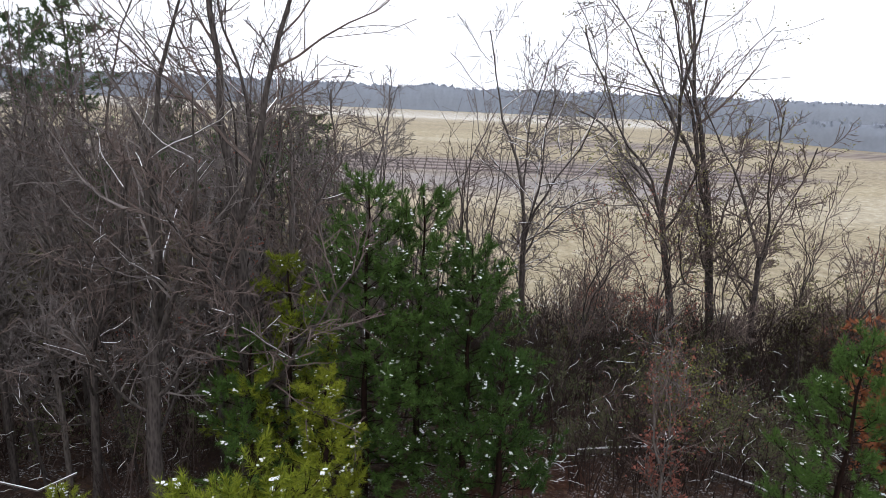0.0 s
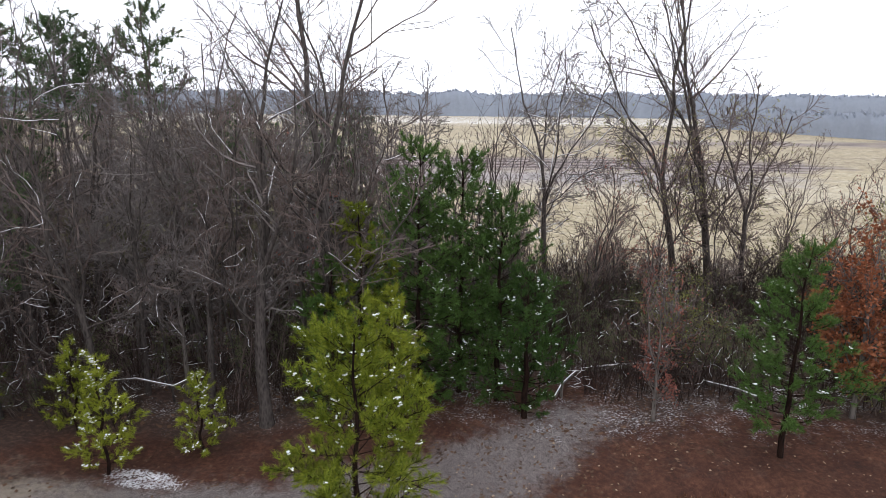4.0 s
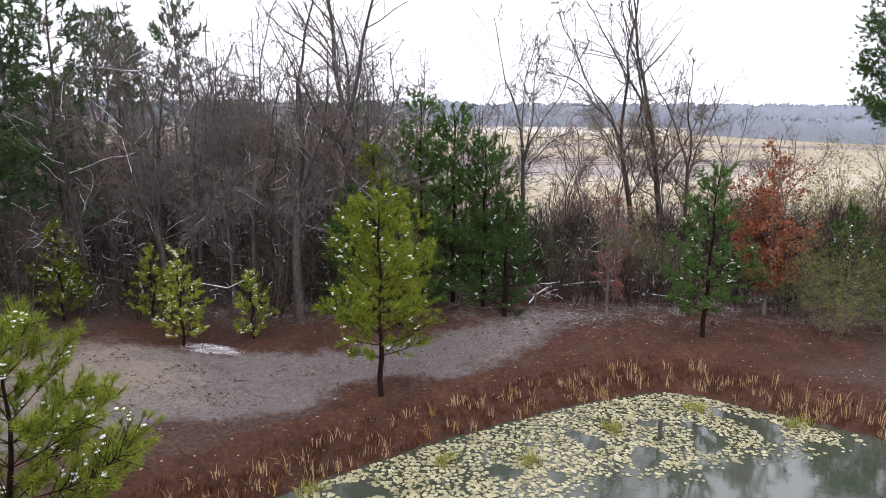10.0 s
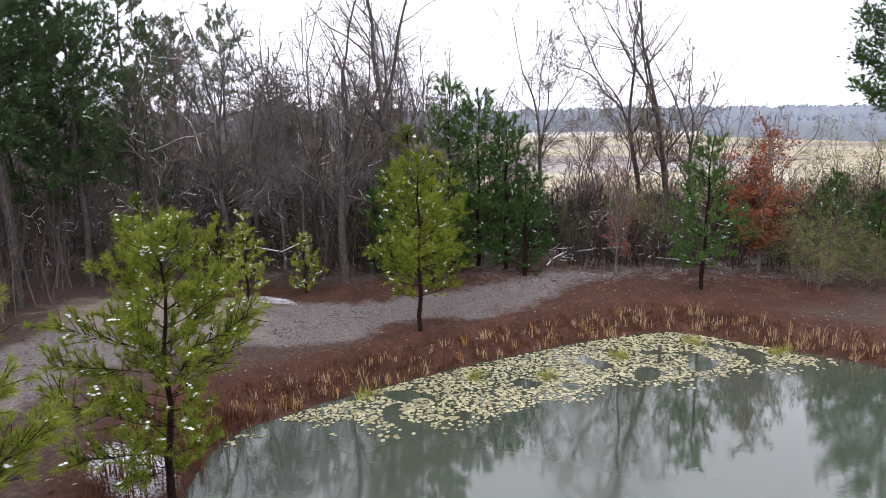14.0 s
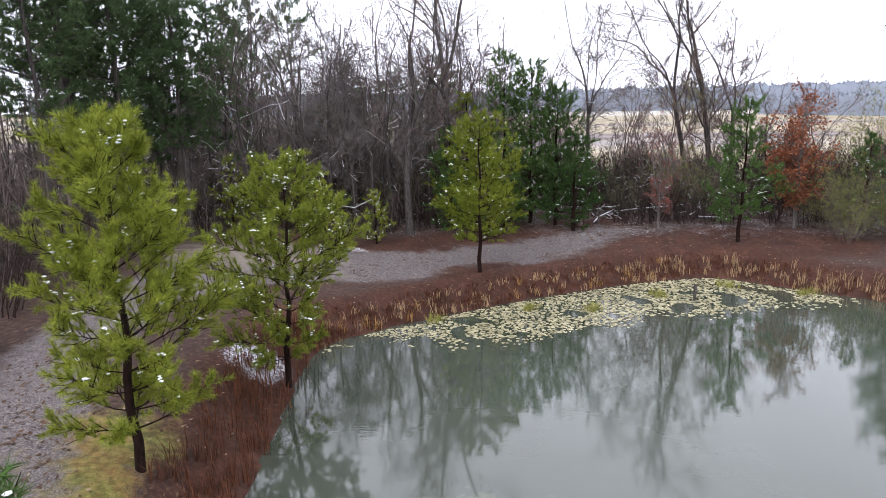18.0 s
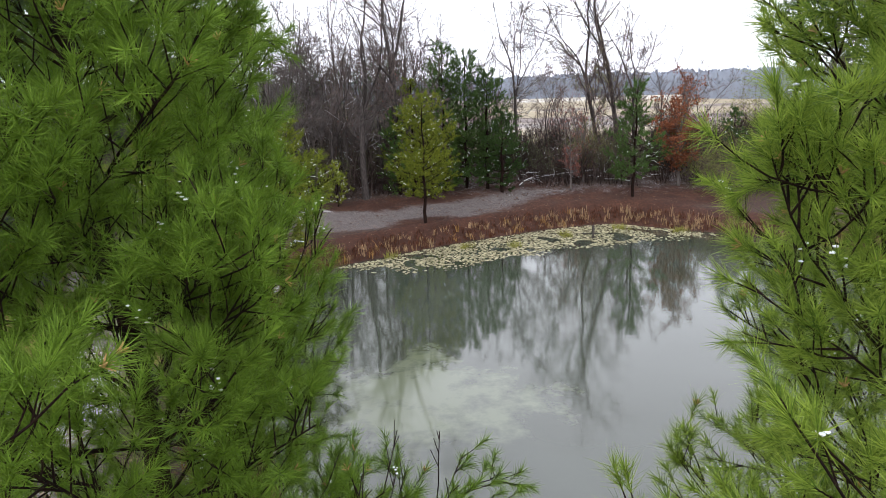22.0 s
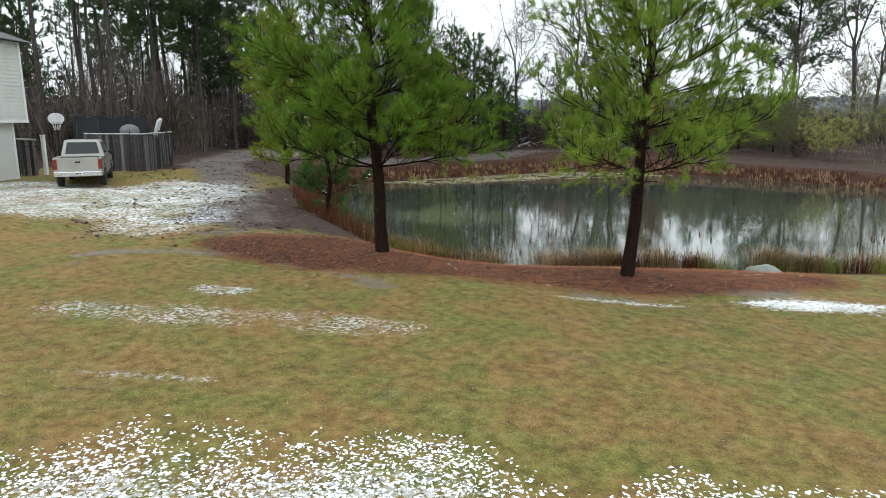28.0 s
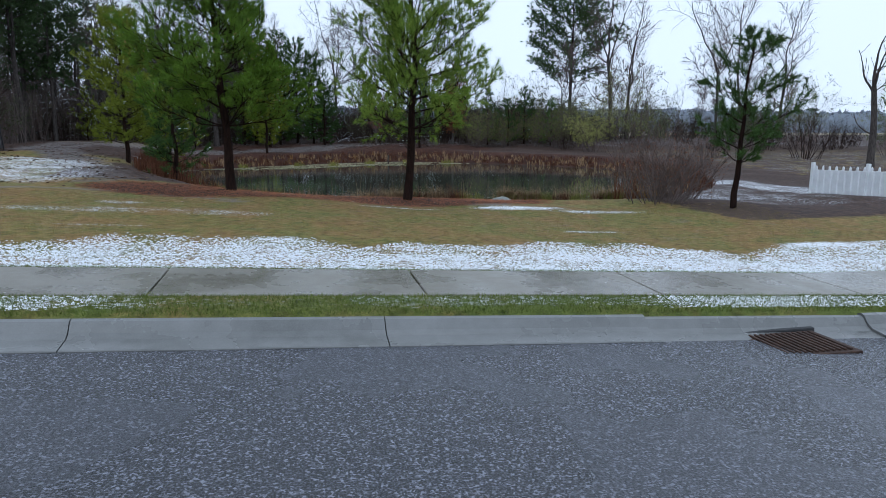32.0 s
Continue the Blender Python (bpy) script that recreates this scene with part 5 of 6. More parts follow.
def wood_ridge(name, line, tall, seed, label):
    """A far wood as one canopy of crowns, with ragged tops."""
    b, rng = Buf(), random.Random(seed)
    cols = []
    for (ax, ay), (bx, by) in zip(line, line[1:]):
        n = int(math.hypot(bx - ax, by - ay) / 1.3)
        cols += [(ax + (bx - ax) * k / n, ay + (by - ay) * k / n) for k in range(n)]
    rows = ((0, 0.0, 0.0), (0.3, 0.25, 0.6), (0.8, 0.55, 0.9), (1.8, 0.8, 1.2), (3.5, 0.95, 1.2), (7, 0.98, 1.0), (14, 0.9, 1.0))
    for k, (x, y) in enumerate(cols):
        h = tall * (0.86 + 0.1 * noise.noise((x * 0.05, y * 0.05, 2)) + 0.09 * noise.noise((x * 0.3, y * 0.3, 5)) + rng.uniform(-0.05, 0.05))
        foot = 1.2 + 1.2 * float(step(80, 330, y))
        for dy, up, amp in rows:
            b.v.append(Vector((x + rng.uniform(-0.5, 0.5), y + dy + amp * rng.uniform(-0.8, 0.8), foot - 0.2 + h * up + amp * rng.uniform(-0.3, 0.3))))
    m = len(rows)
    b.f = [(k * m + r, (k + 1) * m + r, (k + 1) * m + r + 1, k * m + r + 1) for k in range(len(cols) - 1) for r in range(m - 1)]
    for k, (x, y) in enumerate(cols):
        z = b.v[k * m + 4].z
        for _ in range(2):
            d = (Vector((0, 0, 1)) + rand_dir(rng) * 0.5).normalized()
            b.leaf(Vector((x + rng.uniform(-0.6, 0.6), y + 3 + rng.uniform(-1, 1), z - 0.5)), d, d.cross(rand_dir(rng)).normalized(), rng.uniform(1.0, 2.2), 0.5)
    return tagged(new(name, b.mesh(name, HAZED_WOOD, True)), label, "woods", kind="stuff")


wood_ridge("far_woods", [(-300, 350), (-60, 338), (60, 335), (150, 330), (260, 305)], 14.5, 301, "long line of distant woods beyond the field, coloured as if in haze")
wood_ridge("far_woods", [(84, 240), (110, 180), (150, 150), (230, 130), (360, 120)], 8.5, 302, "nearer wood on the east side of the field, coloured as if in haze")
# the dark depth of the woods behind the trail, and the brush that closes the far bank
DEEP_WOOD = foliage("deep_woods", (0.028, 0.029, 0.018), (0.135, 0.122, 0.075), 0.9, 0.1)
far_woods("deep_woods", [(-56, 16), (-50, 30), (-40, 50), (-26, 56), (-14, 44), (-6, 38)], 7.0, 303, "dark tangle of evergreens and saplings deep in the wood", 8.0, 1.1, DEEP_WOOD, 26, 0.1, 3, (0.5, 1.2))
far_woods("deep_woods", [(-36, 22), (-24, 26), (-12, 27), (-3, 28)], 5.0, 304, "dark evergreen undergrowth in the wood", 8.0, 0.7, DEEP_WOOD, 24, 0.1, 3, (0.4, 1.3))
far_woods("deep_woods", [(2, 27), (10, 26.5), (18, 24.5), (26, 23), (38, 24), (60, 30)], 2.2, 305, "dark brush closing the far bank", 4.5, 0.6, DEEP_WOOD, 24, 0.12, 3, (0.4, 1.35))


# ---- the yard ----
WHITE_PAINT = plain("white_paint", (0.62, 0.63, 0.64), (0.78, 0.79, 0.8), 3, 0.5, relief=0.1)


def board_material():
    """Old fence boards: grain along the board, each with its own tone."""
    m, n, l, b = material("weathered_board", 0.9, 0, 0.2)
    mp = n.new("ShaderNodeMapping")
    mp.inputs["Scale"].default_value = (14, 14, 1.2)
    l.new(coords(n), mp.inputs["Vector"])
    grain = tex_noise(n, l, 2.0, 6, mp.outputs["Vector"], 0.7)
    own = n.new("ShaderNodeObjectInfo").outputs["Random"]
    t = calc(n, l, "ADD", calc(n, l, "MULTIPLY", grain, 0.6), calc(n, l, "MULTIPLY", own, 0.45))
    l.new(ramp(n, l, t, [(0.25, (0.018, 0.015, 0.016)), (0.55, (0.075, 0.066, 0.07)), (0.85, (0.24, 0.225, 0.23))]), b.inputs["Base Color"])
    bump(n, l, b, grain, 0.5, 0.006)
    return m


OLD_BOARD = board_material()
PALE_CAP = plain("pale_board", (0.22, 0.22, 0.23), (0.5, 0.5, 0.51), 5, 0.8, relief=0.3)
METAL_DARK = plain("dark_steel", (0.02, 0.02, 0.022), (0.06, 0.06, 0.065), 5, 0.5, 0.6)
SILVER_PAINT = plain("champagne_paint", (0.33, 0.315, 0.29), (0.42, 0.40, 0.365), 2, 0.28, 0.35, relief=0)
RUBBER = plain("tyre_rubber", (0.012, 0.012, 0.012), (0.03, 0.03, 0.03), 10, 0.8)
RIM = plain("alloy", (0.3, 0.3, 0.31), (0.5, 0.5, 0.52), 5, 0.35, 0.9, relief=0)
CHROME = plain("bumper_chrome", (0.55, 0.55, 0.56), (0.7, 0.7, 0.71), 4, 0.2, 0.9, relief=0)
DARK_GLASS = plain("tinted_glass", (0.012, 0.014, 0.016), (0.02, 0.022, 0.025), 3, 0.06, relief=0)
LAMP_RED = plain("red_lens", (0.14, 0.012, 0.01), (0.24, 0.03, 0.02), 8, 0.2, relief=0)
BLACK = plain("black_plastic", (0.012, 0.012, 0.013), (0.03, 0.03, 0.032), 8, 0.6)
SIDING = plain("pale_siding", (0.5, 0.5, 0.47), (0.62, 0.62, 0.59), 2, 0.6, relief=0.1)
NETTING = plain("black_netting", (0.012, 0.014, 0.018), (0.035, 0.04, 0.05), 20, 0.9)
STONE = plain("pale_boulder", (0.15, 0.158, 0.14), (0.32, 0.33, 0.30), 4, 0.8, relief=0.6)
IRON = plain("rusty_iron", (0.025, 0.014, 0.01), (0.09, 0.05, 0.035), 9, 0.7, 0.5)
SHINGLE = plain("grey_shingle", (0.07, 0.07, 0.075), (0.16, 0.16, 0.17), 6, 0.9, relief=0.6)


def panel(a, b, c, d, thick=0.012):
    """A thin plate on four corners, standing proud along its normal."""
    a, b, c, d = (Vector(q) for q in (a, b, c, d))
    n = (b - a).cross(d - a).normalized() * thick
    buf = Buf()
    buf.v = [a, b, c, d, a + n, b + n, c + n, d + n]
    buf.f = [(3, 2, 1, 0), (4, 5, 6, 7), (0, 1, 5, 4), (1, 2, 6, 5), (2, 3, 7, 6), (3, 0, 4, 7)]
    return buf


def inset(q, lo, hi, low, high):
    """A smaller four-cornered piece of a four-cornered face: shares along and up."""
    a, b, c, d = (Vector(p) for p in q)
    at = lambda s, t: (a.lerp(b, s)).lerp(d.lerp(c, s), t)
    return at(lo, low), at(hi, low), at(hi, high), at(lo, high)


def pickup(x, y, turn):
    ob = thing("pickup_truck", pose(x, y, height(x, y), 0, 0, turn) @ Matrix.Diagonal((0.86, 0.88, 0.98, 1)), "champagne-silver crew-cab pickup truck parked on the snowy grass", "truck")
    lower = bmesh.new()
    prof = [(-2.62, 0.55), (-2.62, 1.08), (2.2, 1.08), (2.55, 0.98), (2.68, 0.75), (2.64, 0.45), (-2.2, 0.42)]
    side = [[lower.verts.new((sx, py, pz)) for py, pz in prof] for sx in (-0.91, 0.91)]
    lower.faces.new(side[0])
    lower.faces.new(list(reversed(side[1])))
    for k in range(len(prof)):
        j = (k + 1) % len(prof)
        if k == 1:
            continue
        lower.faces.new((side[0][j], side[0][k], side[1][k], side[1][j]))
    bmesh.ops.recalc_face_normals(lower, faces=lower.faces)
    bmesh.ops.bevel(lower, geom=[e for e in lower.edges if not e.is_boundary], offset=0.05, segments=2, affect="EDGES")
    body = part("body", lower, SILVER_PAINT, ob)
    part("bed_floor", bevelled((-0.8, -2.55, 0.6), (0.8, -0.78, 0.66), 0.01, 1), BLACK, ob, "black bed liner")
    for sx in (-1, 1):
        part("bed_rail", bevelled((min(sx * 0.91, sx * 0.78), -2.6, 0.95), (max(sx * 0.91, sx * 0.78), -0.74, 1.13), 0.025), SILVER_PAINT, ob)
    part("bed_cover", bevelled((-0.76, -2.0, 1.03), (0.76, -0.8, 1.09), 0.015, 1), BLACK, ob, "black bed box lid")
    part("hood", bevelled((-0.84, 1.25, 1.02), (0.84, 2.35, 1.13), 0.05), SILVER_PAINT, ob)
    base = [(-0.88, -0.74, 1.06), (0.88, -0.74, 1.06), (0.88, 1.42, 1.06), (-0.88, 1.42, 1.06)]
    top = [(-0.7, -0.52, 1.72), (0.7, -0.52, 1.72), (0.7, 0.72, 1.72), (-0.7, 0.72, 1.72)]
    cab = bmesh.new()
    vb, vt = [cab.verts.new(q) for q in base], [cab.verts.new(q) for q in top]
    cab.faces.new(vt)
    cab.faces.new(list(reversed(vb)))
    for k in range(4):
        cab.faces.new((vb[k], vb[(k + 1) % 4], vt[(k + 1) % 4], vt[k]))
    bmesh.ops.bevel(cab, geom=list(cab.edges), offset=0.07, segments=3, affect="EDGES", profile=0.6)
    part("cab", cab, SILVER_PAINT, ob)
    faces = [[base[k], base[(k + 1) % 4], top[(k + 1) % 4], top[k]] for k in range(4)]
    part("rear_window", panel(*inset(faces[0], 0.1, 0.9, 0.2, 0.86)), DARK_GLASS, ob, "dark tinted rear window")
    part("windscreen", panel(*inset(faces[2], 0.08, 0.92, 0.1, 0.9)), DARK_GLASS, ob, "dark windscreen")
    for f, spans in ((faces[1], ((0.1, 0.44), (0.5, 0.82))), (faces[3], ((0.18, 0.5), (0.56, 0.9)))):
        for lo, hi in spans:
            part("side_window", panel(*inset(f, lo, hi, 0.2, 0.84)), DARK_GLASS, ob, "dark side window")
    gate = part("tailgate", bevelled((-0.76, -2.66, 0.62), (0.76, -2.6, 1.12), 0.02), SILVER_PAINT, ob)
    part("handle", bevelled((-0.1, -2.68, 0.93), (0.1, -2.655, 0.99), 0.008, 1), BLACK, gate, "black tailgate handle")
    part("bumper", bevelled((-0.9, -2.8, 0.45), (0.9, -2.6, 0.63), 0.03), CHROME, ob, "chrome rear bumper")
    part("front_bumper", bevelled((-0.88, 2.62, 0.42), (0.88, 2.76, 0.66), 0.03), CHROME, ob, "chrome front bumper")
    part("number_plate", bevelled((-0.16, -2.815, 0.49), (0.16, -2.8, 0.6), 0.004, 1), WHITE_PAINT, ob, "white plate with plain bars")
    for k in range(3):
        part("plate_bar", bevelled((-0.11 + k * 0.08, -2.819, 0.52), (-0.05 + k * 0.08, -2.814, 0.57), 0.001, 1), BLACK, ob)
    for sx in (-1, 1):
        lo, hi = sorted((sx * 0.92, sx * 0.77))
        part("tail_lamp", bevelled((lo, -2.67, 0.7), (hi, -2.56, 1.06), 0.02), LAMP_RED, ob, "red tail lamp")
        m0, m1 = sorted((sx * 0.9, sx * 1.08))
        part("mirror", bevelled((m0, 0.95, 1.12), (m1, 1.08, 1.28), 0.03), BLACK, ob, "black door mirror")
        s0, s1 = sorted((sx * 0.93, sx * 0.8))
        part("step_bar", bevelled((s0, -0.7, 0.36), (s1, 1.15, 0.43), 0.02), BLACK, ob, "black side step")
        for wy in (-1.62, 1.72):
            w = part("wheel", turned([(0.22, sx * 0.75), (0.24, sx * 0.74), (0.24, sx * 0.9), (0.2, sx * 0.91)], 20, "x"), RIM, ob, "alloy wheel rim")
            t = part("tyre", turned([(0.24, sx * 0.72), (0.33, sx * 0.71), (0.365, sx * 0.75), (0.365, sx * 0.88), (0.33, sx * 0.93), (0.24, sx * 0.92)], 28, "x"), RUBBER, w, "black rubber tyre")
            for q in (w, t):
                for v in q.data.vertices:
                    v.co.y += wy
                    v.co.z += 0.365
            arch = turned([(0.43, sx * 0.86), (0.47, sx * 0.9), (0.47, sx * 0.925), (0.43, sx * 0.925)], 28, "x")
            bmesh.ops.delete(arch, geom=[v for v in arch.verts if v.co.z < -0.1], context="VERTS")
            bmesh.ops.translate(arch, verts=arch.verts, vec=(0, wy, 0.4))
            part("wheel_arch", arch, BLACK, ob, "dark wheel-arch lip")
    return ob


pickup(-15.75, -14.0, 25)


def board_fence(name, pts, tall, label, group, mat=OLD_BOARD, cap=True):
    x0, y0 = pts[0]
    ob = thing(name, pose(x0, y0, height(x0, y0)), label, "fence", group)
    r = random.Random(int(abs(x0) * 10))
    org = Vector((x0, y0, height(x0, y0)))
    shared = [bevelled((-0.066, -0.009, 0.0), (0.066, 0.009, 1.0), 0.004, 1) for _ in range(3)]
    meshes = []
    for k, bm in enumerate(shared):
        for v in bm.verts:
            if v.co.z > 0.5:
                v.co.z *= tall + (0.0, 0.02, -0.025)[k]
        me = bpy.data.meshes.new("board")
        bm.to_mesh(me)
        bm.free()
        me.materials.append(mat)
        meshes.append(me)
    for (ax, ay), (bx, by) in zip(pts, pts[1:]):
        ln = math.hypot(bx - ax, by - ay)
        ang = math.atan2(by - ay, bx - ax)
        ux, uy = (bx - ax) / ln, (by - ay) / ln
        for k in range(int(ln / 0.146)):
            d = 0.07 + k * 0.146
            px, py = ax + ux * d, ay + uy * d
            b = part("board", r.choice(meshes), mat, ob)
            b.matrix_basis = Matrix.Translation(Vector((px, py, height(px, py) - 0.02)) - org) @ Euler((r.uniform(-0.012, 0.012), r.uniform(-0.012, 0.012), ang)).to_matrix().to_4x4()
        za, zb = height(ax, ay) - org.z, height(bx, by) - org.z
        for h in (0.3, tall * 0.82):
            rail = Buf()
            o = Vector((-uy, ux, 0)) * 0.035
            rail.tube([Vector((ax - x0, ay - y0, za + h)) + o, Vector((bx - x0, by - y0, zb + h)) + o], [0.045, 0.045], 4)
            part("rail", rail, mat, ob)
        if cap:
            c = Buf()
            c.tube([Vector((ax - x0, ay - y0, za + tall + 0.02)), Vector((bx - x0, by - y0, zb + tall + 0.02))], [0.04, 0.04], 4)
            part("cap_rail", c, PALE_CAP, ob, "pale cap rail")
        for k in range(int(ln / 2.4) + 1):
            px, py = ax + ux * k * 2.4 - uy * 0.08, ay + uy * k * 2.4 + ux * 0.08
            part("post", bevelled((px - x0 - 0.045, py - y0 - 0.045, height(px, py) - org.z - 0.1), (px - x0 + 0.045, py - y0 + 0.045, height(px, py) - org.z + tall * 0.97), 0.006, 1), mat, ob)
    return ob


board_fence("board_fence", [(-18.1, -10.0), (-15.85, -9.4), (-16.9, -3.9)], 1.68, "weathered grey board fence round the back yard", "yard fences")
board_fence("board_fence", [(-23.6, -11.5), (-19.85, -10.75)], 1.55, "weathered grey board fence beside the house", "yard fences")
gp = thing("gate_post", pose(-19.6, -10.65, height(-19.6, -10.65)), "pale square gate post beside the truck", "post")
part("shaft", bevelled((-0.07, -0.07, -0.1), (0.07, 0.07, 1.72), 0.01), WHITE_PAINT, gp)
part("cap", bevelled((-0.09, -0.09, 1.72), (0.09, 0.09, 1.77), 0.012), WHITE_PAINT, gp)

# basketball stand
hp = thing("basketball_stand", pose(-20.4, -8.3, height(-20.4, -8.3), 0, 0, 32), "black basketball stand with a white fan-shaped backboard", "basketball hoop")
pole = Buf()
pole.tube([(0, 0.55, 0), (0, 0.5, 1.75), (0, 0.04, 2.3)], [0.05, 0.05, 0.04], 10)
part("pole", pole, METAL_DARK, hp)
part("base", bevelled((-0.4, 0.2, 0), (0.4, 1.1, 0.16), 0.05), BLACK, hp)
fan = bmesh.new()
outline = [(-0.3, -0.3), (0.3, -0.3), (0.46, -0.1)] + [(0.48 * math.cos(radians(a)), 0.02 + 0.34 * math.sin(radians(a))) for a in range(0, 181, 15)] + [(-0.46, -0.1)]
fr, bk = [fan.verts.new((px * 0.72, 0.0, 2.36 + pz * 0.76)) for px, pz in outline], [fan.verts.new((px * 0.72, 0.04, 2.36 + pz * 0.76)) for px, pz in outline]
fan.faces.new(fr)
fan.faces.new(list(reversed(bk)))
for k in range(len(outline)):
    fan.faces.new((fr[(k + 1) % len(outline)], fr[k], bk[k], bk[(k + 1) % len(outline)]))
bmesh.ops.recalc_face_normals(fan, faces=fan.faces)
part("backboard", fan, WHITE_PAINT, hp, "white fan-shaped backboard")
rim = Buf()
rim.tube([(0.19 * math.cos(a * math.pi / 8), -0.23 + 0.19 * math.sin(a * math.pi / 8), 2.17) for a in range(17)], [0.012] * 17, 5, False)
part("rim", rim, LAMP_RED, hp, "orange-red steel rim")
net = Buf()
for a in range(10):
    t0 = a * math.pi / 5
    net.tube([(0.185 * math.cos(t0), -0.23 + 0.185 * math.sin(t0), 2.16), (0.11 * math.cos(t0 + 0.3), -0.23 + 0.11 * math.sin(t0 + 0.3), 1.84)], [0.008, 0.008], 3)
part("net", net, WHITE_PAINT, hp, "white cord net")

# trampoline with its net
tz = height(-18.8, -6.4)
tr = thing("trampoline", pose(-18.8, -6.4, tz), "round trampoline with a dark safety net", "trampoline")
ringb = Buf()
ringb.tube([(1.75 * math.cos(a * math.pi / 16), 1.75 * math.sin(a * math.pi / 16), 0.85) for a in range(33)], [0.04] * 33, 6, False)
part("frame_ring", ringb, METAL_DARK, tr)
topr = Buf()
topr.tube([(1.7 * math.cos(a * math.pi / 16), 1.7 * math.sin(a * math.pi / 16), 2.5 + 0.05 * math.cos(a * math.pi / 4)) for a in range(33)], [0.018] * 33, 5, False)
part("top_ring", topr, METAL_DARK, tr)
bed = Buf()
bed.v = [Vector((1.7 * math.cos(a * math.pi / 16), 1.7 * math.sin(a * math.pi / 16), zz)) for zz in (0.84, 0.86) for a in range(32)]
bed.f = [tuple(range(31, -1, -1)), tuple(range(32, 64))] + [(a, (a + 1) % 32, 32 + (a + 1) % 32, 32 + a) for a in range(32)]
part("bed", bed, BLACK, tr, "black jumping bed")
for a in range(8):
    leg = Buf()
    c, s = math.cos(a * math.pi / 4 + 0.2), math.sin(a * math.pi / 4 + 0.2)
    leg.tube([(1.78 * c, 1.78 * s, 0), (1.78 * c, 1.78 * s, 1.7), (1.7 * c, 1.7 * s, 2.5)], [0.03, 0.03, 0.025], 6)
    part("pole", leg, METAL_DARK, tr)
    wall = Buf()
    c2, s2 = math.cos(a * math.pi / 4 + 0.2 + math.pi / 4), math.sin(a * math.pi / 4 + 0.2 + math.pi / 4)
    for j in range(5):
        u0, u1 = j / 5, (j + 1) / 5
        p, q = Vector((1.68 * c, 1.68 * s, 0)), Vector((1.68 * c2, 1.68 * s2, 0))
        i = len(wall.v)
        sag = lambda u: 2.48 - 0.16 * math.sin(math.pi * u)
        wall.v += [p.lerp(q, u0) + Vector((0, 0, 0.88)), p.lerp(q, u1) + Vector((0, 0, 0.88)), p.lerp(q, u1) + Vector((0, 0, sag(u1))), p.lerp(q, u0) + Vector((0, 0, sag(u0)))]
        wall.f.append((i, i + 1, i + 2, i + 3))
    part("net_panel", wall, NETTING, tr, "black safety netting")

# satellite dish on the fence, and a slide behind it
ds = thing("satellite_dish", pose(-16.35, -9.3, height(-16.35, -9.3) + 1.62, 0, 0, 25), "pale grey satellite dish above the fence", "satellite dish")
bowl = bmesh.new()
rings = [[bowl.verts.new((r * 0.42 * math.cos(a * math.pi / 12), 0.16 * (r * r) - 0.12, 0.22 + r * 0.3 * math.sin(a * math.pi / 12))) for a in range(24)] for r in (0.12, 0.4, 0.7, 1.0)]
for a, b in zip(rings, rings[1:]):
    for k in range(24):
        bowl.faces.new((a[k], a[(k + 1) % 24], b[(k + 1) % 24], b[k]))
bowl.faces.new(rings[0])
bmesh.ops.solidify(bowl, geom=bowl.faces[:], thickness=0.015)
part("bowl", bowl, PALE_CAP, ds)
arm = Buf()
arm.tube([(0, 0.02, -1.66), (0, -0.1, 0.1), (0, -0.1, 0.2)], [0.025, 0.025, 0.025], 6)
part("mast", arm, METAL_DARK, ds)
arm = Buf()
arm.tube([(0, -0.1, 0.02), (0, -0.55, 0.16)], [0.014, 0.014], 5)
part("feed_arm", arm, METAL_DARK, ds)
sl = thing("slide", pose(-16.6, -5.9, height(-16.6, -5.9)), "pale plastic slide standing behind the fence", "slide")
chute = Buf()
chute.tube([(-0.9, 0.3, 0.4), (-0.35, 0.15, 1.4), (0.05, 0, 2.3), (0.15, 0, 2.4)], [0.13, 0.13, 0.13, 0.1], 6)
part("chute", chute, WHITE_PAINT, sl)
for dx in (-0.1, 0.3):
    lb = Buf()
    lb.tube([(dx + 0.2, 0.05, 0), (dx, 0.02, 2.25)], [0.03, 0.03], 6)
    part("leg", lb, METAL_DARK, sl)

# the house's corner
hx, hy = -18.8, -13.6
hz = height(hx, hy)
house = thing("house", pose(hx, hy, hz), "pale lap-sided house corner with white trim", "house")
W_, D_, E_, TOP = 9.0, 11.0, 2.3, 5.3
OUT = (0.33, 0.43)  # how far the upper storey juts out east and north


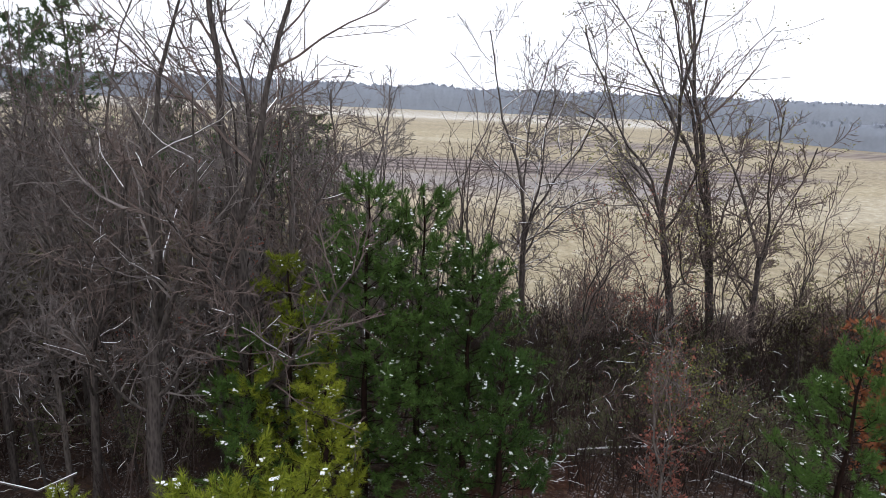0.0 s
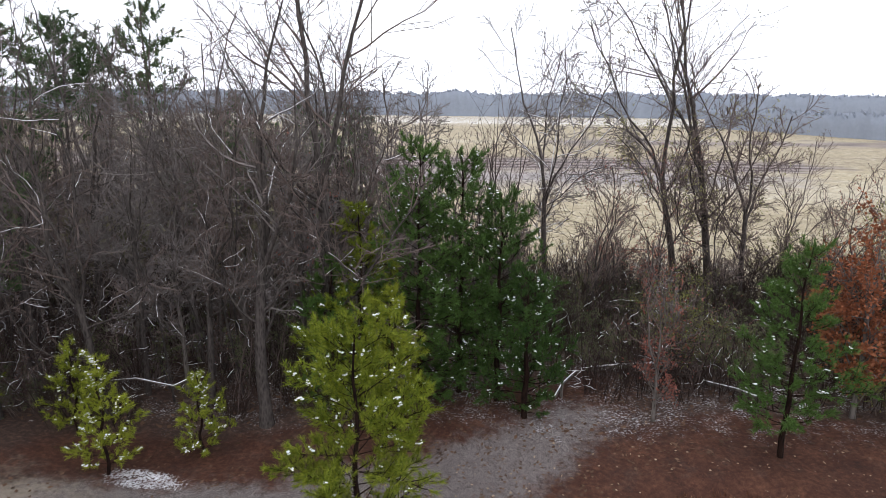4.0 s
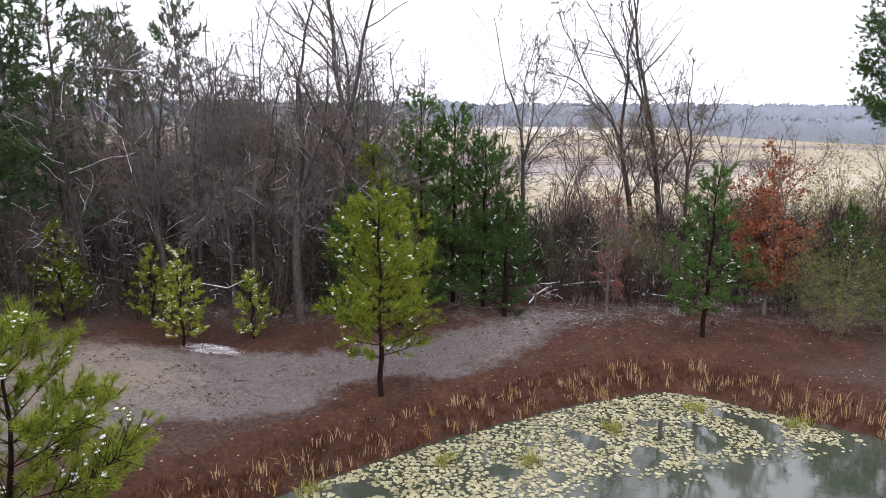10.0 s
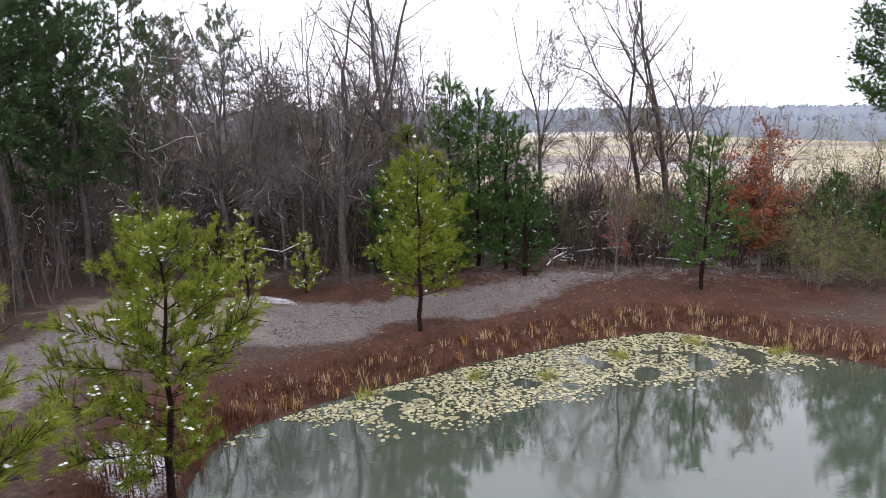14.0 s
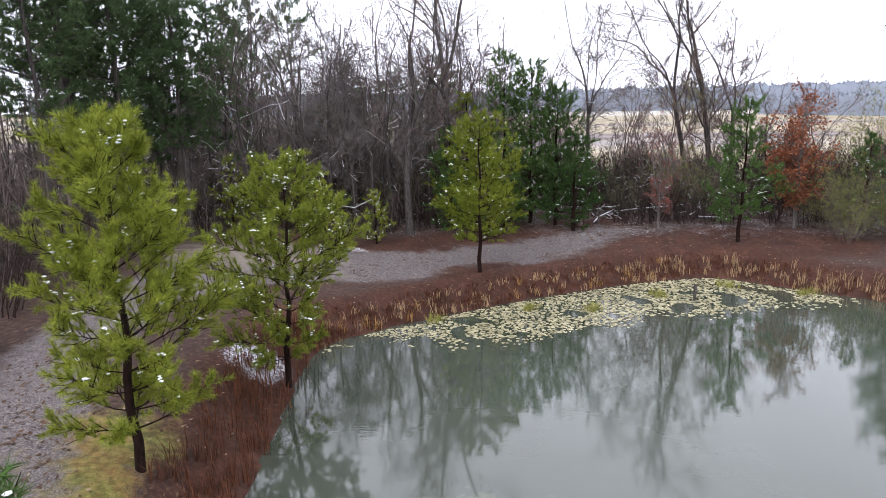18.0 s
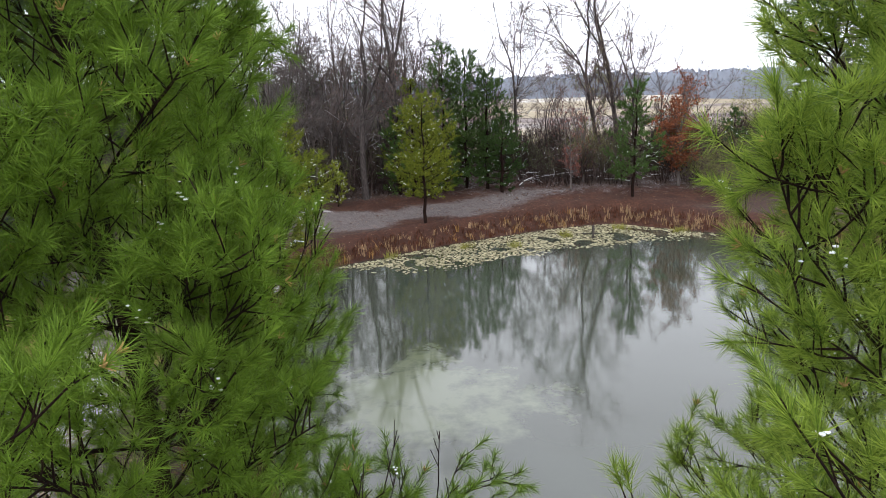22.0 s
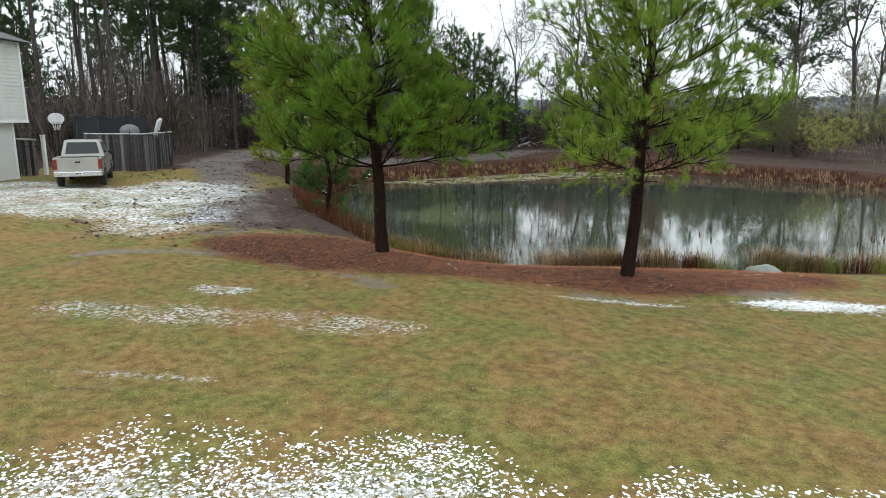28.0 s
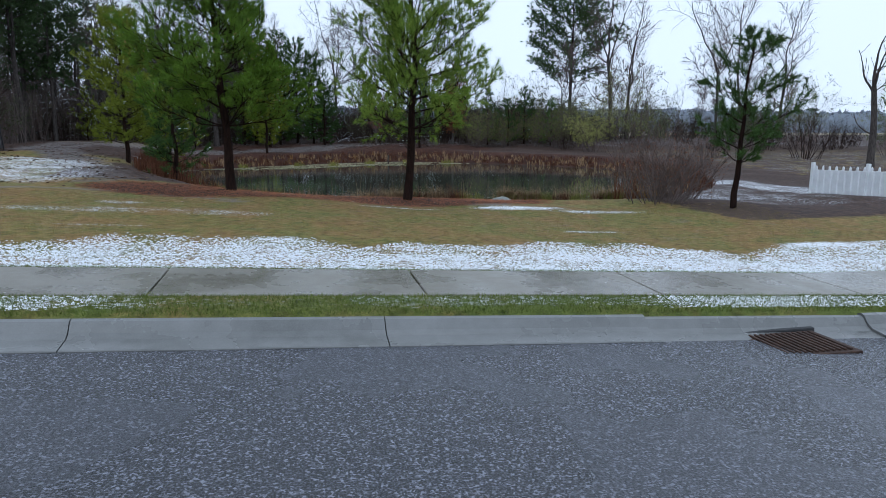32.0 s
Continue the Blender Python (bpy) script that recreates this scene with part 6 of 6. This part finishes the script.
def house_block(east, north, z0, z1):
    bm = bmesh.new()
    bmesh.ops.create_cube(bm, size=1)
    for v in bm.verts:
        v.co = Vector((east if v.co.x > 0 else -W_, north if v.co.y > 0 else -D_, z1 if v.co.z > 0 else z0))
    wall = part("wall", bm, SIDING, house)
    for k in range(int((z1 - max(z0, 0)) / 0.145)):
        z = max(z0, 0) + k * 0.145
        lap = Buf()
        lap.v = [Vector(q) for q in ((east + 0.002, -D_, z), (east + 0.018, -D_, z), (east + 0.004, -D_, z + 0.14), (east + 0.002, north, z), (east + 0.018, north, z), (east + 0.004, north, z + 0.14))]
        lap.f = [(0, 1, 2), (5, 4, 3), (1, 4, 5, 2), (0, 3, 4, 1)]
        part("siding_board", lap, SIDING, wall)
        lap = Buf()
        lap.v = [Vector(q) for q in ((-W_, north + 0.002, z), (-W_, north + 0.018, z), (-W_, north + 0.004, z + 0.14), (east, north + 0.002, z), (east, north + 0.018, z), (east, north + 0.004, z + 0.14))]
        lap.f = [(2, 1, 0), (3, 4, 5), (2, 5, 4, 1), (1, 4, 3, 0)]
        part("siding_board", lap, SIDING, wall)
    part("corner_trim", bevelled((east - 0.1, north - 0.1, max(z0, -0.1)), (east + 0.035, north + 0.035, z1), 0.006, 1), WHITE_PAINT, house, "white corner trim")


house_block(0.0, 0.0, -0.2, E_)
house_block(OUT[0], OUT[1], E_ + 0.004, TOP)
part("soffit", bevelled((-W_, -D_, E_ - 0.1), (OUT[0] + 0.05, OUT[1] + 0.05, E_), 0.01, 1), WHITE_PAINT, house, "white soffit board")
roof = Buf()
ex, ny = OUT[0] + 0.4, OUT[1] + 0.4
roof.v = [Vector(q) for q in ((-W_ - 0.4, -D_ - 0.4, TOP), (ex, -D_ - 0.4, TOP), (ex, ny, TOP), (-W_ - 0.4, ny, TOP), (-W_ / 2 - 0.5, -D_ / 2 - 1.2, TOP + 2.3), (-W_ / 2 + 0.5, -D_ / 2 + 1.2, TOP + 2.3))]
roof.f = [(3, 2, 1, 0), (0, 1, 4), (1, 2, 5, 4), (2, 3, 5), (3, 0, 4, 5)]
part("roof", roof, SHINGLE, house, "grey shingle hipped roof")

# white fence on the east side
wf = thing("picket_fence", pose(19.6, -23.4, height(19.6, -23.4)), "white vinyl privacy fence with pointed pickets", "fence")
wz = height(19.6, -23.4)
for k in range(40):
    px, py = 0.1 * k, -0.229 * k
    gz = height(19.6 + px, -23.4 + py) - wz
    part("panel_board", bevelled((px - 0.05, py - 0.125, gz - 0.05), (px + 0.05, py + 0.125, gz + 0.92), 0.005, 1), WHITE_PAINT, wf)
    pk = Buf()
    pk.tube([(px, py, gz + 0.91), (px, py, gz + 1.02), (px, py, gz + 1.09)], [0.045, 0.045, 0.004], 4)
    part("picket", pk, WHITE_PAINT, wf)
for k in range(6):
    px, py = 0.1 * k * 8 - 0.05, -0.229 * k * 8 + 0.12
    gz = height(19.6 + px, -23.4 + py) - wz
    part("post", bevelled((px - 0.06, py - 0.06, gz - 0.1), (px + 0.06, py + 0.06, gz + 1.2), 0.01), WHITE_PAINT, wf)

# storm drain in the gutter
gx, gy = 5.5, KERB_Y - 0.72
gz = street(gx) - 0.235
dr = thing("storm_drain", pose(gx, gy, gz, 0, 0, 0), "rusty iron storm drain grate set in the gutter", "drain")
part("frame", bevelled((-0.55, -0.42, -0.03), (0.55, 0.42, 0.022), 0.008, 1), IRON, dr)
for k in range(12):
    part("grate_bar", bevelled((-0.46 + k * 0.08, -0.36, 0.02), (-0.425 + k * 0.08, 0.36, 0.045), 0.005, 1), IRON, dr)
# solid black bar in place of the opening, its colour standing for the shade inside
part("inlet_shade", bevelled((-0.62, 0.44, -0.1), (0.62, 0.52, 0.05), 0.02), BLACK, dr, "black bar standing in for the shaded inlet mouth under the kerb")

# boulder, stones, log, stump
def boulder(x, y, r, seed, label, mat=STONE, flat=0.7, name="boulder", group="bank stones"):
    bm = bmesh.new()
    bmesh.ops.create_icosphere(bm, subdivisions=3, radius=r)
    for v in bm.verts:
        k = 1 + 0.22 * noise.noise(v.co / r * 1.1 + Vector((seed, 0, 0))) + 0.06 * noise.noise(v.co / r * 3.3)
        v.co = Vector((v.co.x * k * 1.15, v.co.y * k, v.co.z * k * flat))
    for f in bm.faces:
        f.smooth = True
    me = bpy.data.meshes.new(name)
    bm.to_mesh(me)
    bm.free()
    me.materials.append(mat)
    ob = new(name, me)
    ob.location = (x, y, height(x, y) + r * flat * 0.15 - 0.06)
    return tagged(ob, label, "boulder", group)


boulder(6.6, -23.15, 0.36, 3, "pale grey-green rounded boulder on the bank", STONE, 0.6)
for k, (x, y, r) in enumerate([(5.35, -23.85, 0.13), (5.6, -24.0, 0.15), (5.85, -23.8, 0.14), (6.0, -24.15, 0.17), (5.7, -24.35, 0.16), (5.95, -24.55, 0.13), (6.3, -24.2, 0.12), (5.45, -24.2, 0.1), (6.25, -24.6, 0.16), (4.9, -23.6, 0.09), (4.3, -23.5, 0.07)]):
    boulder(x, y, r, 5 + k, "flat pale grey stone on the bank", STONE, 0.35)


def fallen_log(pts, r, label):
    x, y = pts[0][:2]
    ob = thing("fallen_log", pose(x, y, height(x, y)), label, "log", "deadwood")
    b, sn = Buf(), Buf()
    loc = [Vector((px - x, py - y, height(px, py) - height(x, y) + pz)) for px, py, pz in pts]
    b.tube(loc, [r * (1 - 0.12 * k) for k in range(len(loc))], 8)
    sn.tube([p + Vector((0, 0, r * 0.75)) for p in loc], [r * 0.45] * len(loc), 5)
    part("trunk", b, PALE_BARK, ob, smooth=True)
    part("snow", sn, SNOW, ob, "line of snow on top")
    return ob


fallen_log([(5.0, 20.9, 0.15), (6.2, 20.8, 0.3), (7.4, 20.8, 0.42), (8.8, 20.6, 0.7)], 0.11, "snow-lined fallen log at the trail's end")
fallen_log([(3.2, 18.6, 0.1), (3.6, 19.4, 0.25), (4.3, 20.4, 0.3)], 0.07, "thin snow-lined fallen branch")
fallen_log([(9.6, 20.3, 0.1), (10.6, 19.4, 0.2), (11.2, 18.9, 0.15)], 0.08, "grey fallen branch in the brush")
fallen_log([(-13.5, 16.4, 1.0), (-12.2, 15.9, 1.6), (-10.8, 15.8, 1.7), (-9.8, 16.0, 2.2)], 0.038, "broken pale limb hung with snow")
st = thing("dead_stump", pose(3.5, 18.85, height(3.5, 18.85)), "pale dead stump by the trail's end", "stump", "deadwood")
sb = Buf()
sb.tube([(0, 0, -0.1), (0.02, 0, 0.5), (-0.03, 0.02, 1.15)], [0.07, 0.05, 0.02], 7)
part("trunk", sb, PALE_BARK, st)
for x, y, h in [(6.6, 7.9, 0.75), (24.0, -9.0, 1.5)]:
    z = height(x, y)
    pb = thing("wooden_post", pose(x, y, z), "dark weathered wooden post by the water", "post", "bank posts")
    part("shaft", bevelled((-0.06, -0.06, -0.1), (0.06, 0.06, h + max(0.0, LEVEL - z)), 0.012), DARK_BARK, pb)


# ---- litter and lawn ----
def strewn(name, count, box, keep, mat, size, label, category, seed, lift=0.012):
    r = random.Random(seed)
    xs = np.array([r.uniform(box[0], box[1]) for _ in range(count)])
    ys = np.array([r.uniform(box[2], box[3]) for _ in range(count)])
    ok = keep(xs, ys)
    zs = land(xs, ys)
    b = Buf()
    for x, y, z, k in zip(xs, ys, zs, ok):
        if not k:
            continue
        a = r.uniform(0, 6.28)
        d = Vector((math.cos(a), math.sin(a), r.uniform(-0.1, 0.35))).normalized()
        s = d.cross(Vector((r.uniform(-0.4, 0.4), r.uniform(-0.4, 0.4), 1))).normalized()
        b.leaf(Vector((x, y, z + lift)), d, s, size * r.uniform(0.6, 1.5), size * r.uniform(0.2, 0.5))
    return tagged(new(name, b.mesh(name, mat)), label, category, kind="stuff")


def near_trail(xs, ys):
    td, tw = line_distance(xs, ys, TRAIL)
    return (td < 4.2) & (pond_distance(xs, ys) > 0.8)


def ragged(x, y, scale, seed):
    return np.array([noise.noise((a * scale, c * scale, seed)) for a, c in zip(x, y)])


DEAD_LEAF = foliage("dead_leaves", (0.03, 0.018, 0.012), (0.14, 0.085, 0.055), 0.9, 0)
PALE_LEAF = foliage("pale_dead_leaves", (0.16, 0.11, 0.07), (0.42, 0.32, 0.23), 0.9, 0)
strewn("fallen_leaves", 17000, (-19, 8, -25, 20), lambda x, y: near_trail(x, y) & (ragged(x, y, 0.55, 3) + 0.5 * ragged(x, y, 1.9, 8) > -0.02), DEAD_LEAF, 0.13, "dark fallen leaves strewn along the trail", "leaves", 71)
strewn("fallen_leaves", 2600, (-14, 16, -30, 20), lambda x, y: (pond_distance(x, y) > 0.3) & (pond_distance(x, y) < 6), PALE_LEAF, 0.10, "pale fallen leaves on the pine straw", "leaves", 72)
strewn("fallen_leaves", 5200, (-30, 30, 15, 34), lambda x, y: pond_distance(x, y) > 2.5, DEAD_LEAF, 0.2, "dead leaves on the forest floor", "leaves", 73)


def lawn_blades(count, box, tall, mat, label, seed, keep=None):
    r = random.Random(seed)
    xs = np.array([r.uniform(box[0], box[1]) for _ in range(count)])
    ys = np.array([r.uniform(box[2], box[3]) for _ in range(count)])
    zs = land(xs, ys)
    ok = np.ones(count, bool) if keep is None else keep(xs, ys)
    b = Buf()
    for x, y, z, k in zip(xs, ys, zs, ok):
        if k:
            a = r.uniform(0, 6.28)
            base = Vector((x, y, z - 0.005))
            b.blade(base, base + Vector((math.cos(a) * tall * 0.8, math.sin(a) * tall * 0.8, tall * r.uniform(0.5, 1.2))), 0.0038, Vector((-math.sin(a), math.cos(a), 0)))
    return tagged(new("grass", b.mesh("grass", mat)), label, "grass", kind="stuff")



def needle_litter(name, count, box, keep, mat, size, label, seed):
    """Thin straws lying flat, each its own way."""
    r = random.Random(seed)
    xs = np.array([r.uniform(box[0], box[1]) for _ in range(count)])
    ys = np.array([r.uniform(box[2], box[3]) for _ in range(count)])
    ok, zs = keep(xs, ys), land(xs, ys)
    b = Buf()
    for x, y, z, k in zip(xs, ys, zs, ok):
        if k:
            a = r.uniform(0, 6.28)
            d = Vector((math.cos(a), math.sin(a), r.uniform(-0.02, 0.2)))
            base = Vector((x, y, z + 0.008))
            b.blade(base, base + d * size * r.uniform(0.6, 1.4), 0.0038, Vector((-d.y, d.x, 0.2)))
    return tagged(new(name, b.mesh(name, mat)), label, "litter", kind="stuff")


STRAW = foliage("pine_straw", (0.03, 0.010, 0.007), (0.145, 0.06, 0.036), 0.9, 0, clump=1.6)
STRAW_PALE = foliage("pale_straw", (0.16, 0.10, 0.05), (0.45, 0.34, 0.2), 0.9, 0, clump=1.6)
# brighter and more orange than the straw along the shore
STRAW_ORANGE = foliage("orange_pine_straw", (0.13, 0.045, 0.02), (0.40, 0.165, 0.085), 0.9, 0, clump=1.2)
needle_litter("pine_straw", 60000, (-8, 10, -27.3, -21.5), lambda x, y: (np.hypot((x - 0.4) / 7.6, (y + 24.35 + 0.02 * x) / 2.35) < 1.0) & (pond_distance(x, y) > 0.1), STRAW_ORANGE, 0.18, "loose red-brown pine straw under the bank pines", 91)
needle_litter("pine_straw", 16000, (-12, 14, -4, 17), lambda x, y: (pond_distance(x, y) > 0.4) & (pond_distance(x, y) < 4.2), STRAW, 0.2, "loose red-brown pine straw along the shore", 92)
needle_litter("grass_litter", 20000, (-13, 14, -33, -26.5), lambda x, y: x > -99, STRAW_PALE, 0.08, "dry blades and straw on the lawn", 93)

GRASS_GREEN = foliage("edge_grass", (0.03, 0.052, 0.008), (0.15, 0.185, 0.03), 0.7, 0.2, clump=2.5)
lawn_blades(14000, (-14, 16, WALK_FAR, WALK_FAR + 0.16), 0.045, GRASS_GREEN, "dark green grass fringe along the pavement", 81)
lawn_blades(46000, (-12, 16, KERB_Y, WALK_NEAR), 0.05, GRASS_GREEN, "short green grass on the verge", 82)
lawn_blades(42000, (-13, 14, -35.8, -26.5), 0.045, GRASS, "short dry lawn grass", 83)


def snow_clumps(count, box, keep, label, seed):
    """Small uneven crusts of snow with grass showing between them."""
    r = random.Random(seed)
    xs = np.array([r.uniform(box[0], box[1]) for _ in range(count)])
    ys = np.array([r.uniform(box[2], box[3]) for _ in range(count)])
    ok, zs = keep(xs, ys), land(xs, ys)
    b = Buf()
    for x, y, z, k in zip(xs, ys, zs, ok):
        if r.random() > k:
            continue
        i, a0, q = len(b.v), r.uniform(0, 6.28), 0.009 + 0.02 * r.random() ** 1.5
        long = r.uniform(0.5, 1.0)
        turn = r.uniform(0, 3.14)
        b.v.append(Vector((x, y, z + 0.006 + q * r.uniform(0.2, 0.5))))
        for j in range(6):
            a = a0 + j * math.pi / 3
            px, py = q * math.cos(a) * r.uniform(0.4, 1.9), q * long * math.sin(a) * r.uniform(0.3, 1.4)
            b.v.append(Vector((x + px * math.cos(turn) - py * math.sin(turn), y + px * math.sin(turn) + py * math.cos(turn), z + r.uniform(0.0, 0.006))))
        b.f += [(i, i + 1 + j, i + 1 + (j + 1) % 6) for j in range(6)]
    return tagged(new("snow_clumps", b.mesh("snow_clumps", SNOW, True)), label, "snow", kind="stuff")


snow_clumps(64000, (-11, 14, WALK_FAR + 0.12, -32.9), lambda x, y: (0.72 + 0.5 * ragged(x, y, 1.7, 6)) * step(-33.1, -34.0, y + 0.35 * np.sin(x * 0.9) + 0.25 * np.sin(x * 2.3 + 1) + 0.7 * ragged(x, y, 0.9, 4)), "white crusts of snow lying on the lawn by the pavement", 95)
snow_clumps(9000, (-9, 13, KERB_Y + 0.2, WALK_NEAR - 0.05), lambda x, y: 0.85 * step(0.05, 0.4, ragged(x, y, 0.7, 9) + 0.2 * step(0, 4, x)), "white crusts of snow on the verge", 96)
snow_clumps(9000, (-17, -7.5, -22.5, -10), lambda x, y: 0.6 * step(0.0, 0.35, ragged(x, y, 0.45, 2) + 0.05) * step(1.15, 0.7, np.hypot((x + 12) / 4.5, (y + 16.5) / 6)), "patchy snow crusts on the yard", 97)
